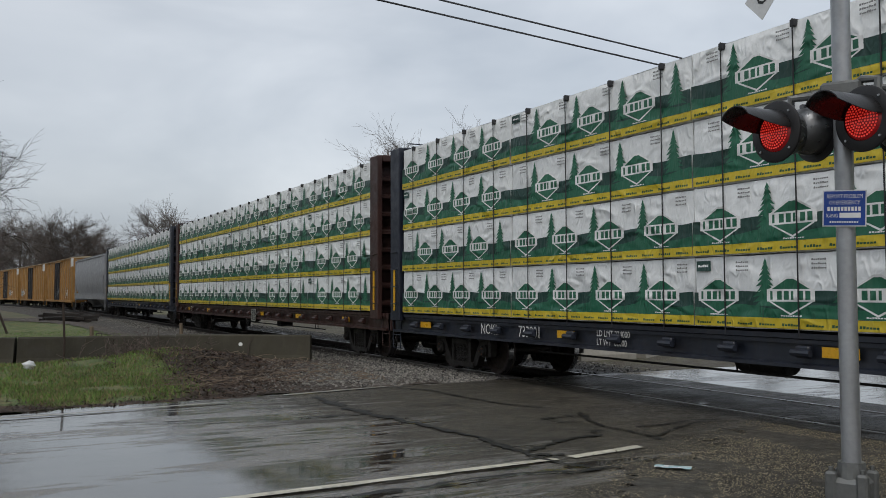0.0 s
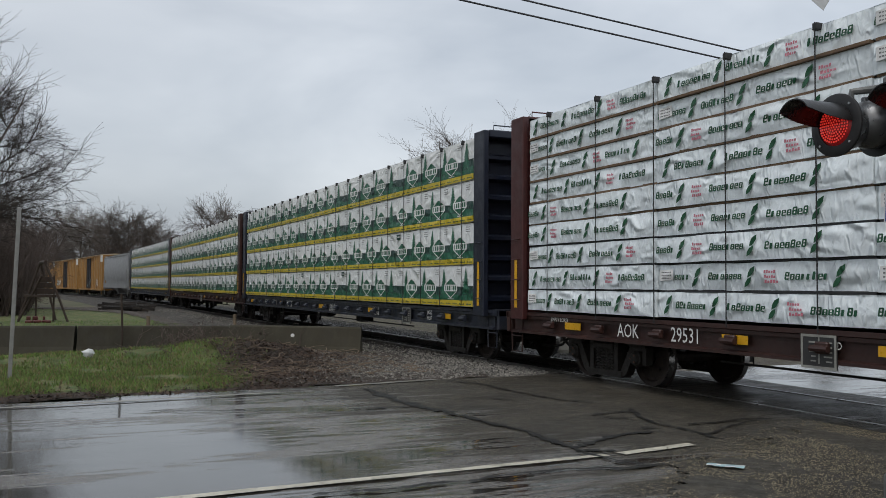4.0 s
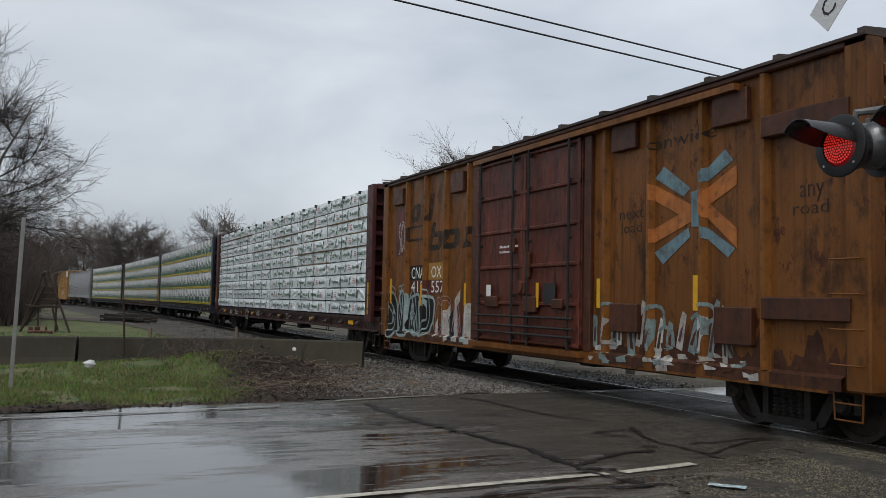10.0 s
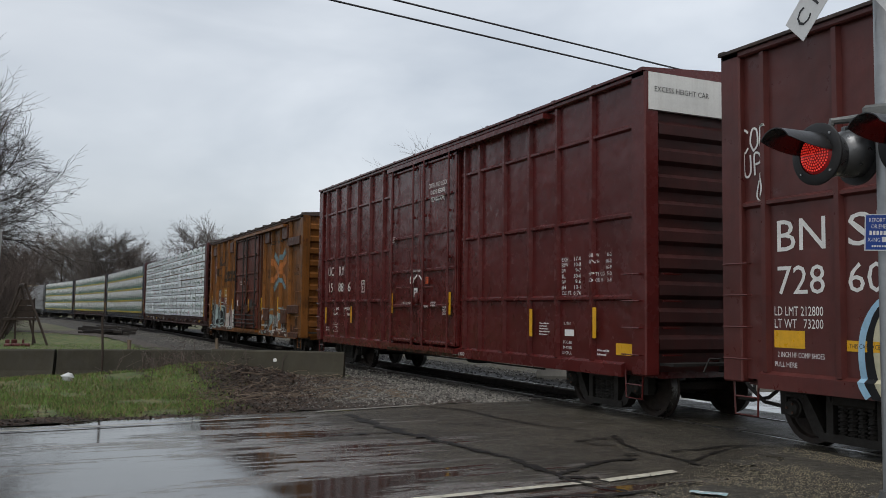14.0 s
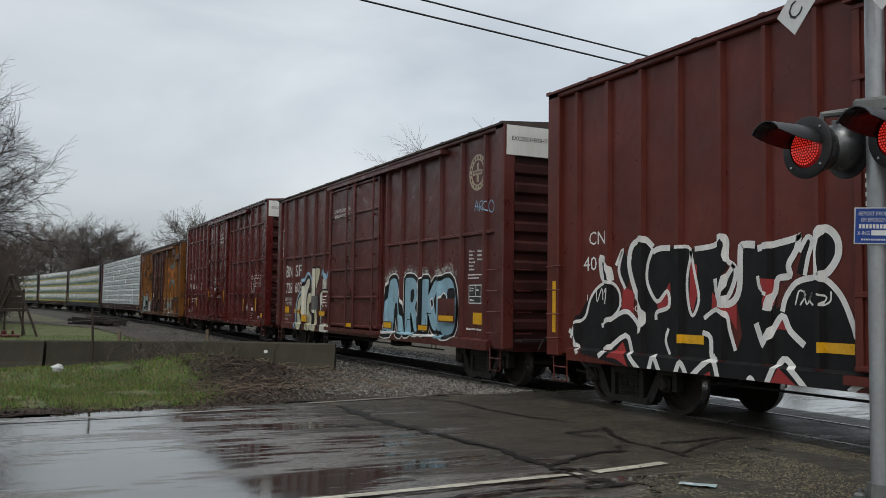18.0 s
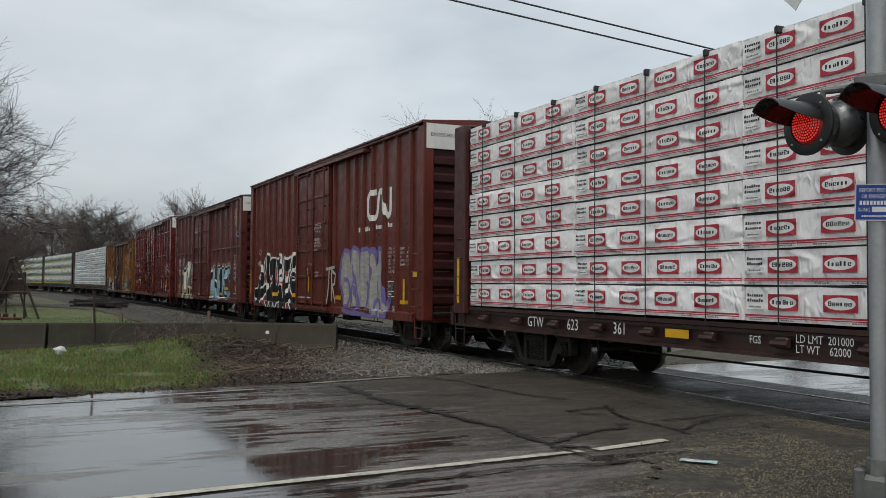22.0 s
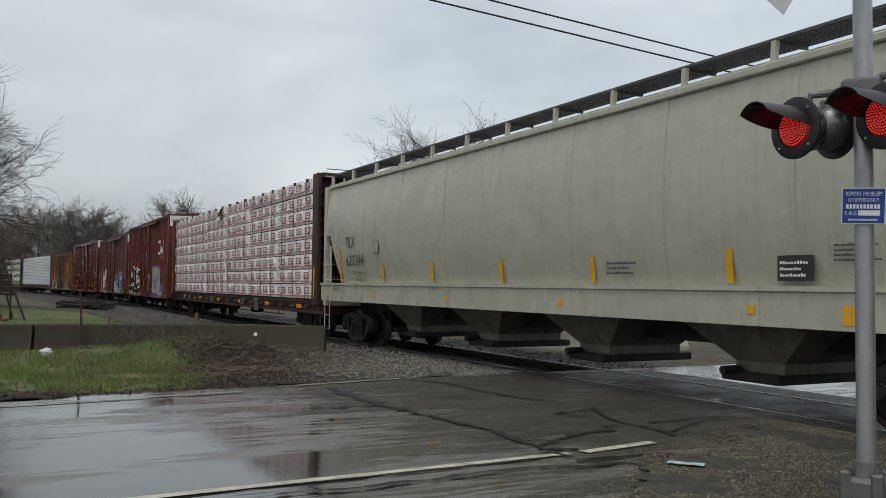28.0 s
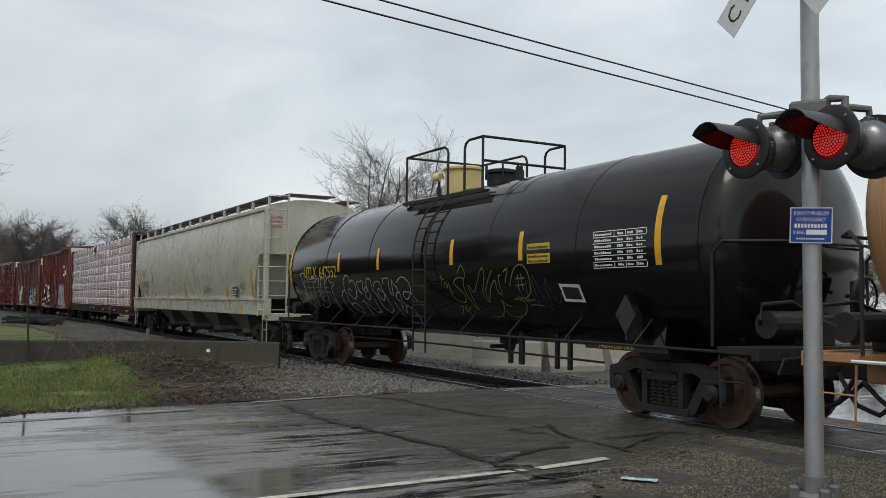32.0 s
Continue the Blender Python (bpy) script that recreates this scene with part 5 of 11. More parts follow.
def boxcar(name, label, u, L, top, paint, door, posts, rails=(), roof="roof_dark", end=None, white_end=False, bottom=0.78, door_paint=None, door_x=-1.62,
           far=False, post_w=0.11, post_d=0.07, post_paint=None, bar_paint=None, eave_paint=None):
    """door: (a0, a1, style); posts: the side posts' places; rails: heights of level ribs."""
    car = car_root(name, label, "boxcar", u)
    half, end = L / 2, end or paint
    wall = -1.47
    g = Geo()
    g.box(wall, -wall, -half + 0.08, half - 0.08, bottom, top - 0.04)
    g.box(-1.2, 1.2, -half + 0.1, half - 0.1, bottom - 0.1, bottom)
    part("body", g, [paint], car)
    for s in (-1, 1):
        g = Geo()
        g.prism([(s * 1.46, bottom - 0.1), (s * 1.55, bottom - 0.1), (s * 1.55, bottom + 0.08), (s * 1.46, bottom + 0.12)], "y", -half + 0.6, half - 0.6)
        part("side_sill", g, [paint], car)
        g = Geo()
        g.box(min(s * 1.46, s * 1.56), max(s * 1.46, s * 1.56), -half + 0.02, half - 0.02, top - 0.12, top - 0.03, 0, 0.02)
        part("eave_rail", g, [eave_paint or paint], car)
    # corner posts
    for sy in (-1, 1):
        for sx in (-1, 1):
            g = Geo()
            g.box(min(sx * 1.3, sx * 1.56), max(sx * 1.3, sx * 1.56), min(sy * half, sy * (half - 0.34)), max(sy * half, sy * (half - 0.34)), bottom - 0.05, top - 0.03, 0, 0.02)
            part("corner_post", g, [paint], car)
    # ends: pressed ribs
    for s in (-1, 1):
        n = 9
        for k in range(n):
            z = bottom + 0.25 + k * (top - bottom - (0.9 if white_end else 0.4)) / n
            hh = (top - bottom - 0.7) / n
            g = Geo()
            g.prism([(s * (half - 0.1), z), (s * (half + 0.0), z + hh * 0.2), (s * (half + 0.0), z + hh * 0.55), (s * (half - 0.1), z + hh * 0.75)], "x", -1.3, 1.3)
            part("end_rib", g, [end], car)
        if white_end:
            g = Geo()
            g.box(-1.5, 1.5, min(s * (half - 0.05), s * (half + 0.015)), max(s * (half - 0.05), s * (half + 0.015)), top - 0.62, top - 0.05)
            w = part("end_panel", g, ["white_panel"], car, "white painted panel")
            if s < 0:
                vs, fs = letters("EXCESS HEIGHT CAR")
                g = Geo()
                g.add([(-1.40 + p[0] * 0.082, -half - 0.02, top - 0.34 + p[1] * 0.085) for p in vs], fs, 0)
                part("stencilled_writing", g, ["stencil_k"], w)
        if end != paint:
            g = Geo()
            g.box(-1.3, 1.3, min(s * (half - 0.085), s * (half - 0.072)), max(s * (half - 0.085), s * (half - 0.072)), bottom, top - 0.1)
            part("end_sheet", g, [end], car)
    # side posts and level ribs
    key = ("post", paint, post_paint, round(top - bottom, 2), post_w, post_d)

    def make_post():
        p = Geo()
        w = post_w / 2
        p.prism([(0, -w), (-post_d, -w * 0.6), (-post_d, w * 0.6), (0, w)], "z", bottom + 0.1, top - 0.13)
        return p.mesh("side_post", [post_paint or paint])
    for a in posts:
        SILLS[car] = bottom
        POSTS.setdefault(car, []).append((a - post_w * 0.5, a + post_w * 0.5, post_d))
        put("side_post", shared(key, make_post), car, pose(wall, -a, 0))
        put("side_post", shared(key, make_post), car, pose(-wall, a, 0, 0, 0, 180))
    for z in rails:
        for a0, a1 in ((-half + 0.3, door[0] - 0.1), (door[1] + 0.1, half - 0.3)):
            g = Geo()
            g.prism([(wall, z - 0.05), (wall - 0.055, z - 0.02), (wall - 0.055, z + 0.02), (wall, z + 0.05)], "y", -a1, -a0)
            part("level_rib", g, [paint], car)
    # roof
    g = Geo()
    n = int(L / 1.2)
    g.prism([(-1.6, top - 0.04), (-1.6, top), (0, top + 0.12), (1.6, top), (1.6, top - 0.04)], "y", -half, half)
    part("roof", g, [roof], car)
    for k in range(n + 1):
        g = Geo()
        y = -half + 0.06 + k * (L - 0.12) / n
        lift = 0.05 if roof == "roof_dark" and paint == "box_orange" else 0.014
        g.prism([(-1.605, top - 0.02), (-1.6, top + lift), (0, top + 0.12 + lift), (1.6, top + lift), (1.605, top - 0.02)], "y", y - 0.05, y + 0.05)
        part("roof_seam", g, [roof], car)
    # door
    a0, a1, style = door
    dp = door_paint or paint
    dz0, dz1 = bottom + 0.12, top - 0.28
    g = Geo()
    g.box(door_x + 0.06, wall, -a1, -a0, dz0, dz1, 0, 0.015)
    d = part("door", g, [dp], car, "")
    for k in range(6):
        z = dz0 + 0.04 + (dz1 - dz0 - 0.08) * k / 5
        g = Geo()
        g.prism([(door_x + 0.062, z - 0.045), (door_x + 0.012, z - 0.02), (door_x + 0.012, z + 0.02), (door_x + 0.062, z + 0.045)], "y", -a1, -a0)
        part("door_rib", g, [dp], d)
    for a in (a0 + 0.05, (a0 + a1) / 2 - 0.06, (a0 + a1) / 2 + 0.06, a1 - 0.05):
        g = Geo()
        g.box(door_x + 0.02, door_x + 0.062, -a - 0.05, -a + 0.05, dz0, dz1, 0, 0.01)
        part("door_stile", g, [dp], d)
    for a in (a0 + 0.28, a1 - 0.28, (a0 + a1) / 2 - 0.3, (a0 + a1) / 2 + 0.3)[:4 if style == "plug" else 2]:
        g = Geo()
        g.cyl((door_x - 0.03, -a, dz0 - 0.05), (door_x - 0.03, -a, dz1 + 0.06), 0.024, 8)
        for z in (dz0 + 0.1, dz0 + 0.9, dz0 + 1.9, dz0 + 2.9, dz1 - 0.1):
            g.box(door_x - 0.045, door_x + 0.04, -a - 0.032, -a + 0.032, z - 0.03, z + 0.03, 0, 0.008)
        part("locking_bar", g, [bar_paint or dp], d)
    g = Geo()
    g.box(door_x - 0.05, wall, -a1 - (a1 - a0) * 0.95, -a0 + 0.05, top - 0.26, top - 0.17)
    part("door_track", g, [paint], car)
    g = Geo()
    g.box(door_x - 0.05, wall, -a1 - 0.1, -a0 + 0.1, bottom - 0.02, bottom + 0.08)
    part("door_track", g, [paint], car)
    g = Geo()
    g.box(door_x - 0.02, door_x + 0.05, -(a0 + a1) / 2 - 0.16, -(a0 + a1) / 2 + 0.16, 1.75, 2.0, 0, 0.02)
    g.cyl((door_x - 0.05, -(a0 + a1) / 2, 1.9), (door_x, -(a0 + a1) / 2, 1.9), 0.12, 12)
    part("latch", g, [dp], d)
    # ladders, steps, brake wheel
    for sy in (-1, 1):
        y0, y1 = sy * (half - 0.08), sy * (half - 0.5)
        rungs(car, [paint], -1.60, min(y0, y1), max(y0, y1), [bottom + 0.25 + 0.4 * k for k in range(4)], 0.06, 0.011)
        part("step", step_geo(-1.5, sy * (half - 0.35), 0.34, bottom), [paint], car)
        rungs(car, [paint], -1.2, sy * (half + 0.05) - 0.001, sy * (half + 0.05) + 0.001, [bottom + 0.25 + 0.4 * k for k in range(4)], 0.3, 0.011)
    g = Geo()
    g.lathe([(0, 0.27), (0.04, 0.29), (0.04, 0.25), (0.0, 0.25)], 18, 0, "y", (0.55, -half - 0.25, bottom + 1.1))
    g.cyl((0.55, -half, bottom + 1.1), (0.55, -half - 0.28, bottom + 1.1), 0.03, 6)
    part("brake_wheel", g, ["under"], car)
    g = Geo()
    g.box(-1.3, 1.3, -half - 0.3, -half, bottom + 0.1, bottom + 0.14)
    part("end_platform", g, ["under"], car)
    underframe(car, half)
    truck(car, half - 1.65, False, far)
    truck(car, -half + 1.65, False, far)
    couplers(car, half + 0.25)
    car["half"] = half
    return car


def writing(car, rows, mats="stencil", x=-1.55, label=""):
    g = Geo()
    for s, a0, a1, z0, z1 in rows:
        vs, fs = letters(s)
        w = max(p[0] for p in vs)
        h = max(p[1] for p in vs)
        g.add([(x, -(a0 + p[0] * (a1 - a0) / w), z0 + p[1] * (z1 - z0) / h) for p in vs], fs, 0)
    return part("stencilled_writing", g, [mats] if isinstance(mats, str) else mats, car, label)


def bars(car, rows, mats="stencil", x=-1.55, seed=1):
    """Small writing too fine to read: rows of (a, z, width, height, count)."""
    g, rnd = Geo(), random.Random(seed)
    for a, z, w, h, n in rows:
        blobs(g, a, z, w, h, n, x, 0, rnd, 0.0)
    return tagged(part("small_stencil", g, [mats], car), kind="stuff")


# far boxcars and hopper at the head of what is seen
for k, (u, hl) in enumerate(((138.6, 9.35), (118.3, 9.45), (98.1, 9.45))):
    c = boxcar("boxcar", "faded yellow boxcar with a dark door and pale roof edge", u, hl * 2, 4.95, "box_yellow", (-1.9, 0.6, "plug"), [-8.2 + i * 1.25 for i in range(5)] + [1.5 + i * 1.3 for i in range(6)], (), "roof_pale", None, False, 0.85, "box_darkdoor", far=True)
    rnd = random.Random(k)
    for q in range(3):
        g = Geo()
        a = rnd.uniform(-8, 6)
        g.ribbon([(a + 0.3 * i + rnd.uniform(-0.2, 0.2), 1.3 + 0.7 * (i % 2) + rnd.uniform(-0.2, 0.2)) for i in range(6)], 0.22, -1.56 - 0.002 * q, 0)
        part("graffiti", g, [("gr_white", "gr_blue", "gr_teal")[q]], c)
    g = Geo()
    g.box(-1.6, -1.5, -hl - 0.02, -hl + 0.9, 4.1, 4.85)
    part("end_panel", g, ["white_panel"], c)


def hopper(name, label, u, L, paint, top=4.32, bays=3, walk_z=0.35, far=False):
    car = car_root(name, label, "hopper car", u)
    half = L / 2
    prof = [(-1.45, 1.62), (-1.54, 2.0), (-1.585, 2.6), (-1.585, 2.92), (-1.585, 2.95), (-1.585, 3.2), (-1.54, 3.8), (-1.47, top), (-1.2, top + 0.17), (-0.6, top + 0.3), (0, top + 0.33)]
    prof = prof + [(-x, z) for x, z in prof[-2::-1]]

    def reach(z):
        return half - 0.42 if z > 2.93 else half - 0.75 - (2.94 - z) / 1.32 * 0.75
    g, ny = Geo(), 24
    for x, z in prof:
        e = reach(z)
        for i in range(ny + 1):
            g.v.append((x, -e + 2 * e * i / ny, z))
    k = len(prof)
    for j in range(k - 1):
        for i in range(ny):
            a = j * (ny + 1) + i
            g.f.append((a, a + ny + 1, a + ny + 2, a + 1))
            g.m.append(0)
    for e in (0, ny):
        for j in range(k // 2):
            a, b, c, d = j * (ny + 1) + e, (j + 1) * (ny + 1) + e, (k - 2 - j) * (ny + 1) + e, (k - 1 - j) * (ny + 1) + e
            q = (a, b, c, d) if c != b else (a, b, d)
            g.f.append(q if e else q[::-1])
            g.m.append(0)
    part("body", g, [paint], car, "", None, 35)
    # weld seams round the shell
    for i in range(1, 8):
        y = -half + 0.9 + i * (L - 1.8) / 8
        g = Geo()
        s = [(x * 1.002 - (0.004 if x < 0 else -0.004), z) for x, z in prof if reach(z) > abs(y)]
        g.tube([(x, y, z) for x, z in s if x < 0.1], 0.004, 4)
        part("weld_seam", g, [paint], car)
    for s in (-1, 1):
        g = Geo()
        g.prism([(s * 1.43, 1.14), (s * 1.57, 1.14), (s * 1.57, 1.55), (s * 1.60, 1.57), (s * 1.60, 1.63), (s * 1.43, 1.63)], "y", -half, half)
        part("side_sill", g, [paint], car)
        g = Geo()
        g.box(min(s * 1.40, s * 1.54), max(s * 1.40, s * 1.54), -half + 0.45, half - 0.45, top - 0.06, top + 0.05, 0, 0.02)
        part("roof_rail", g, [paint], car)
    # outlets
    for b in range(bays):
        y = (b - (bays - 1) / 2) * (L - 5.4) / bays
        w = (L - 5.6) / bays / 2
        g = Geo()
        pts = []
        for z, ww, xx in ((1.62, w, 1.40), (0.62, 0.42, 0.75), (0.45, 0.42, 0.75)):
            pts += [(-xx, y - ww, z), (xx, y - ww, z), (xx, y + ww, z), (-xx, y + ww, z)]
        fs = [(i + 4 * r, (i + 1) % 4 + 4 * r, (i + 1) % 4 + 4 * r + 4, i + 4 * r + 4) for r in range(2) for i in range(4)] + [(8, 9, 10, 11)]
        g.add(pts, [q[::-1] for q in fs])
        part("hopper_outlet", g, ["cream_dirty_shaded" if not far else "hopper_grey"], car)
        g = Geo()
        g.box(-0.95, 0.95, y - 0.5, y + 0.5, 0.36, 0.48, 0, 0.02)
        part("outlet_gate", g, ["under"], car)
        g = Geo()
        g.cyl((-1.12, y + 0.3, 0.5), (-0.8, y + 0.3, 0.5), 0.06, 8)
        part("gate_capstan", g, ["under"], car)
    # running boards on stands
    for x0, x1, y0, y1, rise in ((-1.42, -0.85, -half + 0.3, half - 0.3, 0), (0.85, 1.42, -half + 0.3, half - 0.3, 0), (-0.86, 0.60, half - 1.0, half - 0.25, 0.11), (-0.86, 0.60, -half + 0.25, -half + 1.0, 0.11)):
        g = Geo()
        zw = top + walk_z + rise
        n = max(2, round((x1 - x0) / 0.08))
        for i in range(n + 1):
            xa = x0 + (x1 - x0) * i / n
            g.box(xa - 0.006, xa + 0.006, y0, y1, zw, zw + 0.035)
        n = int((y1 - y0) / 0.075)
        for i in range(n):
            g.box(x0, x1, y0 + i * 0.075, y0 + i * 0.075 + 0.028, zw + 0.004, zw + 0.034)
        part("running_board", g, ["grating"], car, "dark galvanised grating")
    for i in range(13):
        y = -half + 0.45 + i * (L - 0.9) / 12
        g = Geo()
        g.prism([(-1.46, top - 0.02), (-1.40, top - 0.02), (-1.36, top + walk_z), (-1.44, top + walk_z)], "y", y - 0.035, y + 0.035)
        g.box(-1.40, -0.85, y - 0.02, y + 0.02, top + walk_z - 0.04, top + walk_z - 0.003, 1)
        part("walkway_stand", g, [paint, "grating"], car)
    # ends
    for s in (-1, 1):
        for sx in (-1, 1):
            g = Geo()
            y = s * (half - 0.3)
            g.box(min(sx * 1.44, sx * 1.58), max(sx * 1.44, sx * 1.58), y - 0.09, y + 0.09, 1.0, top + 0.02, 0, 0.015)
            part("corner_post", g, [paint], car)
        y0, y1 = s * (half - 0.3), s * (half - 0.8)
        rungs(car, [paint], -1.58, min(y0, y1), max(y0, y1), [1.3 + 0.42 * i for i in range(4)], 0.05, 0.013)
        g = Geo()
        g.box(-1.6, -1.55, y1 - 0.025, y1 + 0.025, 1.1, 2.65, 0, 0.006)
        part("ladder_rail", g, [paint], car)
        for sx in (-1, 1):
            for i in range(9):
                g = Geo()
                g.tube([(sx * 1.5, s * (half - 0.2), 1.3 + 0.42 * i), (sx * 1.5, s * (half - 0.06), 1.3 + 0.42 * i), (sx * 0.95, s * (half - 0.06), 1.3 + 0.42 * i)], 0.013, 5)
                part("rung", g, [paint], car)
            g = Geo()
            g.box(min(sx * 0.92, sx * 0.97), max(sx * 0.92, sx * 0.97), min(s * (half - 0.1), s * (half - 0.03)), max(s * (half - 0.1), s * (half - 0.03)), 1.1, 4.72, 0, 0.006)
            part("ladder_rail", g, [paint], car)
        g = Geo()
        g.tube([(-0.95, s * (half - 0.05), 2.8), (0.95, s * (half - 0.05), 2.8)], 0.014, 5)
        part("end_handrail", g, [paint], car)
        g = Geo()
        g.box(-1.5, 1.5, min(s * half, s * (half - 0.35)), max(s * half, s * (half - 0.35)), 0.98, 1.2, 0, 0.02)
        part("end_sill", g, [paint], car)
        g = Geo()
        g.box(-0.5, 0.5, min(s * half, s * (half - 2.6)), max(s * half, s * (half - 2.6)), 0.72, 1.16)
        part("draft_sill", g, ["under"], car)
        part("step", step_geo(-1.5, s * (half - 0.35), 0.36, 1.1), [paint], car)
    g = Geo()
    g.box(-0.28, 0.28, -half + 2.7, half - 2.7, 0.78, 1.2)
    part("centre_sill", g, ["under"], car)
    truck(car, half - 1.65, False, far)
    truck(car, -half + 1.55, False, far)
    couplers(car, half + 0.1)
    return car


hopper("hopper_car", "plain grey covered hopper car", 77.9, 18.0, "hopper_grey", 4.45, 2, 0.12, True)
FIR = "lumber pack in white, green and yellow printed wrap"
centerbeam("centerbeam_car", "centerbeam car loaded with green and white wrapped lumber, black frame", 55.4, "fir", "deck_black", "deck_black", "deck_black", [("73921", -9.0, 0.84, 0.2)], 4, 5, 22.7, True, pack_label=FIR)
centerbeam("centerbeam_car", "centerbeam car loaded with green and white wrapped lumber, brown frame", 30.66, "fir", "deck_brown", "deck_brown", "deck_brown", [("73894", -9.0, 0.84, 0.2)], 4, 5, 22.43, pack_label=FIR)
centerbeam("centerbeam_car", "centerbeam car loaded with green and white wrapped lumber, dark blue bulkhead", 6.5, "fir", "deck_black", "bulk_blue", "bulk_blue",
           [("NOKL", -7.9, 0.83, 0.2), ("733901", -6.6, 0.83, 0.2), ("LD LMT 224000", -4.4, 0.93, 0.1), ("LT WT  62000", -4.4, 0.80, 0.1), ("FOR RESTRICTED", 0.8, 0.95, 0.07), ("LOADING ONLY", 0.8, 0.87, 0.07), ("SEE EQUIPMENT", 0.8, 0.79, 0.07), ("IH 11-4", 4.9, 0.92, 0.1), ("IL 73-0", 4.95, 0.80, 0.1), ("JACK", 8.55, 0.93, 0.1), ("HERE", 8.55, 0.80, 0.1)], 4, 5, 22.3, pack_label=FIR, strips=(-10.2, -5.2, -0.1, 4.65, 9.6), board=7.3)
centerbeam("centerbeam_car", "centerbeam car loaded with grey-white wrapped lumber, red frame and bulkheads", -18.2, "leaf", "deck_brown", "bulk_red", "bulk_red",
           [("AOK", -8.6, 0.82, 0.22), ("29531", -7.3, 0.82, 0.22), ("IL 73-0", 2.2, 0.84, 0.11), ("LD LMT", 5.6, 0.93, 0.08), ("EMPTY LOAD", -10.6, 0.98, 0.08), ("REL ROD", -4.7, 0.9, 0.09), ("LT WT 60700", -2.9, 0.84, 0.1), ("LD LMT 225300", -2.9, 0.96, 0.1), ("IH 11-7", 2.2, 0.98, 0.1)], 9, 6, 22.65, strips=(-9.9, -6.0, -3.56, 1.2, 5.6, 9.8), board=-4.6, wrap="wrap_grey", pack_label="lumber pack in crumpled grey-white wrap with green print")
rb = boxcar("boxcar", "weathered orange boxcar with a rusty red door and graffiti", -38.4, 15.4, 4.72, "box_orange", (-2.0, 1.95, "plug"), [-6.05, -4.88, -3.7, -2.5, 2.6, 3.76, 4.93, 6.1], (), "roof_dark", None, False, 0.72, "box_rustdoor", post_w=0.12, post_d=0.10, post_paint="box_orangepost", bar_paint="under", eave_paint="plate_brown")
uc = boxcar("boxcar", "clean maroon boxcar with a grid of raised ribs", -55.75, 15.85, 5.27, "box_maroon", (-2.03, 1.7, "plug"), [-7.25, -6.35, -5.45, -4.56, -3.62, -2.68, 1.95, 2.6, 3.6, 4.54, 5.46, 6.5], (1.84, 3.1, 4.45), "box_maroon", "box_end", True, 0.74)
bn = boxcar("boxcar", "brown boxcar with blue and cream graffiti", -73.0, 15.5, 5.05, "box_bnsf", (-2.2, 1.62, "plug"), [-7.05, -5.95, -4.9, -3.85, -2.8, 1.95, 2.84, 3.9, 4.93, 5.95, 6.95], (3.0,), "roof_dark", "box_end", True, 0.80)
cn = boxcar("boxcar", "red-brown boxcar with black, white and violet graffiti", -90.2, 15.85, 5.25, "box_cn", (-1.72, 1.44, "plug"), [-7.1, -6.27, -5.45, -4.65, -3.82, -3.05, -2.27, 1.7, 2.72, 3.4, 4.0, 4.63, 5.45, 6.28, 7.1], (), "box_cn", "box_end", True, 0.80)
centerbeam("centerbeam_car", "centerbeam car loaded with red and white wrapped lumber, brown frame", -111.45, "oval", "deck_brown", "bulk_red", "deck_brown",
           [("GTW", -8.95, 0.84, 0.19), ("623", -7.7, 0.84, 0.19), ("361", -6.45, 0.84, 0.19), ("FGS", -3.65, 0.88, 0.1), ("LD LMT  201000", -2.92, 0.93, 0.1), ("LT WT    62000", -2.92, 0.81, 0.1), ("IH 11-5", 2.5, 0.95, 0.1), ("IL 73-0", 2.5, 0.82, 0.1), ("IL 73-0", 3.45, 0.87, 0.1)], 8, 6, 22.2, wrap="wrap_pink", strips=(-5.0, -1.38, 2.08, 6.0, 9.6), board=4.7, pack_label="lumber pack in off-white wrap with red printed badges")
torn = CARS[-1][0]
g = Geo()
for k in range(5):
    g.box(-1.63, -1.55, 0.72 + 0.012 * k, 1.28 - 0.07 * k, 4.33 + 0.068 * k, 4.39 + 0.068 * k, 0, 0.006)
part("bare_lumber", g, ["lumber"], torn, "brown lumber showing through torn wrap")
g = Geo()
g.prism([(-1.61, 4.70), (-1.70, 4.62), (-1.72, 4.50), (-1.70, 4.51), (-1.68, 4.61), (-1.60, 4.68)], "y", 0.62, 0.95)
g.prism([(-1.61, 4.34), (-1.68, 4.30), (-1.70, 4.20), (-1.685, 4.20), (-1.665, 4.29), (-1.60, 4.33)], "y", 0.75, 1.2)
part("torn_flap", g, ["wrap_pink"], torn, "loose flap of torn wrap")
hp = hopper("hopper_car", "cream covered hopper car with a dark roof walkway", -133.275, 19.95, "cream", 4.3, 4, 0.33)


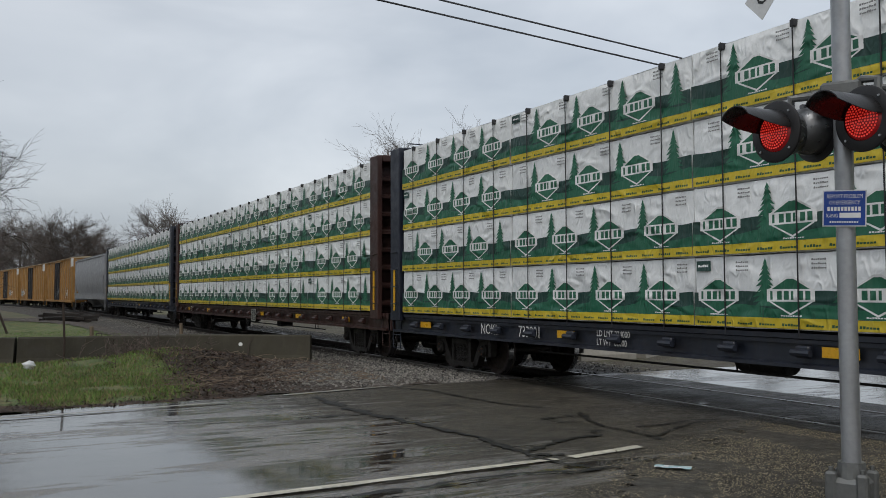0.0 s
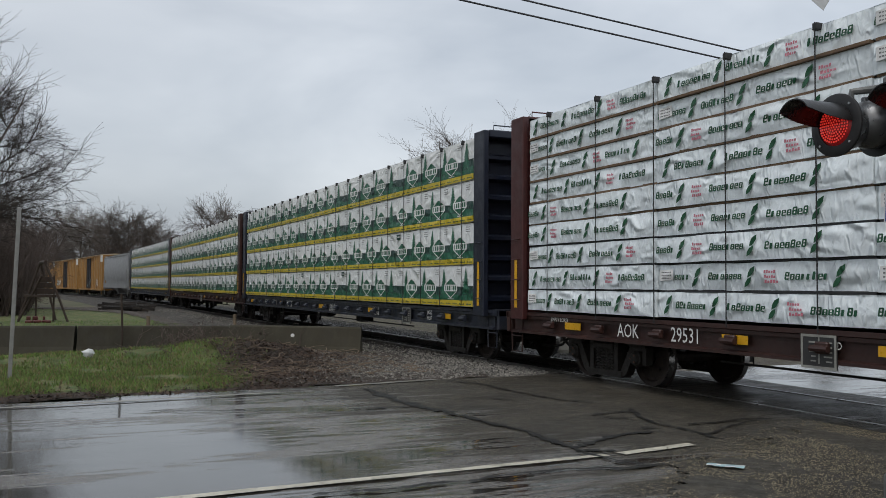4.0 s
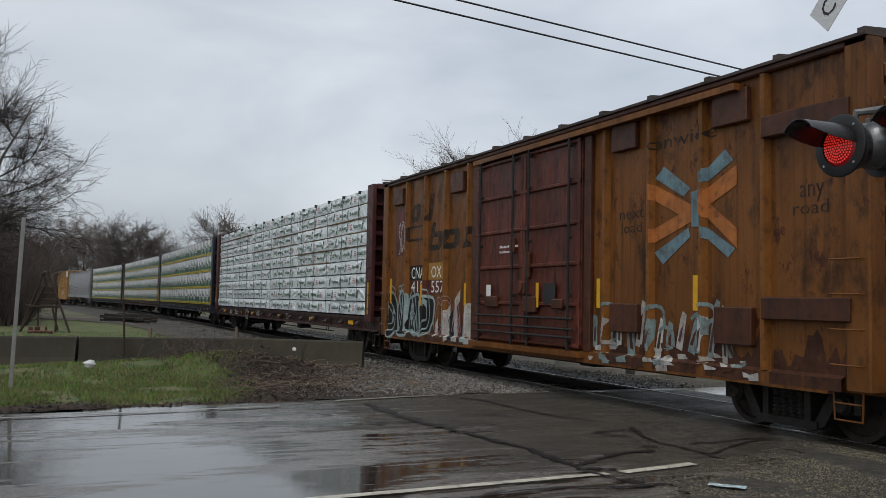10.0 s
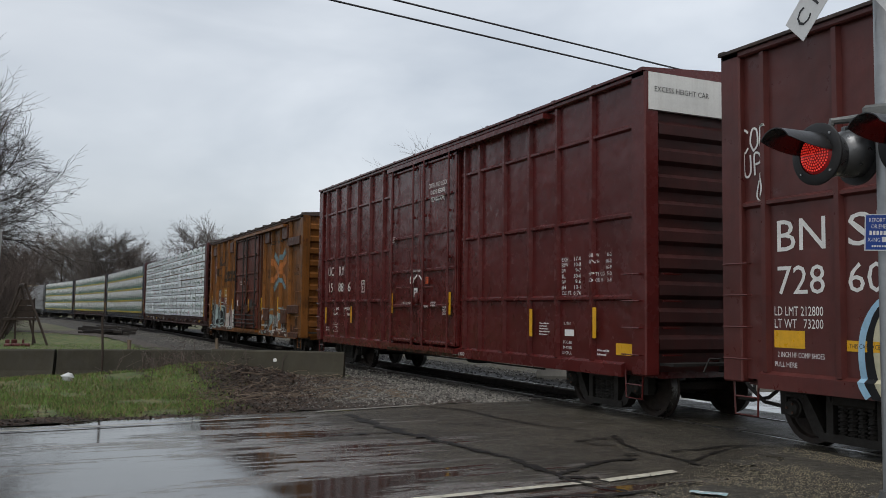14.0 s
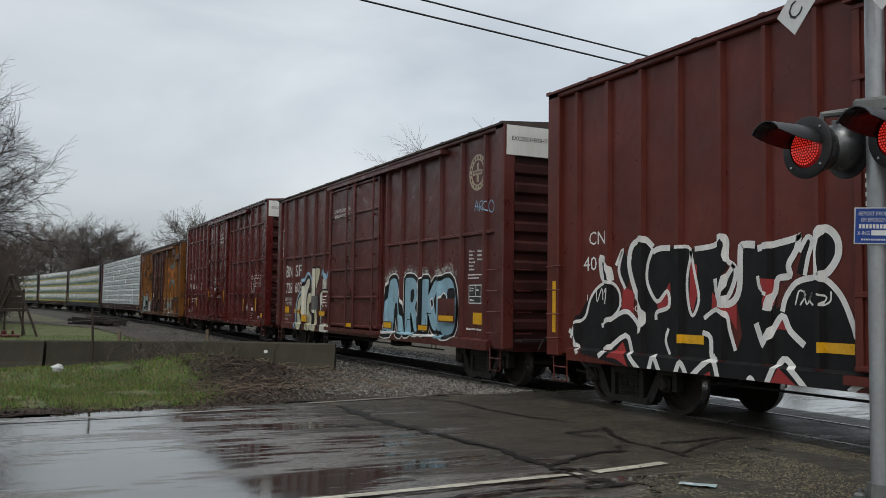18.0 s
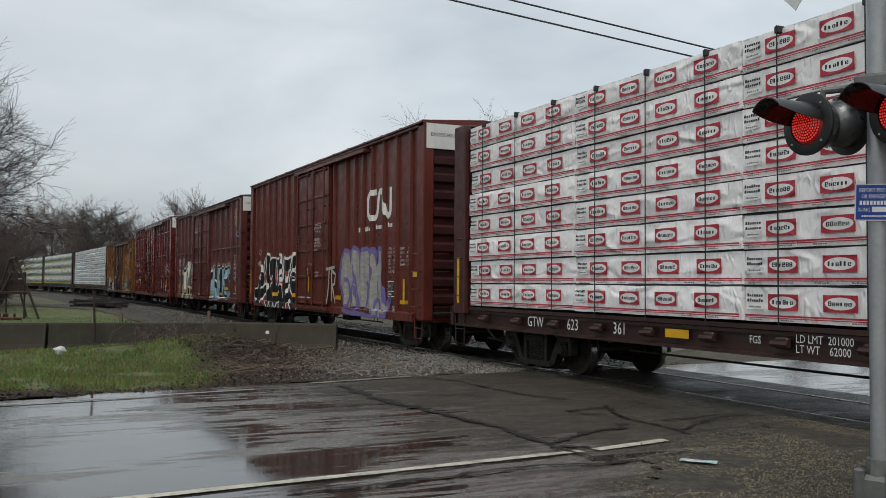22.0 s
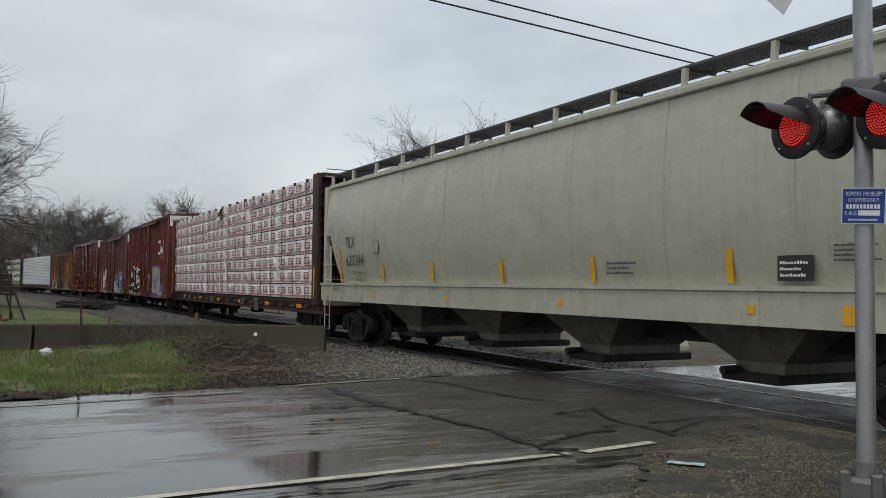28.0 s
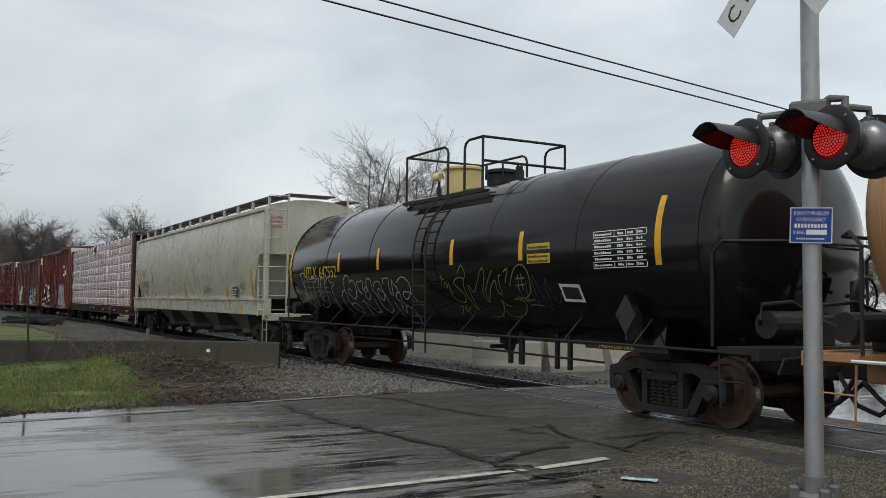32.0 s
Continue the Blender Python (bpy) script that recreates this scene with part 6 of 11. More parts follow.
def tank_car(name, label, u, L, R, zc, paint, far=False):
    car = car_root(name, label, "tank car", u)
    half = L / 2
    g = Geo()
    prof = [(half, 0.001)] + [(half - 0.62 * (1 - math.cos(a)), R * math.sin(a)) for a in [math.pi / 2 * i / 8 for i in range(1, 9)]]
    body = prof + [(-t, r) for t, r in prof[::-1]]
    g.lathe([(-t, r) for t, r in body], 48, 0, "y", (0, 0, zc))
    part("tank", g, [paint], car, "", None, 50)
    for y in [half - 0.62 - i * (L - 1.24) / 6 for i in range(7)]:
        g = Geo()
        g.lathe([(y - 0.012, R), (y - 0.012, R + 0.007), (y + 0.012, R + 0.007), (y + 0.012, R)], 48, 0, "y", (0, 0, zc))
        part("weld_band", g, [paint], car, "", None, 50)
    for s in (-1, 1):
        yb = s * (half - 1.65)
        g = Geo()
        arc = [(R * 1.01 * math.sin(a), zc - R * 1.01 * math.cos(a)) for a in [(-0.85 + 1.7 * i / 10) for i in range(11)]]
        g.prism([(-1.25, 0.95)] + arc + [(1.25, 0.95)], "y", yb - 0.12, yb + 0.12)
        g.box(-1.3, 1.3, yb - 0.3, yb + 0.3, 0.86, 0.97)
        part("bolster_saddle", g, [paint], car)
        g = Geo()
        g.box(-0.4, 0.4, min(s * (half + 0.35), yb - s * 1.2), max(s * (half + 0.35), yb - s * 1.2), 0.72, 1.08, 0, 0.02)
        g.box(-1.5, 1.5, min(s * (half - 0.35), s * (half + 0.3)), max(s * (half - 0.35), s * (half + 0.3)), 1.02, 1.10)
        g.box(-1.55, 1.55, min(s * (half + 0.22), s * (half + 0.34)), max(s * (half + 0.22), s * (half + 0.34)), 0.95, 1.12, 0, 0.01)
        part("end_platform", g, [paint if paint == "tank_tan" else "under"], car)
        g = Geo()
        g.tube([(-1.52, s * (half - 0.4), 1.1), (-1.52, s * (half - 0.4), 2.25), (-1.50, s * (half - 0.25), 2.4), (-1.0, s * (half + 0.2), 2.4), (1.0, s * (half + 0.2), 2.4), (1.5, s * (half - 0.25), 2.4), (1.52, s * (half - 0.4), 2.25), (1.52, s * (half - 0.4), 1.1)], 0.022, 6)
        part("handrail", g, ["under"], car)
        part("step", step_geo(-1.5, s * (half - 0.1), 0.36, 1.0), [paint if paint == "tank_tan" else "under"], car)
        y = s * (half + 0.1)
        g = Geo()
        g.cyl((-1.2, y - 0.05, 1.38), (-0.55, y - 0.05, 1.38), 0.17, 14)
        g.box(-0.5, -0.1, y - 0.2, y + 0.12, 1.1, 1.5, 0, 0.03)
        g.tube([(-1.25, y, 1.38), (-1.35, y + s * 0.1, 1.45), (-1.35, y + s * 0.12, 1.62), (-0.8, y + s * 0.1, 1.66), (-0.3, y, 1.5)], 0.025, 6)
        part("brake_cylinder", g, ["under"], car)
        g = Geo()
        g.lathe([(0, 0.24), (0.03, 0.27), (0.03, 0.23), (0.0, 0.22)], 18, 0, "y", (0.5, s * (half + 0.3), 1.75))
        g.cyl((0.5, s * (half + 0.3), 1.75), (0.5, s * half, 1.75), 0.03, 6)
        g.box(0.42, 0.58, min(s * (half + 0.1), s * (half + 0.2)), max(s * (half + 0.1), s * (half + 0.2)), 1.1, 1.95, 0, 0.02)
        part("hand_brake", g, ["under"], car)
        g = Geo()
        g.tube([(-0.35, s * (half + 0.5), 0.8), (-0.36, s * (half + 0.75), 0.45), (-0.3, s * (half + 1.0), 0.35), (-0.2, s * (half + 1.15), 0.5)], 0.03, 6)
        part("air_hose", g, ["under"], car)
    g = Geo()
    g.tube([(-1.56, -half + 0.3, 1.04), (-1.56, half - 0.3, 1.04)], 0.02, 6)
    part("side_handrail", g, ["stencil" if paint == "tank_tan" else "under"], car)
    for i in range(9):
        y = -half + 1.8 + i * (L - 3.6) / 8
        g = Geo()
        g.tube([(-1.56, y, 1.04), (-1.2, y, 1.4)], 0.012, 5)
        part("handrail_bracket", g, ["under"], car)
    # top platform, ladder, fittings
    zt = zc + R
    zp = zc + math.sqrt(R * R - 0.97 ** 2) + 0.07
    for sx in (-1, 1):
        g = Geo()
        x0, x1 = min(sx * 0.52, sx * 1.0), max(sx * 0.52, sx * 1.0)
        for i in range(8):
            xa = x0 + (x1 - x0) * i / 7
            g.box(xa - 0.012, xa + 0.012, -1.4, 1.8, zp, zp + 0.035)
        for i in range(27):
            g.box(x0, x1, -1.4 + i * 0.123, -1.375 + i * 0.123, zp + 0.002, zp + 0.03)
        part("top_platform", g, ["under"], car, "black grating walkway")
        g = Geo()
        g.box(min(sx * 1.0, sx * 1.03), max(sx * 1.0, sx * 1.03), -1.42, 1.82, zp - 0.03, zp + 0.045)
        part("kick_plate", g, ["under"], car)
        # the sloping serrated tread below the edge
        g = Geo()
        for i in range(34):
            y = 1.1 - i * 0.088
            g.prism([(sx * 1.06, zp - 0.085), (sx * 1.06, zp - 0.06), (sx * 1.20, zp - 0.17), (sx * 1.20, zp - 0.195)], "y", y - 0.035, y)
        for xa, za in ((1.05, -0.09), (1.20, -0.20)):
            g.tube([(sx * xa, 1.15, zp + za), (sx * xa, -1.95, zp + za)], 0.014, 5)
        part("sloping_tread", g, ["under"], car, "black serrated tread grating")
    rail_z = zp + 1.04

    def hoop(x, y0, y1, top, both=False):
        bend = 0.16 if y1 < y0 else -0.16
        start = [(x, y0, zp - 0.05), (x, y0, top)] if not both else [(x, y0, zp - 0.05), (x, y0, top - 0.14), (x, y0 - bend * 0.3, top - 0.05), (x, y0 - bend, top)]
        g = Geo()
        g.tube(start, 0.026, 6)
        part("rail_post", g, ["under"], car)
        g = Geo()
        g.tube([start[-1], (x, y1 + bend, top), (x, y1 + bend * 0.3, top - 0.05), (x, y1, top - 0.14), (x, y1, zp - 0.05)], 0.026, 6)
        part("safety_rail", g, ["under"], car)
    for x in (-0.97, 0.97):
        hoop(x, 1.77, -0.05, rail_z)
        hoop(x, -1.37, -0.70, rail_z)
    for y in (1.77, -1.37):
        for zz in (0.0, -0.46) if y < 0 else (0.0,):
            g = Geo()
            g.tube([(-0.97, y, rail_z + zz), (0.97, y, rail_z + zz)], 0.026, 6)
            part("safety_rail", g, ["under"], car)
    g = Geo()
    g.lathe([(zt - 0.2, 0.41), (zt + 0.44, 0.41), (zt + 0.47, 0.45), (zt + 0.51, 0.45), (zt + 0.54, 0.40), (zt + 0.54, 0.0)], 24, 0, "z", (0, 0.96, 0))
    g.cyl((-0.40, 1.30, zt + 0.34), (-0.46, 1.40, zt + 0.34), 0.09, 10)
    part("valve_housing", g, ["dome_yellow"], car, "cream yellow valve housing", None, 40)
    g = Geo()
    g.lathe([(zt - 0.1, 0.30), (zt + 0.20, 0.30), (zt + 0.22, 0.34), (zt + 0.27, 0.34), (zt + 0.30, 0.28), (zt + 0.31, 0.0)], 20, 0, "z", (0, -0.55, 0))
    manway = part("manway_cover", g, ["under"], car, "black bolted manway")
    for k in range(6):
        a = 1.047 * k
        g = Geo()
        g.cyl((0.36 * math.cos(a), -0.55 + 0.36 * math.sin(a), zt + 0.12), (0.36 * math.cos(a), -0.55 + 0.36 * math.sin(a), zt + 0.40), 0.022, 6)
        part("eye_bolt", g, ["under"], manway)
    for x, y, hh, rr in ((0.0, 2.05, 0.36, 0.035), (0.0, -1.15, 0.30, 0.05), (-0.3, -1.65, 0.22, 0.05)):
        g = Geo()
        g.cyl((x, y, zt - 0.05), (x, y, zt + hh * 0.6), rr * 1.5, 8)
        g.cyl((x, y, zt + hh * 0.6), (x, y, zt + hh), rr, 8)
        part("valve", g, ["under"], car)
    for y in (0.17, -0.34):
        g = Geo()
        g.tube([(-(R + 0.10) * math.sin(a), y - 0.05 * (a - 0.75), zc + (R + 0.10) * math.cos(a)) for a in [0.72 + 0.86 * i / 12 for i in range(13)]] + [(-R - 0.10, y - 0.06, zc - 0.4), (-R - 0.08, y - 0.06, 0.62)], 0.02, 5)
        part("ladder_rail", g, ["under"], car)
    for i in range(9):
        a = 0.86 + i * 0.165
        g = Geo()
        p = (-(R + 0.10) * math.sin(min(a, 1.571)), zc + (R + 0.10) * math.cos(a) - max(0.0, a - 1.571) * 0.3)
        g.tube([(p[0], 0.17, p[1]), (p[0], -0.38, p[1])], 0.015, 5)
        part("rung", g, ["under"], car)
    for i in range(4):
        g = Geo()
        g.tube([(-R - 0.10, 0.11, 1.9 - i * 0.36), (-R - 0.10, -0.40, 1.9 - i * 0.36)], 0.015, 5)
        part("rung", g, ["under"], car)
    g = Geo()
    g.lathe([(zc - R - 0.22, 0.001), (zc - R - 0.22, 0.10), (zc - R - 0.10, 0.13), (zc - R - 0.08, 0.2), (zc - R + 0.05, 0.2)], 14, 0, "z", (0, -0.9, 0))
    g.cyl((-0.1, -0.9, zc - R - 0.14), (-0.45, -0.9, zc - R - 0.14), 0.04, 8)
    part("bottom_outlet", g, ["under"], car, "black bottom outlet valve", None, 40)
    for y, w in ((-2.0, 0.09), (-2.35, 0.12), (-3.4, 0.08), (-3.75, 0.08)):
        g = Geo()
        g.box(-0.75, -0.68, y - w / 2, y + w / 2, 0.5, zc - R * 0.86, 0, 0.01)
        part("skid_bracket", g, ["under"], car)
    g = Geo()
    g.tube([(-0.9, half - 3.2, 0.72), (-0.9, 0.0, 0.74), (-0.9, -half + 3.2, 0.70)], 0.02, 5)
    part("brake_rod", g, ["under"], car)
    truck(car, half - 1.6, not far, far)
    truck(car, -half + 1.7, not far, far)
    couplers(car, half + 0.45)
    return car


def wrapped(car, g, mats, R, zc, lift=0.004, label="", name="paint_mark", shift=0.65):
    """Lay flat side shapes round a tank: z becomes height on the curved shell."""
    out = []
    for x, y, z in g.v:
        s = max(-1.3, min(1.3, (z - zc) / R))
        r = R + lift + (-1.55 - x)
        out.append((-r * math.cos(s), y - shift, zc + r * math.sin(s)))
    g.v = out
    return part(name, g, mats, car, label)


tk = tank_car("tank_car", "glossy black tank car with yellow stripes and graffiti outlines", -152.62, 16.05, 1.55, 2.44, "tank_black")
tn = tank_car("tank_car", "tan tank car with a yellow stripe", -170.4, 17.0, 1.52, 2.6, "tank_tan", True)


# ---- paint on the cars: stencils, stripes, graffiti ----
def block(car, a0, a1, z0, z1, key, x=-1.548, name="painted_panel", label="", frame_key=None):
    g = Geo()
    if frame_key:
        g.flat([(a0 - 0.02, z0 - 0.02), (a1 + 0.02, z0 - 0.02), (a1 + 0.02, z1 + 0.02), (a0 - 0.02, z1 + 0.02)], x, 1)
    g.flat([(a0, z0), (a1, z0), (a1, z1), (a0, z1)], x - 0.002, 0)
    return part(name, g, [key, frame_key or key], car, label)


def stripes(car, rows, x=-1.546):
    for a, z0, z1 in rows:
        reflector(car, a, z0, z1, x, 0.1)


def fine_rows(car, a0, a1, z0, z1, n, key="stencil", x=-1.548, seed=3):
    h = (z1 - z0) / n
    bars(car, [(a0, z1 - (i + 0.85) * h, (a1 - a0) * (0.7 + 0.3 * ((i * 7 + seed) % 5) / 4), h * 0.5, max(4, int((a1 - a0) / h * 1.7))) for i in range(n)], key, x, seed)


def smooth_path(pts, k=5):
    out = []
    n = len(pts)
    for i in range(n - 1):
        p0, p1, p2, p3 = pts[max(i - 1, 0)], pts[i], pts[i + 1], pts[min(i + 2, n - 1)]
        for j in range(k):
            t = j / k
            out.append(tuple(0.5 * (2 * p1[c] + (p2[c] - p0[c]) * t + (2 * p0[c] - 5 * p1[c] + 4 * p2[c] - p3[c]) * t * t + (3 * p1[c] - p0[c] - 3 * p2[c] + p3[c]) * t ** 3) for c in (0, 1)))
    return out + [pts[-1]]


def scrawl(car, a0, a1, z0, z1, n, key, w, seed, x=-1.556, tall=0.5):
    """A quick looping spray line."""
    rnd = random.Random(seed)
    pts = []
    for i in range(n):
        t = i / (n - 1)
        up = i % 2
        pts.append((a0 + (a1 - a0) * t + (rnd.uniform(-0.5, 0.9) * (a1 - a0) / n), (z0 if up else z1) + (1 if up else -1) * rnd.uniform(0, tall) * (z1 - z0)))
    g = Geo()
    g.ribbon(smooth_path(pts), w, x, 0)
    return g


def throwup(car, a0, a1, z0, z1, n, fill, line, lw, seed, x=-1.556, halo=None):
    """A row of fat bubble letters: filled rounded shapes with an outline and inner strokes."""
    rnd = random.Random(seed)
    g = Geo()
    step = (a1 - a0) / n
    for i in range(n):
        c, zc = a0 + (i + 0.5) * step + rnd.uniform(-0.08, 0.08) * step, (z0 + z1) / 2 + rnd.uniform(-0.05, 0.05) * (z1 - z0)
        rx, rz = step * rnd.uniform(0.52, 0.62), (z1 - z0) / 2 * rnd.uniform(0.86, 1.02)
        pts, lean = [], rnd.uniform(-0.25, 0.25)
        ph = rnd.uniform(0, 6)
        for k in range(28):
            a = 2 * math.pi * k / 28
            r = 1 + 0.13 * math.sin(2 * a + ph) + 0.1 * math.sin(3 * a + ph * 2) + 0.05 * math.sin(5 * a + ph)
            ca, sa = math.cos(a), math.sin(a)
            ca, sa = math.copysign(abs(ca) ** 0.6, ca), math.copysign(abs(sa) ** 0.6, sa)
            pts.append((c + rx * r * ca + lean * rz * sa * 0.4, zc + rz * r * sa))
        xx = x - 0.0015 * i
        if halo is not None:
            g.ribbon(pts, lw * 2.4, xx + 0.0006, halo, True)
        o = len(g.v)
        g.v += [(xx, -p[0], p[1]) for p in pts] + [(xx, -c, zc)]
        for k in range(28):
            g.f.append((o + 28, o + k, o + (k + 1) % 28))
            g.m.append(0)
        g.ribbon(pts, lw, xx - 0.0008, 1, True)
        for q in range(2):
            s0 = (c + rnd.uniform(-0.4, 0.4) * rx, zc + rnd.uniform(-0.6, 0.1) * rz)
            s1 = (s0[0] + rnd.uniform(-0.3, 0.3) * rx, s0[1] + rnd.uniform(0.4, 0.8) * rz)
            s2 = (s1[0] + rnd.uniform(0.1, 0.4) * rx, s1[1] - rnd.uniform(0.0, 0.4) * rz)
            g.ribbon(smooth_path([s0, s1, s2]), lw * 0.8, xx - 0.0009, 1)
    return g


def closed_path(pts, k=3):
    """A rounded closed outline through the corners."""
    n = len(pts)
    out = []
    for i in range(n):
        p0, p1, p2, p3 = pts[i - 1], pts[i], pts[(i + 1) % n], pts[(i + 2) % n]
        for j in range(k):
            t = j / k
            out.append(tuple(p1[c] + 0.25 * (p2[c] - p0[c]) * t * (1 - t) ** 2 + (p2[c] - p1[c]) * t * t * (3 - 2 * t) - 0.25 * (p3[c] - p1[c]) * t * t * (1 - t) for c in (0, 1)))
    return out


def painted_line(g, pts, w, x, m):
    g.ribbon(smooth_path(pts, 4), w, x, m)


def letters_piece(strokes, a0, a1, z0, z1, w, x, m):
    g = Geo()
    for k, s in enumerate(strokes):
        pts = [(a0 + (a1 - a0) * p, z0 + (z1 - z0) * q) for p, q in s]
        fine = []
        for (p, q), (r, t) in zip(pts, pts[1:]):
            fine += [(p + (r - p) * i / 3, q + (t - q) * i / 3) for i in range(3)]
        g.ribbon(fine + [pts[-1]], w, x - 0.0004 * k, m)
    return g


GLYPHS = ([(0.1, 0.95), (0.9, 1.0), (0.5, 0.96), (0.45, 0.4), (0.2, 0.0)], [(0.1, 1.0), (0.15, 0.2), (0.5, 0.02), (0.85, 0.25), (0.8, 0.95)], [(0.95, 0.85), (0.5, 1.0), (0.12, 0.6), (0.2, 0.1), (0.6, 0.0), (0.95, 0.2)],
          [(0.1, 0.0), (0.2, 1.0), (0.8, 0.8), (0.3, 0.5), (0.9, 0.05)], [(0.9, 0.9), (0.4, 1.0), (0.2, 0.7), (0.75, 0.42), (0.7, 0.1), (0.1, 0.05)], [(0.05, 0.0), (0.5, 1.0), (0.95, 0.0), (0.7, 0.4), (0.25, 0.4)],
          [(0.2, 0.05), (0.15, 0.95), (0.75, 0.9), (0.8, 0.6), (0.25, 0.5)], [(0.5, 0.0), (0.1, 0.4), (0.3, 0.95), (0.8, 0.9), (0.9, 0.3), (0.5, 0.05)])


def outlines(a0, a1, z0, z1, n, w, seed, x=-1.552, fat=0.3):
    """Hollow graffiti letters: fat crooked strokes drawn by their outline alone."""
    rnd = random.Random(seed)
    g = Geo()
    step = (a1 - a0) / n
    for i in range(n):
        gl = GLYPHS[rnd.randrange(len(GLYPHS))]
        zz0, zz1 = z0 + rnd.uniform(0, 0.12) * (z1 - z0), z1 - rnd.uniform(0, 0.2) * (z1 - z0)
        pts = smooth_path([(a0 + (i + 0.06 + 0.88 * p + rnd.uniform(-0.06, 0.06)) * step, zz0 + q * (zz1 - zz0)) for p, q in gl], 4)
        f = fat * step * 0.5 * rnd.uniform(0.7, 1.2)
        left, right = [], []
        for k, p in enumerate(pts):
            b, c = pts[max(k - 1, 0)], pts[min(k + 1, len(pts) - 1)]
            d = math.hypot(c[0] - b[0], c[1] - b[1]) or 1
            nx, nz = -(c[1] - b[1]) / d * f, (c[0] - b[0]) / d * f
            left.append((p[0] + nx, p[1] + nz))
            right.append((p[0] - nx, p[1] - nz))
        g.ribbon(left + right[::-1], w, x - 0.0008 * i, 0, True)
    return g


# maroon boxcar
writing(uc, [("UC", -7.17, -6.66, 2.6, 2.86), ("RY", -6.2, -5.72, 2.59, 2.85), ("15", -7.11, -6.73, 2.12, 2.38), ("88", -6.23, -5.77, 2.12, 2.38), ("6", -5.42, -5.16, 2.12, 2.38),
             ("RELEASE ROD", 1.51, 2.07, 0.69, 0.76)], "stencil", -1.56)
writing(uc, [("CLOSE AND LOCK", 0.31, 1.28, 4.35, 4.45), ("DOOR BEFORE", 0.42, 1.18, 4.19, 4.29), ("MOVING CAR", 0.45, 1.15, 4.03, 4.13)], "stencil", -1.612)
for i, (p, q) in enumerate((("EXH", "17-0"), ("EXW", "10-8"), ("EW", "9-7"), ("IL", "50-6"), ("IW", "9-6"), ("IH", "13-1"), ("CU. FT.", "6 76"))):
    z = 2.47 - 0.095 * i
    writing(uc, [(p, 5.56, 5.56 + (0.065 if len(p) < 5 else 0.045) * len(p), z, z + 0.065), (q, 6.14 - 0.055 * len(q), 6.14, z, z + 0.065)], "stencil", -1.548)
for i, (p, q) in enumerate((("EXH W", "8-2"), ("EXW H", "16-2"), ("H", "16-9"), ("EMPTY CG", "5-0"), ("FLOOR H", "3-8"))):
    z = 2.5 - 0.1 * i
    writing(uc, [(p, 6.4, 6.4 + 0.05 * len(p), z, z + 0.06), (q, 6.98 - 0.04 * len(q), 6.98, z, z + 0.06)], "stencil", -1.548)
stripes(uc, [(-7.1, 1.19, 1.67), (-4.88, 1.25, 1.7), (4.67, 1.17, 1.66), (6.62, 1.2, 1.69)])
stripes(uc, [(-1.74, 1.54, 2.02), (1.48, 1.53, 2.01)], -1.62)
block(uc, 7.1, 7.59, 0.96, 1.14, "reflector", -1.565)
block(uc, -4.3, -4.08, 2.1, 2.38, "box_maroon", -1.548, "plate_box", "", "stencil")
block(uc, 5.66, 5.94, 1.21, 1.32, "stencil")
block(uc, 0.24, 0.39, 2.21, 2.36, "gr_orangered", -1.622, "warning_label")
fine_rows(uc, 0.27, 0.36, 2.23, 2.34, 3, "ink_black", -1.626)
block(uc, -0.41, -0.20, 1.91, 2.12, "stencil", -1.622, "notice", "white card in a door frame", "under")
block(uc, -0.37, -0.25, 2.03, 2.07, "ink_grey", -1.626, "notice")
writing(uc, [("OPENING W 10-0 H 12-4", -0.55, 0.09, 2.49, 2.54), ("DO NOT LUBE DOORS", -1.16, -0.56, 1.76, 1.81), ("SEAL", 0.13, 0.40, 1.68, 1.73), ("UNLATCH", 1.13, 1.40, 1.66, 1.71), ("TO CLOSE", 1.13, 1.40, 1.59, 1.64), ("DOOR", 1.13, 1.40, 1.52, 1.57)], "stencil", -1.622)
g = Geo()
g.ribbon([(-0.54 + 0.095 * math.cos(k * math.pi / 10), 2.31 + 0.095 * math.sin(k * math.pi / 10)) for k in range(20)], 0.03, -1.622, 0, True)
g.flat([(-0.555, 2.260), (-0.525, 2.260), (-0.525, 2.360), (-0.555, 2.360)], -1.622, 0)
for p, q in (((-0.4, 2.33), (-0.23, 2.42)), ((0.04, 2.31), (-0.14, 2.41))):
    g.ribbon([p, ((p[0] + q[0]) / 2, (p[1] + q[1]) / 2), q], 0.045, -1.623, 0)
part("small_stencil", g, ["stencil"], uc)
g = Geo()
g.cyl((-1.66, 1.41, 2.14), (-1.66, 0.45, 2.14), 0.014, 6)
part("door_pipe", g, ["box_maroon"], uc)
g = Geo()
g.cyl((-1.66, -0.15, 2.13), (-1.66, -0.79, 2.13), 0.014, 6)
part("door_pipe", g, ["box_maroon"], uc)
fine_rows(uc, -1.78, -1.56, 3.25, 3.42, 3, x=-1.622)
writing(uc, [("PLATE", -4.28, -4.10, 2.28, 2.34), ("F", -4.23, -4.15, 2.13, 2.25)], "stencil", -1.554)
writing(uc, [("EOC-88", 5.61, 5.87, 1.08, 1.13), ("M-921B", 5.61, 5.87, 0.99, 1.04), ("25 CPLR.", 5.58, 5.88, 0.9, 0.95), ("BLT-05-17", 5.63, 5.85, 1.4, 1.44)], "stencil", -1.548)
fine_rows(uc, 4.85, 5.19, 1.2, 1.44, 5)
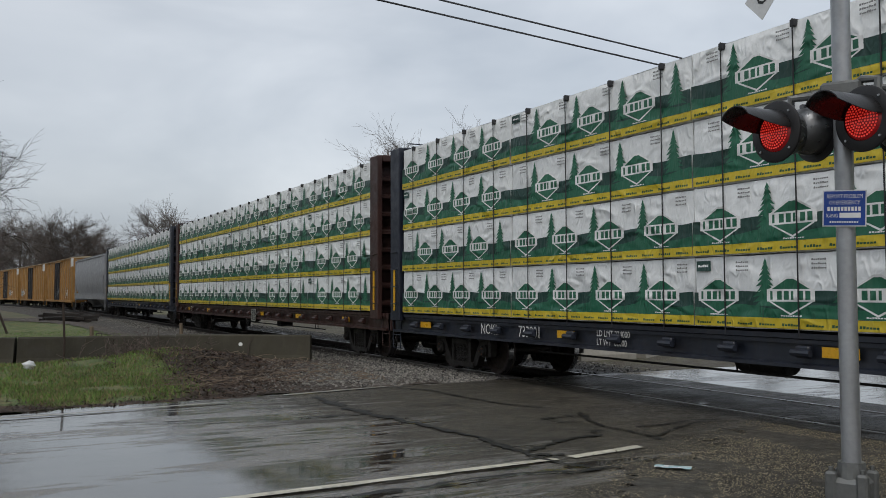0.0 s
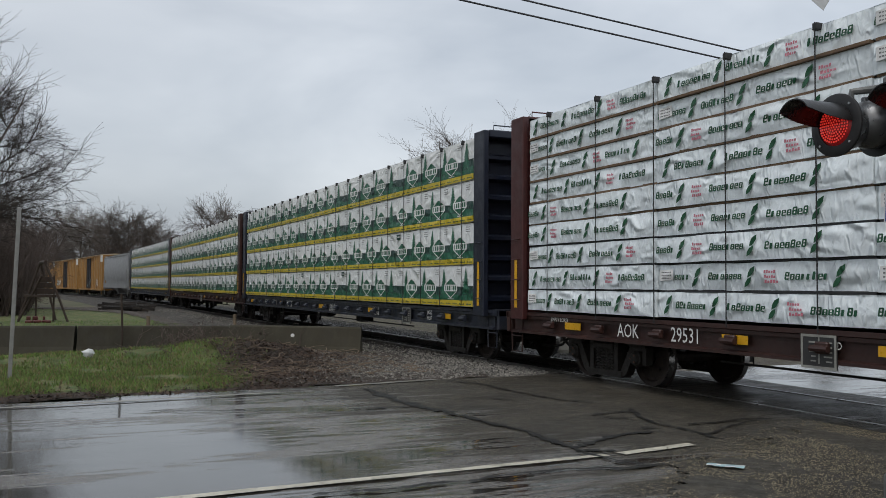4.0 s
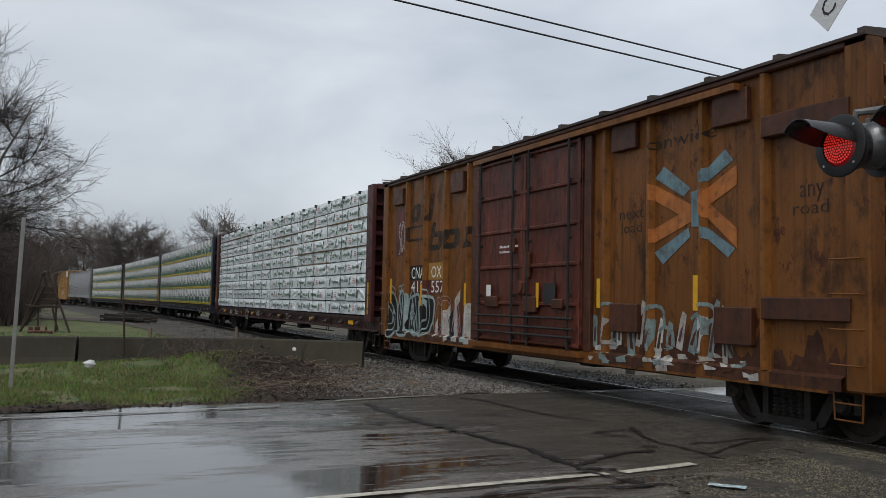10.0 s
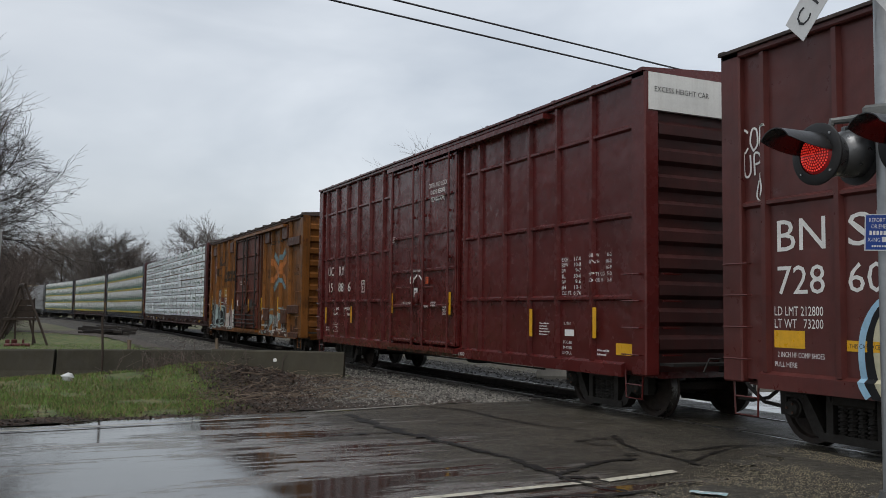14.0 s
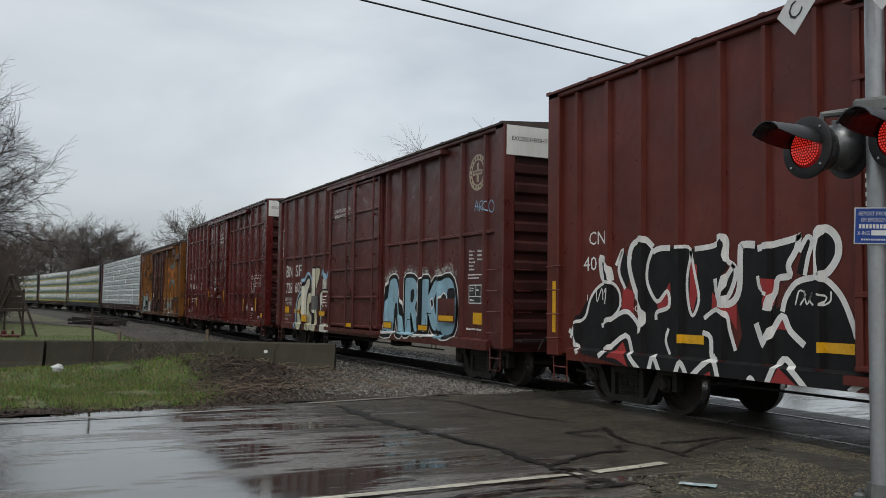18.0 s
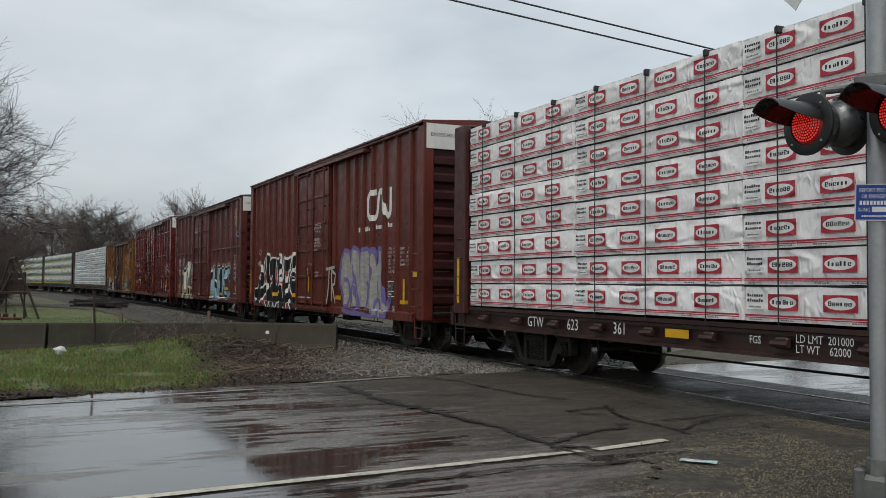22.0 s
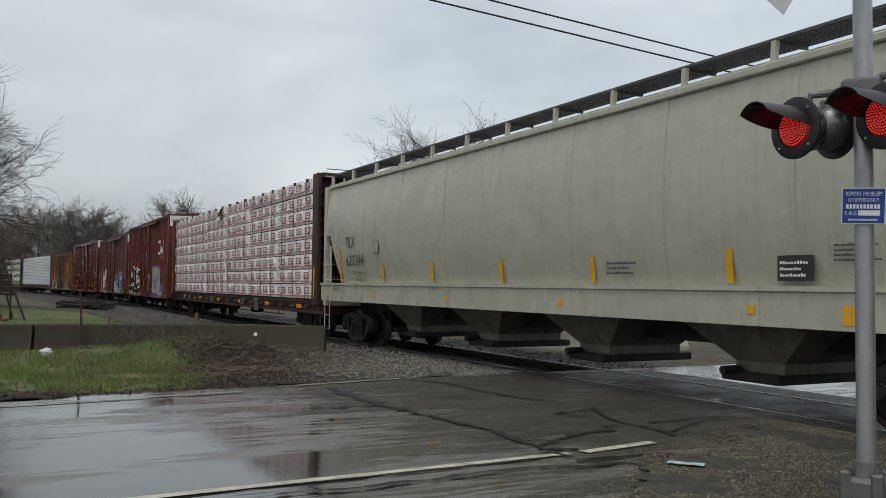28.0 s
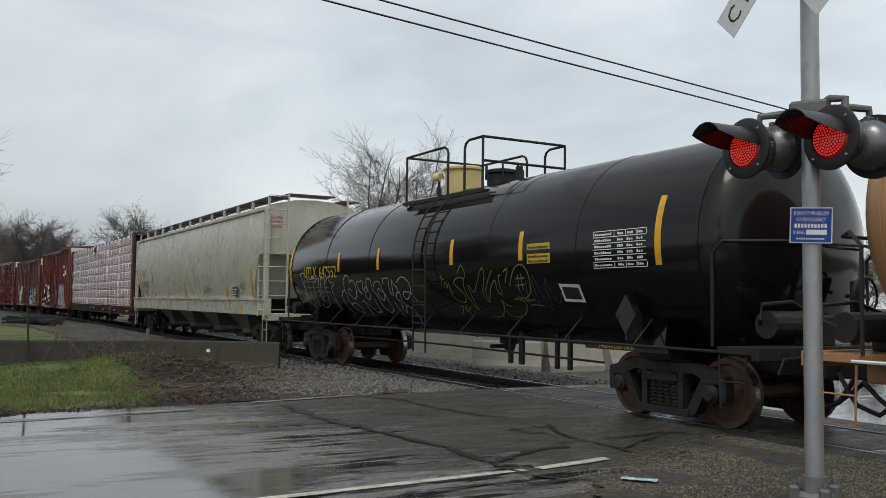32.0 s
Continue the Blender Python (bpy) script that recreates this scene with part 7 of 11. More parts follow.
writing(uc, [("LD LMT", -6.58, -6.12, 1.59, 1.67), ("213900", -5.66, -5.2, 1.59, 1.67), ("LT WT", -6.58, -6.2, 1.44, 1.52), ("72100", -5.58, -5.2, 1.44, 1.52),
             ("EOC-88", -6.46, -6.16, 1.17, 1.22), ("M-921B", -6.46, -6.16, 1.07, 1.12), ("25 CPLR.", -6.46, -6.14, 0.97, 1.02), ("LIFT AND", -7.2, -6.98, 1.06, 1.1), ("JACK HERE", -7.2, -6.94, 0.99, 1.03)], "stencil", -1.56)
fine_rows(uc, 0.52, 0.82, 1.70, 1.82, 3, x=-1.622)
fine_rows(uc, 6.6, 6.95, 0.92, 1.05, 2)
# brown boxcar
writing(bn, [("BN", -6.93, -6.16, 2.38, 2.76), ("SF", -5.88, -5.2, 2.39, 2.76)], "stencil", -1.548)
writing(bn, [("728", -6.91, -6.18, 1.86, 2.2), ("603", -5.88, -5.15, 1.87, 2.2), ("LD LMT 212800", -6.95, -6.21, 1.6, 1.71), ("LT WT   73200", -6.95, -6.21, 1.45, 1.56), ("2 INCH HF COMP SHOES", -6.9, -6.2, 1.1, 1.16),
             ("PULL HERE", -6.95, -6.6, 0.98, 1.04)], "stencil", -1.548)
writing(bn, [("CLOSE AND LOCK DOORS", -1.78, -0.43, 4.08, 4.18), ("BEFORE MOVING CAR", -1.7, -0.5, 3.93, 4.03)], "stencil", -1.612)
block(bn, -6.95, -6.48, 1.21, 1.42, "reflector")
block(bn, 6.44, 6.94, 1.19, 1.42, "reflector")
block(bn, -5.89, -5.16, 1.21, 1.33, "reflector", -1.562)
writing(bn, [("THIS CAR EXCESS HEIGHT", -5.86, -5.19, 1.245, 1.295)], "stencil_k", -1.5665)
block(bn, 6.27, 6.76, 1.62, 1.96, "stencil_k", -1.548, "stencil_panel", "", "stencil")
block(bn, 6.27, 6.76, 1.735, 1.75, "stencil", -1.552)
block(bn, 6.54, 6.555, 1.75, 1.96, "stencil", -1.552)
fine_rows(bn, 6.3, 6.5, 1.84, 1.94, 2, "stencil", -1.554)
fine_rows(bn, 6.58, 6.7, 1.84, 1.92, 1, "stencil", -1.554)
fine_rows(bn, 6.3, 6.5, 1.64, 1.72, 1, "stencil", -1.554)
fine_rows(bn, 6.25, 6.5, 2.26, 2.7, 6)
fine_rows(bn, 6.6, 6.86, 2.45, 2.7, 3)
fine_rows(bn, 6.21, 6.88, 2.09, 2.22, 2)
fine_rows(bn, 6.16, 6.94, 1.06, 1.14, 1)
g = Geo()
ring = [(6.57 + 0.36 * math.cos(k * math.pi / 16), 4.235 + 0.37 * math.sin(k * math.pi / 16)) for k in range(32)]
g.ribbon([(6.57 + (p - 6.57) * 0.83, 4.235 + (q - 4.235) * 0.83) for p, q in ring], 0.125, -1.548, 0, True)
for k in range(26):
    a = 2 * math.pi * (k + 0.3 * (k % 3)) / 26
    g.ribbon([(6.57 + r * math.cos(a), 4.235 + r * math.sin(a)) for r in (0.272, 0.30, 0.328)], 0.022 + 0.012 * (k % 2), -1.5495, 1)
g.flat([(6.525, 4.04), (6.615, 4.04), (6.615, 4.43), (6.525, 4.43)], -1.550, 0)
g.flat([(6.38, 4.185), (6.76, 4.185), (6.76, 4.285), (6.38, 4.285)], -1.552, 0)
for k in range(7):
    g.flat([(6.42 + 0.044 * k, 4.21), (6.445 + 0.044 * k, 4.21), (6.445 + 0.044 * k, 4.26), (6.42 + 0.044 * k, 4.26)], -1.5535, 1)
part("round_emblem", g, ["gr_emblem", "box_bnsf"], bn, "cream round emblem with a cross")
g = Geo()
LETTERS_BLUE = ([(2.14, 2.12), (2.33, 2.18), (2.52, 2.16), (2.64, 1.99), (2.81, 1.5), (3.02, 0.89), (2.73, 0.88), (2.63, 1.16), (2.56, 1.49), (2.49, 1.57), (2.42, 1.41), (2.38, 1.04), (2.31, 0.87), (1.77, 0.84), (1.91, 1.26), (2.02, 1.77)],
                [(3.07, 2.14), (3.31, 2.18), (3.54, 2.16), (3.71, 2.06), (3.8, 1.87), (3.76, 1.7), (3.62, 1.5), (3.75, 1.33), (3.85, 1.15), (3.89, 0.96), (3.61, 0.95), (3.52, 1.14), (3.39, 1.39), (3.37, 1.18), (3.42, 0.92), (3.09, 0.91), (3.06, 1.55)],
                [(4.02, 2.1), (4.18, 2.13), (4.35, 2.11), (4.34, 1.77), (4.53, 1.97), (4.68, 2.09), (4.8, 2.08), (4.86, 2.0), (4.73, 1.82), (4.61, 1.62), (4.72, 1.37), (4.85, 1.06), (4.69, 1.0), (4.56, 1.05), (4.42, 1.23), (4.3, 1.41), (4.31, 1.16), (4.27, 0.99), (4.01, 0.97), (4.01, 1.56)],
                [(4.75, 1.75), (4.81, 1.93), (4.95, 2.07), (5.15, 2.13), (5.37, 2.14), (5.54, 2.04), (5.63, 1.88), (5.68, 1.67), (5.7, 1.39), (5.65, 1.13), (5.53, 0.98), (5.33, 0.93), (5.09, 0.93), (4.92, 1.06), (4.85, 1.27), (4.77, 1.52)])
for k, poly in enumerate(LETTERS_BLUE):
    g.ribbon(closed_path(poly), 0.25, -1.556 - 0.0003 * k, 2, True)
for k, poly in enumerate(LETTERS_BLUE):
    g.ribbon(closed_path(poly), 0.19, -1.563 - 0.0003 * k, 0, True)
for k, poly in enumerate(LETTERS_BLUE):
    g.flat(closed_path(poly), -1.571 - 0.0003 * k, 1)
for k, poly in enumerate(([(3.4, 1.86), (3.53, 1.89), (3.57, 1.77), (3.49, 1.64), (3.4, 1.64)],
                               [(4.45, 1.64), (4.55, 1.7), (4.59, 1.57), (4.53, 1.48)],
                               [(4.95, 1.65), (5.01, 1.76), (5.11, 1.81), (5.22, 1.76), (5.25, 1.65)],
                               [(2.49, 1.55), (2.56, 1.57), (2.61, 1.31), (2.47, 1.26)],
                               [(5.32, 1.88), (5.59, 1.89), (5.61, 1.69), (5.32, 1.71)])):
    g.ribbon(closed_path(poly), 0.05, -1.5745 - 0.0003 * k, 2 if k in (1, 2) else 0, True)
    g.flat(poly, -1.5755 - 0.0003 * k, 0)
for k, poly in enumerate(([(1.74, 0.88), (2.55, 0.92), (2.55, 0.86), (1.75, 0.83)], [(2.94, 0.9), (3.65, 0.92), (3.65, 0.87), (2.94, 0.85)], [(3.69, 0.89), (4.72, 0.92), (4.73, 0.87), (3.69, 0.84)], [(4.76, 0.91), (5.19, 0.94), (5.16, 0.84), (4.76, 0.84)])):
    g.flat(poly, -1.5770 - 0.0003 * k, 1 if k % 2 else 2)
for a, z, h in ((2.35, 1.62, 0.3), (3.2, 1.2, 0.02), (3.15, 1.0, 0.35), (4.2, 1.35, 0.02), (4.18, 0.95, 0.3), (5.6, 1.75, 0.2)):
    g.ribbon([(a, z), (a + 0.05, z + h * 0.5), (a + (0.03 if h > 0.1 else 0.3), z + h)], 0.016, -1.579, 0)
part("graffiti", g, ["gr_black", "gr_blue", "gr_white"], bn, "sky blue graffiti letters edged in black and white")
g = Geo()
for k, line in enumerate(([(2.02, 2.09), (2.21, 2.22), (2.54, 2.22)], [(3.0, 2.21), (3.39, 2.24), (3.73, 2.15)], [(3.98, 2.18), (4.33, 2.19)], [(4.64, 2.18), (4.89, 2.18)], [(4.86, 2.14), (5.14, 2.23), (5.46, 2.2), (5.63, 2.06)])):
    painted_line(g, line, 0.46, -1.5545 - 0.0002 * k, 0)
    painted_line(g, line, 0.30, -1.5553 - 0.0002 * k, 1)
part("graffiti", g, ["mist_thin", "mist_thick"], bn, "white overspray round blue graffiti letters")
g = Geo()
for k, poly in enumerate(([(-5.58, 0.97), (-5.61, 1.3), (-5.52, 1.59), (-5.34, 1.78), (-5.18, 1.82), (-5.11, 1.7), (-5.09, 1.49), (-5.23, 1.47), (-5.31, 1.34), (-5.28, 1.17), (-5.05, 1.0), (-4.94, 0.9), (-5.05, 0.72), (-5.29, 0.63), (-5.49, 0.76)],
                               [(-5.14, 2.09), (-5.03, 2.06), (-4.76, 2.15), (-4.49, 2.33), (-4.32, 2.27), (-4.31, 2.12), (-4.45, 1.97), (-4.59, 1.77), (-4.63, 1.5), (-4.59, 1.26), (-4.82, 1.01), (-4.93, 1.22), (-4.99, 1.49), (-5.02, 1.77), (-5.15, 1.88)],
                               [(-4.48, 1.8), (-4.33, 1.89), (-4.16, 1.87), (-4.09, 1.74), (-4.07, 1.57), (-4.17, 1.54), (-4.29, 1.47), (-4.32, 1.31), (-4.14, 1.18), (-4.02, 1.06), (-4.07, 0.74), (-4.27, 0.65), (-4.52, 0.76), (-4.58, 1.16), (-4.55, 1.57)],
                               [(-3.93, 2.54), (-3.76, 2.56), (-3.79, 1.7), (-3.79, 1.33), (-3.8, 0.76), (-3.99, 0.74), (-3.94, 1.32), (-3.96, 1.96)],
                               [(-3.72, 2.59), (-3.32, 2.56), (-3.44, 2.26), (-3.7, 1.96)],
                               [(-3.75, 1.39), (-3.6, 1.33), (-3.47, 0.79), (-3.65, 0.64), (-3.8, 0.7)],
                               [(-3.27, 1.79), (-2.91, 1.91), (-2.57, 1.9), (-2.35, 1.65), (-2.3, 1.23), (-2.31, 0.74), (-3.08, 0.73)],
                               [(-2.49, 1.96), (-2.11, 2.33), (-1.9, 2.2), (-2.01, 1.44), (-2.12, 0.82), (-2.35, 0.74)])):
    g.ribbon(closed_path(poly), 0.10, -1.5545 - 0.0003 * k, 1, True)
    g.flat(closed_path(poly), -1.558 - 0.0006 * k, (0, 3, 0, 3, 0)[k % 5])
for k, line in enumerate(([(-5.17, 2.31), (-5.12, 2.2), (-5.01, 2.18), (-4.8, 2.29), (-4.57, 2.44), (-4.4, 2.46), (-4.24, 2.37), (-4.09, 2.23), (-4.08, 1.96)],
                               [(-5.2, 1.88), (-5.47, 1.74), (-5.65, 1.48), (-5.7, 1.18), (-5.66, 0.89), (-5.56, 0.72)],
                               [(-3.14, 2.35), (-3.08, 2.52), (-2.93, 2.25), (-2.86, 2.54), (-2.72, 2.28), (-2.58, 2.47)])):
    painted_line(g, line, 0.085, -1.5640 - 0.0005 * k, 2)
for k, line in enumerate(([(-5.08, 2.06), (-4.8, 2.13), (-4.53, 2.31), (-4.32, 2.32), (-4.2, 2.1), (-4.11, 1.93)],
                               [(-5.13, 1.8), (-5.37, 1.74), (-5.53, 1.56), (-5.59, 1.26), (-5.53, 0.9), (-5.39, 0.66)],
                               [(-5.04, 1.81), (-4.96, 1.56), (-5.02, 1.42)],
                               [(-5.18, 1.42), (-5.28, 1.27), (-5.19, 1.06), (-5.0, 1.0)],
                               [(-4.33, 1.97), (-4.5, 1.77), (-4.59, 1.5), (-4.59, 1.23)],
                               [(-4.48, 1.84), (-4.25, 1.9), (-4.07, 1.83), (-4.04, 1.58), (-4.1, 1.31)],
                               [(-4.26, 1.28), (-4.28, 1.47), (-4.17, 1.57)],
                               [(-4.08, 1.32), (-3.86, 1.26), (-3.79, 1.07), (-3.83, 0.76)],
                               [(-4.87, 0.87), (-4.96, 0.66)],
                               [(-4.35, 0.88), (-4.27, 0.72)],
                               [(-3.55, 1.79), (-3.28, 1.43), (-3.33, 0.77)],
                               [(-3.1, 1.5), (-3.06, 1.14), (-3.11, 0.75)],
                               [(-2.01, 1.58), (-2.13, 1.23), (-2.18, 0.79)],
                               [(-2.93, 1.43), (-2.67, 1.22), (-2.45, 0.8)])):
    painted_line(g, line, 0.075, -1.5680 - 0.0004 * k, 1)
part("graffiti", g, ["gr_cream", "gr_black", "gr_skyline", "gr_chalk"], bn, "cream graffiti letters outlined in black and blue")
block(bn, -3.98, -3.48, 1.34, 1.76, "cast_grey", -1.575, "painted_panel")
block(bn, -3.05, -2.68, 1.97, 2.26, "gr_pale", -1.575, "painted_panel")
block(bn, -3.02, -2.53, 0.95, 1.86, "box_bnsf", -1.572, "painted_panel")
fine_rows(bn, -2.98, -2.57, 1.44, 1.81, 4, "stencil", -1.578)
block(bn, -4.78, -4.22, 0.97, 1.16, "reflector", -1.585, "warning_label", "", "box_bnsf")
block(bn, -3.00, -2.50, 1.18, 1.31, "reflector", -1.585, "warning_label", "", "box_bnsf")
block(bn, -0.61, -0.16, 0.93, 1.03, "reflector", -1.630, "warning_label", "", "box_bnsf")
block(bn, 2.01, 2.50, 0.99, 1.12, "reflector", -1.585, "warning_label", "", "box_bnsf")
block(bn, 4.05, 4.52, 1.00, 1.10, "reflector", -1.585, "warning_label", "", "box_bnsf")
g = Geo()
for i, gl in enumerate((3, 2, 7, 0, 4, 1, 6)):
    row, k = (0, i) if i < 4 else (1, i - 4)
    g.ribbon(smooth_path([(-7.66 + 0.17 * (k + 0.9 * p) + 0.06 * row, (3.68 if row == 0 else 3.36) + q * 0.30) for p, q in GLYPHS[gl]], 4), 0.028, -1.568 - 0.0006 * i, 0)
g.ribbon(smooth_path([(-7.12, 3.45), (-7.06, 3.2), (-7.12, 3.04), (-7.2, 3.1), (-7.16, 3.3)], 4), 0.022, -1.573, 0)
part("graffiti", g, ["gr_white"], bn, "white spray tag")
g = Geo()
painted_line(g, [(6.46, 3.46), (6.54, 3.66), (6.61, 3.45)], 0.022, -1.5560, 0)
painted_line(g, [(6.48, 3.55), (6.62, 3.54)], 0.022, -1.5566, 0)
painted_line(g, [(6.66, 3.44), (6.68, 3.62), (6.8, 3.63), (6.8, 3.54), (6.68, 3.53), (6.83, 3.43)], 0.022, -1.5572, 0)
painted_line(g, [(6.87, 3.42), (6.88, 3.61)], 0.022, -1.5578, 0)
painted_line(g, [(7.0, 3.61), (6.89, 3.52), (7.02, 3.42)], 0.022, -1.5584, 0)
painted_line(g, [(7.13, 3.62), (7.05, 3.54), (7.08, 3.42), (7.2, 3.39), (7.26, 3.52), (7.15, 3.63)], 0.022, -1.5590, 0)
part("graffiti", g, ["gr_skyline"], bn, "pale blue spray tag")
block(bn, 5.05, 5.85, 1.2, 1.7, "box_bnsf", -1.59, "defect_card_board")
fine_rows(bn, 5.15, 5.75, 1.42, 1.62, 2, "gr_worn", -1.594)
block(bn, 5.1, 5.8, 1.23, 1.34, "reflector", -1.594, "warning_label")
# red-brown boxcar
writing(cn, [("40", -6.96, -6.6, 2.16, 2.38), ("58", -6.03, -5.7, 2.15, 2.37), ("15", -5.23, -4.93, 2.14, 2.36)], "stencil", -1.547)
writing(cn, [("CN", -6.82, -6.38, 2.57, 2.78)], "stencil", -1.547)
writing(cn, [("LD LMT  214000", -6.87, -5.44, 1.68, 1.77), ("LT WT    72000", -6.87, -5.44, 1.52, 1.61)], "stencil", -1.547)
g = Geo()
noodle = [(4.9, 3.9), (4.68, 3.9), (4.45, 3.9), (4.3, 3.78), (4.3, 3.58), (4.3, 3.38), (4.45, 3.25), (4.64, 3.25), (4.82, 3.25), (4.95, 3.36), (5.0, 3.6), (5.04, 3.78), (5.12, 3.9), (5.24, 3.88), (5.34, 3.74), (5.48, 3.44), (5.58, 3.3), (5.68, 3.25), (5.79, 3.33), (5.82, 3.5), (5.82, 3.95)]
g.ribbon(smooth_path(noodle, 9), 0.15, -1.548, 0)
part("white_emblem", g, ["stencil"], cn, "white ribbon-shaped emblem")
bars(cn, [(3.62, 2.93, 0.15, 0.12, 1), (4.12, 2.93, 0.36, 0.12, 3), (4.86, 2.95, 0.40, 0.12, 4), (5.66, 2.96, 0.30, 0.12, 3)], "stencil")
for i, (p, q) in enumerate((("EXH.", "17-0"), ("EXW.", "10-8"), ("EW.", "9-7"), ("IL.", "50-6"), ("IW.", "9-6"), ("IH.", "13-1"), ("CU. FT.", "6286"))):
    z = 2.4 - 0.095 * i
    writing(cn, [(p, 5.72, 5.72 + 0.05 * len(p), z, z + 0.06), (q, 6.2 - 0.045 * len(q), 6.2, z, z + 0.06)], "stencil", -1.548)
writing(cn, [("CLOSE AND LOCK", 0.22, 0.82, 3.27, 3.34), ("BOTH DOORS BEFORE", 0.2, 0.84, 3.17, 3.24), ("MOVING CAR", 0.3, 0.74, 3.07, 3.14), ("JACK", 6.3, 6.45, 0.98, 1.03), ("HERE", 6.3, 6.45, 0.91, 0.96)], "stencil", -1.612)
writing(cn, [("VERROUILLER LA", 0.24, 0.80, 2.83, 2.895), ("PORTE AVANT DE", 0.24, 0.80, 2.735, 2.80), ("DEPLACER LE WAGON", 0.2, 0.86, 2.64, 2.705), ("OUVERTURE", 0.2, 0.5, 2.53, 2.59), ("ENGAGE WHEN", 0.3, 0.68, 1.86, 1.905),
             ("DOORS", 0.4, 0.58, 1.80, 1.845), ("ARE CLOSED", 0.34, 0.64, 1.74, 1.785), ("CLEAN THRESHOLD BEFORE", -1.43, -0.5, 1.10, 1.145), ("OPEN", -0.36, -0.22, 2.12, 2.17), ("CLOSE", -0.16, 0.0, 2.12, 2.17)], "stencil", -1.622)
bars(cn, [(-0.45, 1.1, 0.4, 0.045, 8)], "stencil", -1.622)
for i, (p, q) in enumerate((("EXH. W.", "8-2"), ("EXW. H.", "15-2"), ("H.", "16-10"), ("EMPTY C.G.", "5-1"), ("FLOOR H.", "3-8"))):
    writing(cn, [(p, 6.46, 6.46 + 0.036 * len(p), 2.38 - 0.095 * i, 2.435 - 0.095 * i), (q, 7.0 - 0.036 * len(q), 7.0, 2.38 - 0.095 * i, 2.435 - 0.095 * i)], "stencil", -1.548)
fine_rows(cn, -1.55, -1.35, 2.6, 3.1, 5, x=-1.612)
block(cn, 5.72, 6.18, 1.27, 1.61, "stencil_k", -1.548, "stencil_panel", "", "stencil")
block(cn, 5.72, 6.18, 1.375, 1.39, "stencil", -1.552)
block(cn, 5.95, 5.965, 1.39, 1.61, "stencil", -1.552)
fine_rows(cn, 5.76, 5.9, 1.47, 1.56, 2, x=-1.554)
fine_rows(cn, 5.76, 5.95, 1.29, 1.36, 1, x=-1.554)
block(cn, -0.6, -0.25, 1.79, 2.01, "stencil", -1.612)
stripes(cn, [(-7.68, 1.14, 2.0), (6.88, 1.09, 1.68)], -1.565)
stripes(cn, [(-0.25, 1.29, 1.76)], -1.63)
block(cn, 6.45, 6.93, 1.09, 1.18, "reflector", -1.552)
block(cn, 7.2, 7.62, 1.73, 1.85, "stencil_y", -1.57)
for a in (1.82, -4.63, -2.27):
    block(cn, a, a + 0.46, 1.1, 1.22, "reflector", -1.588)
g = Geo()
g.flat([(-7.26, 1.19), (-6.91, 1.62), (-6.62, 1.87), (-6.28, 1.97), (-6.02, 1.79), (-5.95, 1.51), (-5.67, 1.44), (-5.4, 1.25), (-5.34, 1.82), (-5.22, 2.46), (-4.83, 2.44), (-4.77, 0.61), (-5.45, 0.66), (-6.9, 0.83)], -1.5560, 0)
g.flat([(-5.64, 2.54), (-5.43, 2.59), (-5.22, 2.46), (-5.31, 1.82), (-5.16, 1.63), (-5.16, 0.67), (-5.42, 0.67), (-5.43, 1.48), (-5.64, 1.86), (-5.75, 2.21)], -1.5564, 0)
g.flat([(-4.83, 2.44), (-4.43, 2.39), (-3.95, 2.42), (-3.76, 2.53), (-3.73, 2.22), (-3.88, 1.64), (-3.95, 1.54), (-3.76, 1.51), (-3.58, 1.05), (-3.49, 1.25), (-3.58, 1.68), (-3.48, 2.41), (-3.22, 2.38), (-3.23, 0.69), (-4.83, 0.62)], -1.5568, 0)
g.flat([(-3.22, 2.36), (-2.57, 2.47), (-2.61, 2.27), (-2.73, 1.99), (-2.89, 1.95), (-2.93, 1.59), (-2.77, 1.68), (-2.61, 1.91), (-2.27, 1.96), (-2.02, 1.76), (-1.86, 1.46), (-1.76, 1.26), (-1.53, 1.21), (-1.54, 0.83), (-1.87, 0.69), (-2.42, 0.66), (-3.23, 0.67)], -1.5572, 0)
g.flat([(-2.32, 2.25), (-2.25, 2.49), (-2.15, 2.51), (-2.03, 2.39), (-2.02, 2.21), (-2.13, 2.05), (-2.29, 1.97)], -1.5576, 0)
g.flat([(-6.45, 2.07), (-6.48, 2.36), (-6.28, 2.19), (-6.18, 2.01), (-6.35, 1.97)], -1.5580, 0)
g.flat([(-6.05, 2.18), (-5.92, 2.46), (-5.73, 2.21), (-5.8, 1.9), (-5.92, 1.88)], -1.5584, 0)
g.flat([(-3.76, 1.98), (-3.62, 2.15), (-3.59, 1.98), (-3.71, 1.74), (-3.82, 1.73)], -1.5588, 0)
g.flat([(-2.53, 2.29), (-2.44, 2.43), (-2.38, 2.38), (-2.44, 2.2), (-2.49, 1.97), (-2.61, 2.02)], -1.5592, 0)
g.flat([(-5.13, 1.63), (-4.85, 1.95), (-4.84, 1.59), (-5.11, 1.52)], -1.5620, 2)
g.flat([(-4.46, 1.67), (-4.44, 2.21), (-4.31, 2.17), (-4.3, 1.78), (-4.39, 1.53)], -1.5622, 2)
g.flat([(-4.02, 1.8), (-3.88, 1.68), (-3.58, 1.68), (-3.58, 1.31), (-3.76, 1.54), (-4.03, 1.58)], -1.5624, 2)
g.flat([(-3.2, 1.97), (-2.89, 1.95), (-2.95, 1.65), (-3.04, 1.57), (-3.12, 1.65), (-3.05, 1.78), (-3.2, 1.84)], -1.5626, 2)
g.flat([(-6.24, 0.81), (-5.92, 1.06), (-5.7, 0.69), (-6.01, 0.8)], -1.5628, 2)
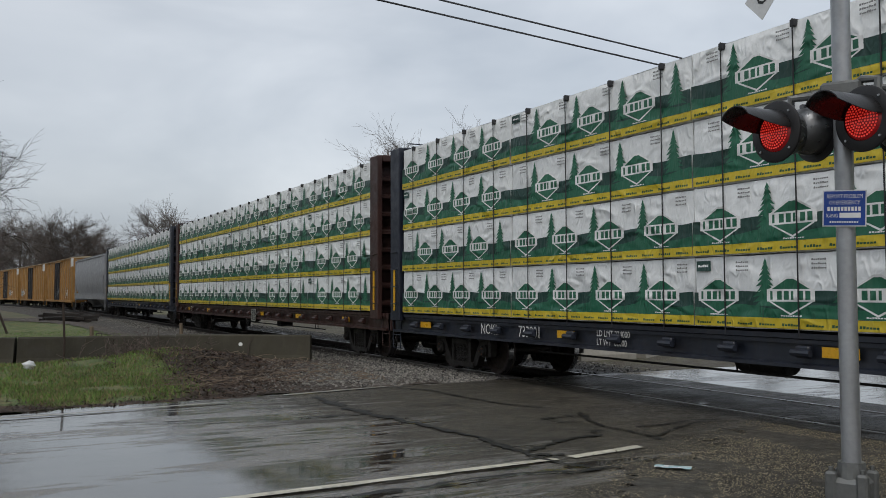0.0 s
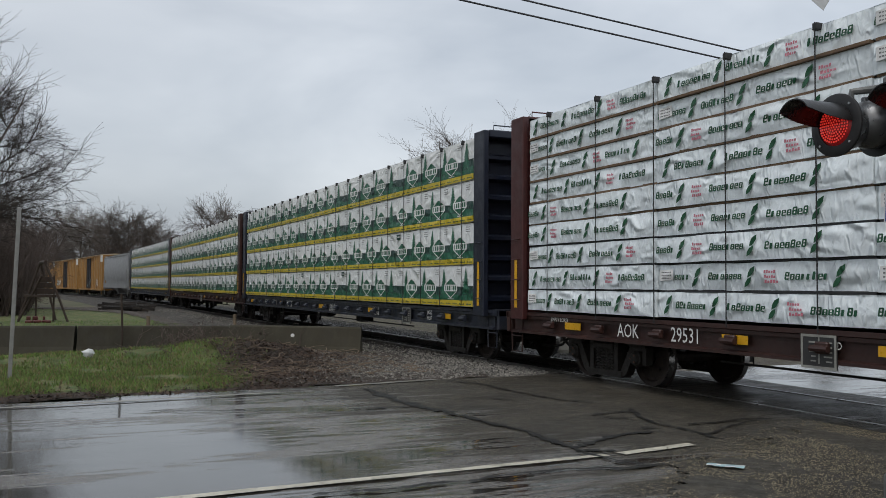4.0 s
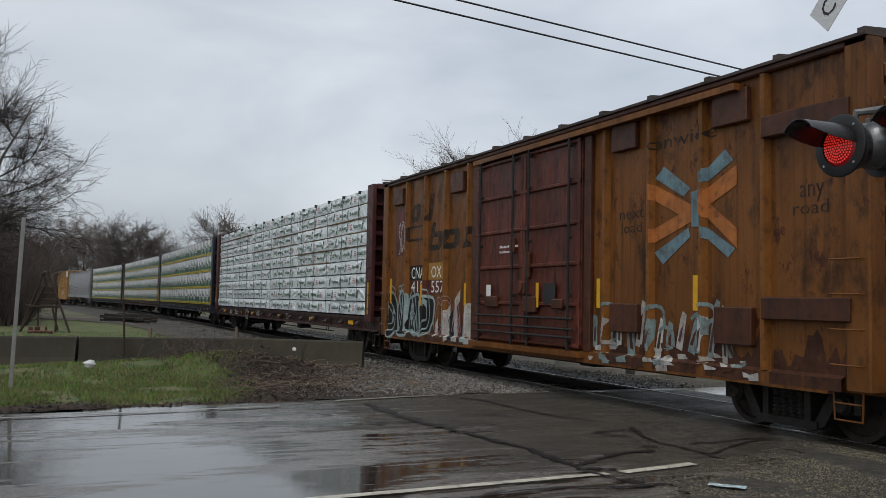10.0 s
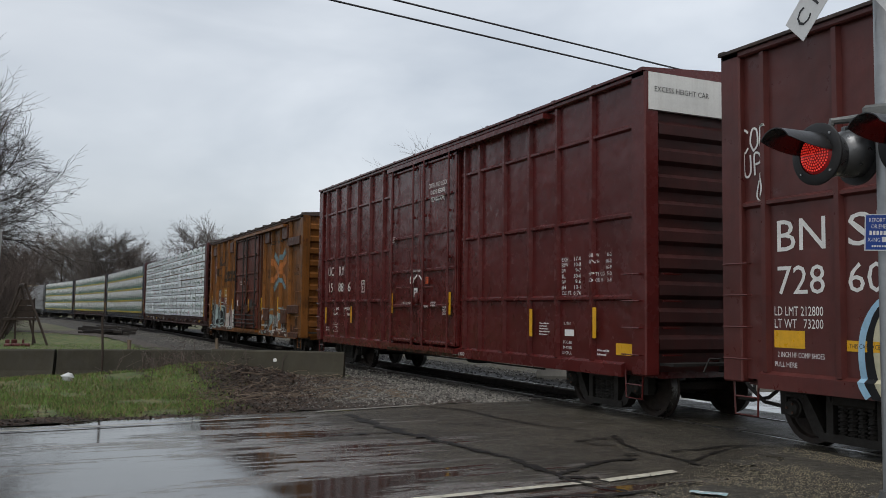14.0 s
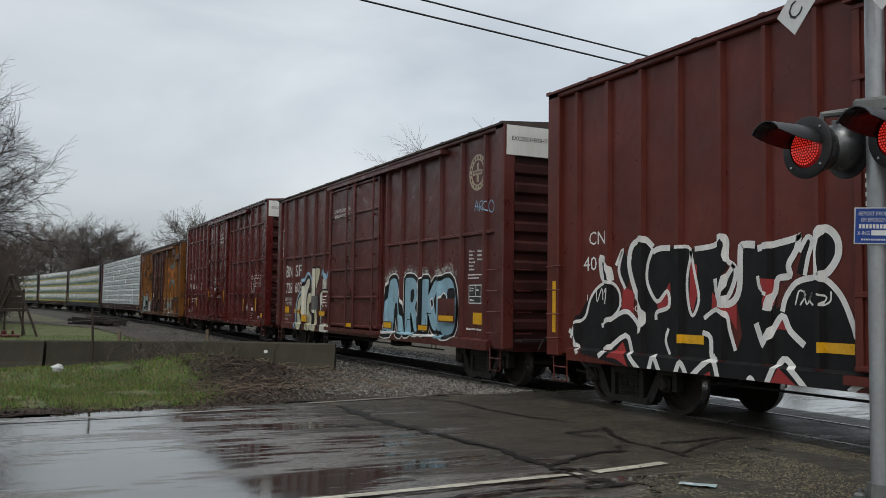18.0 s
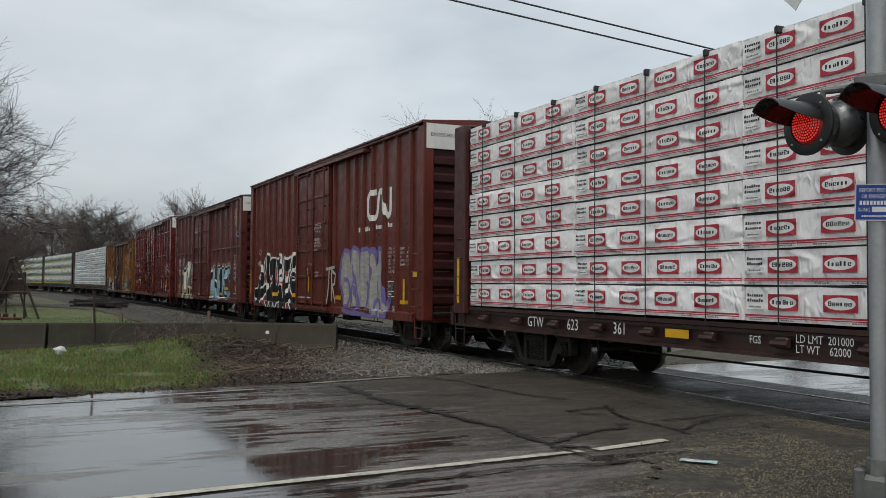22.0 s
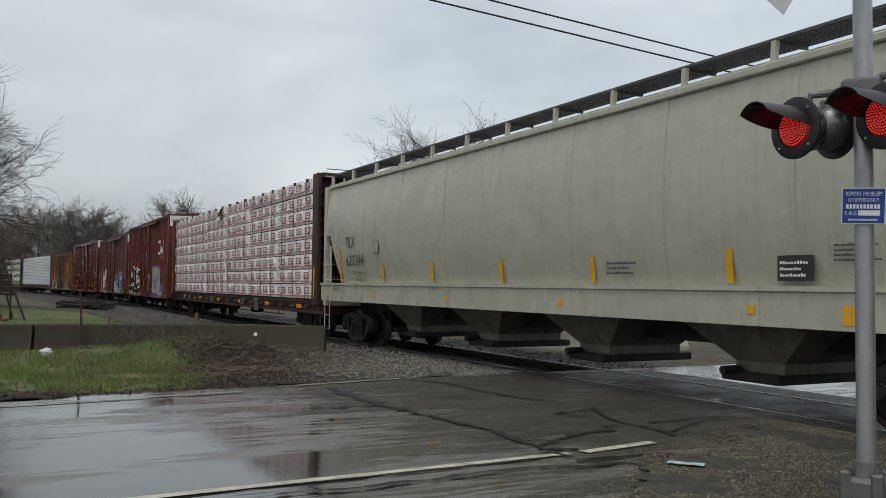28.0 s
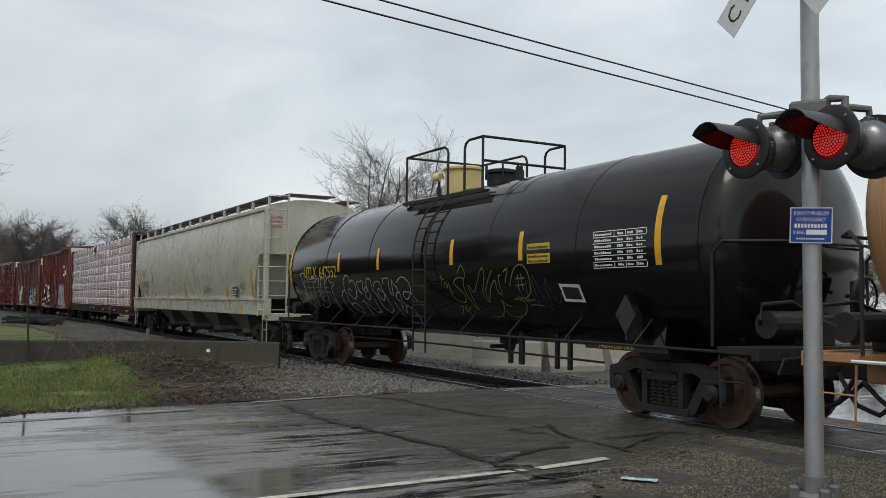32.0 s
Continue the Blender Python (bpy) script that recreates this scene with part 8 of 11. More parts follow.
g.flat([(-2.98, 0.67), (-2.83, 0.89), (-2.51, 0.66)], -1.5630, 2)
g.flat([(-5.67, 1.44), (-5.65, 1.82), (-5.92, 1.88), (-5.95, 1.55)], -1.5632, 2)
g.flat([(-3.06, 1.27), (-2.83, 1.51), (-2.71, 1.33), (-2.89, 1.35)], -1.5634, 2)
g.flat([(-4.25, 0.64), (-3.98, 0.76), (-3.96, 0.65)], -1.5636, 2)
painted_line(g, [(-7.31, 1.06), (-7.2, 1.28), (-6.9, 1.41), (-6.76, 1.7), (-6.55, 1.89), (-6.28, 1.97), (-6.05, 1.87), (-5.98, 1.67), (-6.08, 1.49), (-6.45, 1.28)], 0.050, -1.5660, 1)
painted_line(g, [(-6.45, 1.28), (-5.92, 1.51), (-5.67, 1.44), (-5.46, 1.21)], 0.073, -1.5666, 1)
painted_line(g, [(-5.49, 1.23), (-5.43, 1.48), (-5.64, 1.86), (-5.77, 2.21), (-5.7, 2.5), (-5.43, 2.59), (-5.22, 2.46)], 0.095, -1.5672, 1)
painted_line(g, [(-5.22, 2.44), (-5.34, 2.2), (-5.34, 1.93), (-5.13, 1.67), (-4.91, 1.82), (-4.88, 1.6), (-5.13, 1.52), (-5.15, 1.41)], 0.061, -1.5678, 1)
painted_line(g, [(-5.22, 2.39), (-5.08, 2.43), (-4.85, 2.43)], 0.084, -1.5684, 1)
painted_line(g, [(-4.69, 2.43), (-4.43, 2.39), (-4.5, 2), (-4.48, 1.67), (-4.39, 1.48), (-4.27, 1.71), (-4.35, 2.06), (-4.43, 2.37)], 0.050, -1.5690, 1)
painted_line(g, [(-4.35, 2.39), (-3.97, 2.42), (-3.81, 2.53), (-3.74, 2.45), (-3.74, 2.22), (-3.61, 2.13), (-3.6, 1.98), (-3.72, 1.75), (-3.83, 1.73), (-3.76, 1.98), (-3.62, 2.15)], 0.073, -1.5696, 1)
painted_line(g, [(-3.95, 1.98), (-3.88, 1.68), (-3.67, 1.66), (-3.53, 1.84), (-3.51, 2.31), (-3.47, 2.4), (-3.26, 2.39)], 0.095, -1.5702, 1)
painted_line(g, [(-4.17, 1.45), (-3.95, 1.57), (-3.76, 1.51), (-3.7, 1.31), (-3.6, 1.05)], 0.061, -1.5708, 1)
painted_line(g, [(-3.22, 2.34), (-2.64, 2.43), (-2.57, 2.47), (-2.61, 2.3), (-2.73, 2.12), (-2.71, 1.99), (-2.89, 1.96), (-2.93, 1.81), (-3.01, 1.68), (-3.04, 1.57)], 0.084, -1.5714, 1)
painted_line(g, [(-3.22, 2), (-3.18, 1.84), (-3.03, 1.77)], 0.050, -1.5720, 1)
painted_line(g, [(-2.83, 1.56), (-2.77, 1.74), (-2.61, 1.91), (-2.38, 1.96), (-2.25, 1.96), (-2.09, 1.86), (-1.95, 1.69), (-1.82, 1.4), (-1.77, 1.28), (-1.55, 1.23)], 0.073, -1.5726, 1)
painted_line(g, [(-2.29, 1.98), (-2.32, 2.25), (-2.25, 2.49), (-2.15, 2.51), (-2.03, 2.39), (-2.02, 2.21), (-2.13, 2.05), (-2.25, 1.97)], 0.095, -1.5732, 1)
painted_line(g, [(-2.57, 2.27), (-2.45, 2.44), (-2.38, 2.38), (-2.44, 2.2), (-2.49, 1.99)], 0.061, -1.5738, 1)
painted_line(g, [(-3.25, 1.41), (-3.16, 1.2), (-3.11, 1.14), (-3.02, 1.27), (-2.83, 1.51), (-2.71, 1.33), (-2.5, 1.17)], 0.084, -1.5744, 1)
painted_line(g, [(-4.88, 1.29), (-4.94, 1.12), (-4.85, 0.93)], 0.050, -1.5750, 1)
painted_line(g, [(-4.2, 1.26), (-4.05, 1.2), (-4.03, 0.96), (-3.96, 0.96)], 0.073, -1.5756, 1)
painted_line(g, [(-6.35, 1.99), (-6.45, 2.07), (-6.48, 2.36), (-6.25, 2.17), (-6.18, 1.99)], 0.095, -1.5762, 1)
painted_line(g, [(-6.09, 2.22), (-5.92, 2.46), (-6.02, 2.14), (-5.86, 1.86)], 0.061, -1.5768, 1)
painted_line(g, [(-6.44, 0.81), (-5.85, 1.16), (-5.67, 0.86), (-5.45, 0.68)], 0.080, -1.5774, 1)
painted_line(g, [(-5.22, 0.68), (-5.13, 0.89), (-4.99, 0.67)], 0.080, -1.5780, 1)
painted_line(g, [(-4.66, 0.67), (-4.56, 0.84), (-4.43, 0.67)], 0.080, -1.5786, 1)
painted_line(g, [(-4.35, 0.66), (-3.96, 0.92), (-3.84, 0.67)], 0.080, -1.5792, 1)
painted_line(g, [(-3.02, 0.67), (-2.82, 0.99), (-2.62, 0.86), (-2.42, 0.67)], 0.080, -1.5798, 1)
painted_line(g, [(-3.32, 0.66), (-3.27, 0.73), (-3.21, 0.66)], 0.080, -1.5804, 1)
painted_line(g, [(-1.83, 0.69), (-1.7, 0.78), (-1.54, 0.84)], 0.080, -1.5810, 1)
painted_line(g, [(-7.35, 1.19), (-7.16, 1.07), (-7.01, 0.82)], 0.080, -1.5816, 1)
painted_line(g, [(-2.63, 1.64), (-2.57, 1.81), (-2.48, 1.76), (-2.56, 1.64)], 0.022, -1.5840, 1)
painted_line(g, [(-2.5, 1.81), (-2.46, 1.65), (-2.38, 1.79), (-2.42, 1.7), (-2.37, 1.64)], 0.022, -1.5840, 1)
painted_line(g, [(-2.27, 1.77), (-2.18, 1.73), (-2.24, 1.64), (-2.13, 1.69), (-2.12, 1.8)], 0.022, -1.5840, 1)
painted_line(g, [(-6.59, 1.85), (-6.57, 1.66), (-6.45, 1.87), (-6.42, 1.69)], 0.022, -1.5840, 1)
painted_line(g, [(-6.38, 1.85), (-6.35, 1.73), (-6.25, 1.87), (-6.28, 1.63)], 0.022, -1.5840, 1)
part("graffiti", g, ["gr_black", "gr_white", "gr_red"], cn, "black graffiti letters with white and red edges")
g = Geo()
g.flat([(2.37, 1.13), (2.2, 1.59), (2.36, 2.29), (2.62, 2.45), (2.94, 2.38), (3.07, 1.97), (3.04, 0.93), (2.64, 0.87)], -1.5560, 0)
g.flat([(3.08, 0.93), (3.03, 2.12), (3.1, 2.41), (3.37, 2.51), (3.66, 2.39), (3.81, 1.96), (3.83, 0.97)], -1.5564, 0)
g.flat([(3.87, 0.97), (3.83, 2.17), (3.94, 2.45), (4.21, 2.49), (4.47, 2.37), (4.57, 2.08), (4.55, 0.91)], -1.5568, 0)
g.flat([(4.59, 0.94), (4.55, 2.08), (4.62, 2.41), (4.77, 2.44), (4.96, 2.3), (5.05, 2.42), (5.24, 2.45), (5.37, 2.18), (5.4, 1.62), (5.5, 1.18), (5.68, 1.1), (5.84, 1.19), (5.68, 0.88), (5.5, 0.73), (4.77, 0.7)], -1.5572, 0)
painted_line(g, [(2.16, 1.51), (2.25, 2.14), (2.42, 2.37), (2.69, 2.47), (2.94, 2.41), (3.03, 2.27)], 0.12, -1.5620, 1)
painted_line(g, [(3.03, 2.27), (3.13, 2.45), (3.37, 2.53), (3.62, 2.45), (3.74, 2.24), (3.83, 1.81), (3.85, 1.39)], 0.12, -1.5626, 1)
painted_line(g, [(3.83, 1.81), (3.88, 2.31), (4.05, 2.45), (4.31, 2.46), (4.52, 2.28), (4.62, 1.94), (4.59, 1.41)], 0.12, -1.5632, 1)
painted_line(g, [(4.59, 1.81), (4.62, 2.35), (4.79, 2.45), (4.91, 2.33), (5.01, 2.07), (5.05, 2.39), (5.19, 2.45), (5.35, 2.31), (5.4, 2.06), (5.37, 1.68)], 0.12, -1.5638, 1)
painted_line(g, [(2.16, 1.51), (2.37, 1.36), (2.5, 1.06), (2.76, 0.92), (3.01, 1.22), (2.95, 1.52), (2.76, 1.67), (2.56, 1.52), (2.7, 1.21)], 0.12, -1.5644, 1)
painted_line(g, [(3.37, 1.6), (3.19, 1.52), (3.14, 1.16), (3.38, 0.87)], 0.12, -1.5650, 1)
painted_line(g, [(3.61, 1.24), (3.72, 0.96), (3.38, 0.8)], 0.12, -1.5656, 1)
painted_line(g, [(4.26, 0.99), (4.42, 1.41), (4.26, 1.61)], 0.12, -1.5662, 1)
painted_line(g, [(4.77, 0.76), (4.82, 1.02), (5.05, 1.16), (5.19, 1.04), (5.15, 0.78)], 0.12, -1.5668, 1)
painted_line(g, [(5.37, 1.68), (5.5, 1.3), (5.59, 1.06), (5.88, 1.23), (5.76, 0.95), (5.68, 0.76), (5.33, 0.79)], 0.12, -1.5674, 1)
painted_line(g, [(2.16, 1.51), (2.09, 1.83), (2.2, 1.98)], 0.12, -1.5680, 1)
painted_line(g, [(2.57, 0.83), (3.38, 0.77), (4.05, 0.77), (4.67, 0.72), (5.24, 0.71)], 0.12, -1.5686, 1)
g.flat([(4.42, 2.08), (4.46, 2.05), (4.42, 2.03), (4.38, 2.06)], -1.572, 2)
g.flat([(5.61, 1.74), (5.64, 1.7), (5.61, 1.67), (5.57, 1.7)], -1.572, 2)
g.flat([(5.8, 0.98), (5.83, 0.95), (5.8, 0.92), (5.77, 0.95)], -1.572, 2)
painted_line(g, [(3.39, 2.07), (3.43, 1.72), (3.58, 1.28), (3.65, 0.9)], 0.07, -1.5692, 1)
painted_line(g, [(4.37, 1.58), (4.33, 1.26), (4.26, 0.88)], 0.07, -1.5698, 1)
painted_line(g, [(3.21, 1.67), (3.37, 1.6), (3.47, 1.28), (3.53, 0.85)], 0.07, -1.5704, 1)
painted_line(g, [(5.01, 1.63), (5.07, 1.28)], 0.07, -1.5710, 1)
painted_line(g, [(5.32, 2.25), (5.37, 1.81), (5.43, 1.38)], 0.07, -1.5716, 1)
painted_line(g, [(4.63, 2.41), (4.85, 2.26), (4.94, 1.99)], 0.07, -1.5722, 1)
painted_line(g, [(3.74, 2.2), (3.78, 1.72), (4.0, 1.15)], 0.07, -1.5728, 1)
part("graffiti", g, ["gr_silver", "gr_purple", "gr_plum"], cn, "silver graffiti letters outlined in violet")
TRS = [[(0.0, 0.95), (0.9, 1.0)], [(0.35, 0.95), (0.3, 0.5), (0.1, 0.02)], [(0.6, 0.95), (0.62, 0.1)], [(0.62, 0.92), (1.0, 0.8), (0.9, 0.55), (0.64, 0.52)], [(0.7, 0.5), (1.0, 0.05)]]
part("graffiti", letters_piece(TRS, 1.36, 2.2, 0.95, 2.02, 0.085, -1.62, 0), ["gr_worn"], cn, "pale spray letters")
# weathered orange boxcar
rnd = random.Random(91)
for a0, a1 in ((-7.35, -6.15), (-5.95, -4.98), (-4.78, -3.8), (-3.6, -2.6), (2.7, 3.66), (3.86, 4.83), (5.03, 6.0), (6.2, 7.3)):
    g = Geo()
    n = 16
    tops = [1.05 + 0.45 * noise.noise(Vector((a0 * 3 + 0.5 * k, 1.7, 0.3))) + rnd.uniform(-0.05, 0.08) for k in range(n + 1)]
    for k in range(n):
        p, q = a0 + (a1 - a0) * k / n, a0 + (a1 - a0) * (k + 1) / n
        g.flat([(p, 0.66), (q, 0.66), (q, tops[k + 1]), (p, tops[k])], -1.5435, 0)
    part("painted_panel", g, ["rust_worn"], rb, "rust-brown worn paint along the sill")
for a in (-2.16, 2.11):
    g = Geo()
    g.box(-1.56, -1.47, -a - 0.10, -a + 0.10, 0.8, 4.44, 0, 0.015)
    part("door_jamb", g, ["plate_brown"], rb, "grimy brown door jamb")
for z in (1.02, 1.16, 1.34):
    g = Geo()
    g.cyl((-1.665, -1.85, z), (-1.665, 1.9, z), 0.022, 8)
    part("door_pipe", g, ["under"], rb, "grimy operating pipe")
for a, z, w, h in ((-1.2, 1.5, 0.5, 0.22), (0.35, 1.42, 0.45, 0.3), (-0.35, 2.55, 0.16, 0.3), (0.25, 2.05, 0.14, 0.5), (1.3, 1.5, 0.35, 0.18)):
    g = Geo()
    g.box(-1.66, -1.58, -a - w / 2, -a + w / 2, z, z + h, 0, 0.02)
    part("door_bracket", g, ["plate_brown"], rb)
g = Geo()


def slanted(a, z, w, h, m=0, x=-1.548, cut=0.10, lean=0.24):
    """A slanted block with clipped corners."""
    pts = [(0, cut), (cut, 0), (w - cut, 0), (w, cut), (w, h - cut), (w - cut, h), (cut, h), (0, h - cut)]
    g.flat([(a + p + lean * q, z + q) for p, q in pts], x, m)


for a, w in ((-5.92, 0.56), (-3.86, 0.72), (-4.76, 0.72)):
    z = 3.54 if a < -5 else 2.79
    slanted(a, z, w, 0.44)
    slanted(a + 0.20, z + 0.13, w - 0.40, 0.18, 1, -1.5495, 0.03)
slanted(-4.72, 2.80, 0.20, 0.66, 0, -1.5484, 0.02)
slanted(-5.18, 3.54, 0.19, 0.42, 0, -1.548, 0.02)
slanted(-5.06, 4.02, 0.19, 0.12, 0, -1.548, 0.02)
slanted(-4.86, 3.52, 0.24, 0.64, 0, -1.548, 0.02)
g.flat([(-2.92, 2.77), (-2.70, 2.77), (-2.30, 3.22), (-2.52, 3.22)], -1.548, 0)
g.flat([(-2.78, 3.22), (-2.58, 3.22), (-2.40, 2.77), (-2.62, 2.77)], -1.5486, 0)
for p, q in (((-6.0, 3.42), (-4.95, 3.42)), ((-6.0, 3.10), (-5.1, 3.10)), ((-6.0, 3.10), (-6.0, 3.42)), ((-5.1, 3.10), (-4.98, 3.42))):
    g.ribbon([p, ((p[0] + q[0]) / 2, (p[1] + q[1]) / 2), q], 0.05, -1.548, 0)
part("faded_lettering", g, ["ink_worn", "box_orange"], rb, "faded black slanted block shapes")
block(rb, -6.93, -6.33, 2.74, 3.98, "box_rustdoor", -1.5445, "painted_panel", "brown paint patch")
block(rb, -2.29, -2.04, 0.86, 4.46, "box_rustdoor", -1.5445, "painted_panel", "red-brown painted band")
block(rb, -2.31, -2.07, 0.78, 1.92, "gr_pale", -1.5465, "painted_panel", "peeling white paint patch")
block(rb, -5.9, -4.95, 2.1, 2.46, "gr_black", -1.5445, "painted_panel", "black paint patch")
block(rb, -4.75, -3.69, 2.1, 2.5, "gr_yellow", -1.5445, "painted_panel", "ochre paint patch")
block(rb, -5.9, -3.8, 1.76, 2.09, "box_rustdoor", -1.5445, "painted_panel", "brown paint patch")
writing(rb, [("CNA", -5.83, -5.02, 2.14, 2.42), ("OX", -4.6, -4.0, 2.15, 2.42), ("412", -5.83, -5.0, 1.81, 2.08), ("557", -4.6, -3.85, 1.8, 2.07)], "stencil", -1.548)
g = Geo()
for k, poly in enumerate(([(4.03, 3.67), (3.83, 3.51), (4.47, 3.18), (4.63, 3.28)], [(5.33, 3.74), (5.49, 3.57), (4.93, 3.31), (4.86, 3.45)], [(3.82, 2.39), (4.02, 2.21), (4.63, 2.59), (4.58, 2.72)], [(4.92, 2.73), (4.93, 2.57), (5.39, 2.26), (5.52, 2.38)], [(4.63, 3.22), (4.65, 2.72), (4.92, 2.71), (4.91, 3.26)])):
    g.flat(poly, -1.562 - 0.0006 * k, 0)
for k, poly in enumerate(([(3.76, 3.44), (3.77, 3.2), (4.62, 2.81), (4.64, 3.05)], [(3.79, 2.53), (3.78, 2.74), (4.62, 3.0), (4.65, 2.8)], [(5.55, 3.5), (5.56, 3.23), (4.89, 2.95), (4.89, 3.2)], [(5.56, 2.38), (5.55, 2.65), (4.89, 3.12), (4.89, 2.9)])):
    g.flat(poly, -1.566 - 0.0006 * k, 1)
part("crossed_arrow_mark", g, ["gr_bluefade", "gr_orange"], rb, "faded blue and orange crossed arrows")
writing(rb, [("onwide", 3.72, 5.16, 3.94, 4.14), ("next", 2.9, 3.55, 2.95, 3.09), ("load", 2.95, 3.5, 2.73, 2.89), ("any", 6.62, 7.0, 2.95, 3.1), ("road", 6.5, 7.07, 2.74, 2.9)], "ink_worn", -1.548)
stripes(rb, [(-4.95, 1.48, 2.0), (-2.53, 1.52, 2.0), (-6.96, 1.52, 2.16), (2.49, 1.54, 2.02), (4.85, 1.54, 2.03)], -1.575)
stripes(rb, [(0.6, 1.52, 1.97)], -1.62)
block(rb, 0.81, 1.21, 1.6, 1.96, "ink_black", -1.612, "stencil_panel")
for a0, a1, z0, z1 in ((2.8, 3.43, 4.04, 4.46), (5.16, 5.82, 4.04, 4.5), (-6.96, -6.3, 4.05, 4.46), (-3.4, -2.75, 4.02, 4.46), (2.78, 3.5, 1.17, 1.62), (5.2, 5.9, 1.1, 1.6)):
    g = Geo()
    g.box(-1.57, -1.47, -a1, -a0, z0, z1, 0, 0.015)
    part("cover_plate", g, ["plate_brown"], rb)
for z in (1.45, 3.75):
    g = Geo()
    g.box(-1.6, -1.47, -7.45, -6.1, z, z + 0.28, 0, 0.015)
    part("end_band", g, ["plate_brown"], rb)
part("graffiti", throwup(rb, -7.4, -4.5, 0.72, 1.75, 4, "gr_black", "gr_teal", 0.07, 41, -1.562), ["gr_black", "gr_teal"], rb, "black graffiti letters edged in pale teal")
g = outlines(-7.5, -4.6, 0.8, 1.95, 4, 0.035, 77, -1.5705, 0.22)
part("graffiti", g, ["gr_teal"], rb, "pale teal spray outlines")
rnd = random.Random(43)
g = Geo()
for k in range(9):
    a, w = -4.3 + 0.21 * k, rnd.uniform(0.16, 0.3)
    z0, z1 = rnd.uniform(0.68, 0.8), rnd.uniform(1.1, 1.95)
    t = rnd.uniform(-0.12, 0.12)
    g.flat([(a, z0), (a + w, z0 + rnd.uniform(0, 0.06)), (a + w + t, z1), (a + t, z1 - rnd.uniform(0, 0.25))], -1.552 - 0.0008 * k, (0, 1, 2, 0, 3)[k % 5])
part("graffiti", g, ["gr_pale", "box_rustdoor", "gr_teal", "gr_black"], rb, "peeling white, brown and teal graffiti slabs")
part("graffiti", outlines(-4.4, -2.9, 0.85, 1.75, 3, 0.018, 79, -1.572, 0.2), ["gr_pink"], rb, "thin pale pink spray lines")
g = Geo()
rnd = random.Random(47)
for i in range(15):
    # tall letter strokes: pale rim, darker heart
    a, w = 2.2 + 0.235 * i + rnd.uniform(-0.04, 0.04), rnd.uniform(0.09, 0.2)
    z0, z1, t = rnd.uniform(0.82, 1.0), rnd.uniform(1.25, 1.66), rnd.uniform(-0.16, 0.16)
    g.flat([(a, z0), (a + w, z0 + rnd.uniform(-0.05, 0.05)), (a + w + t, z1), (a + t + w * 0.4, z1 + 0.05), (a + t, z1 - rnd.uniform(0, 0.2))], -1.556 - 0.0008 * i, (0, 3, 0, 1)[i % 4])
    g.flat([(a + w * 0.3, z0 + 0.1), (a + w * 0.72, z0 + 0.08), (a + w * 0.72 + t * 0.7, z1 - 0.14), (a + w * 0.3 + t * 0.7, z1 - 0.2)], -1.5564 - 0.0008 * i, 2 if i % 3 else 4)
for i in range(7):
    a, z = rnd.uniform(2.3, 5.2), rnd.uniform(1.2, 1.6)
    painted_line(g, [(a, z), (a + 0.12, z + 0.08), (a + 0.3, z + 0.02), (a + 0.34, z - 0.2)], 0.06, -1.572 - 0.0006 * i, 0)
for i in range(40):
    a, z0 = rnd.uniform(2.2, 5.9), rnd.uniform(0.63, 0.98)
    g.flat([(a, z0), (a + rnd.uniform(0.05, 0.3), z0 + 0.01), (a + rnd.uniform(0.05, 0.25), z0 + rnd.uniform(0.03, 0.12)), (a - 0.02, z0 + 0.07)], -1.578 - 0.0002 * i, (0, 1, 3, 2)[i % 4])
part("graffiti", g, ["gr_tealworn", "gr_pale", "plate_brown", "gr_worn", "gr_plumworn"], rb, "pale blue and white peeling graffiti")
part("graffiti", outlines(-6.75, -6.2, 2.75, 3.7, 3, 0.012, 52, -1.552, 0.2), ["gr_white"], rb, "thin white spray tag")
fine_rows(rb, -0.9, -0.1, 2.55, 2.75, 2, x=-1.612)
block(rb, -1.45, -1.25, 1.7, 1.95, "stencil", -1.612)
# cream hopper
HX = -1.60
writing(hp, [("TILX", -7.83, -7.17, 2.55, 2.83), ("620344", -7.77, -6.52, 2.08, 2.36)], "stencil_k", HX)
writing(hp, [("LD LMT 219800 LBS", -7.66, -6.42, 1.85, 1.93), ("LT WT   66200 LBS", -7.66, -6.42, 1.69, 1.77)], "stencil_k", -1.58)
writing(hp, [("2 INCH HF COMP SHOES", 8.84, 9.37, 1.4, 1.46)], "stencil_k", -1.605)
g = Geo()
for a, z0, z1, lean in ((-8.25, 1.66, 2.55, 0.1), (-5.37, 1.66, 2.09, 0.03), (-2.68, 1.66, 2.09, 0.03), (0.2, 1.66, 2.08, 0.03), (3.0, 1.66, 2.08, 0.03), (5.9, 1.66, 2.09, 0.03), (8.65, 1.66, 2.56, 0.1)):
    s = Geo()
    s.add([(-1.52 - (z - 1.66) * 0.09 - 0.005, -(a + w), z) for w, z in ((-0.06, z0), (0.06, z0), (0.06, z1), (-0.06, z1))], [(0, 1, 2, 3)])
    part("reflective_strip", s, ["reflector"], hp, "yellow reflective tape")
g = Geo()
g.flat([(6.69, 1.69), (7.22, 1.69), (7.22, 1.99), (6.69, 1.99)], -1.565, 0)
part("stencil_panel", g, ["ink_black"], hp)
fine_rows(hp, 6.73, 7.18, 1.73, 1.95, 3, "stencil", -1.57)
fine_rows(hp, 7.5, 8.1, 1.9, 2.12, 4, "stencil_k", -1.58)
fine_rows(hp, 3.4, 4.15, 1.78, 2.0, 3, "stencil_k", -1.575)
fine_rows(hp, -8.67, -8.2, 1.43, 1.5, 1, "stencil_k", -1.605)
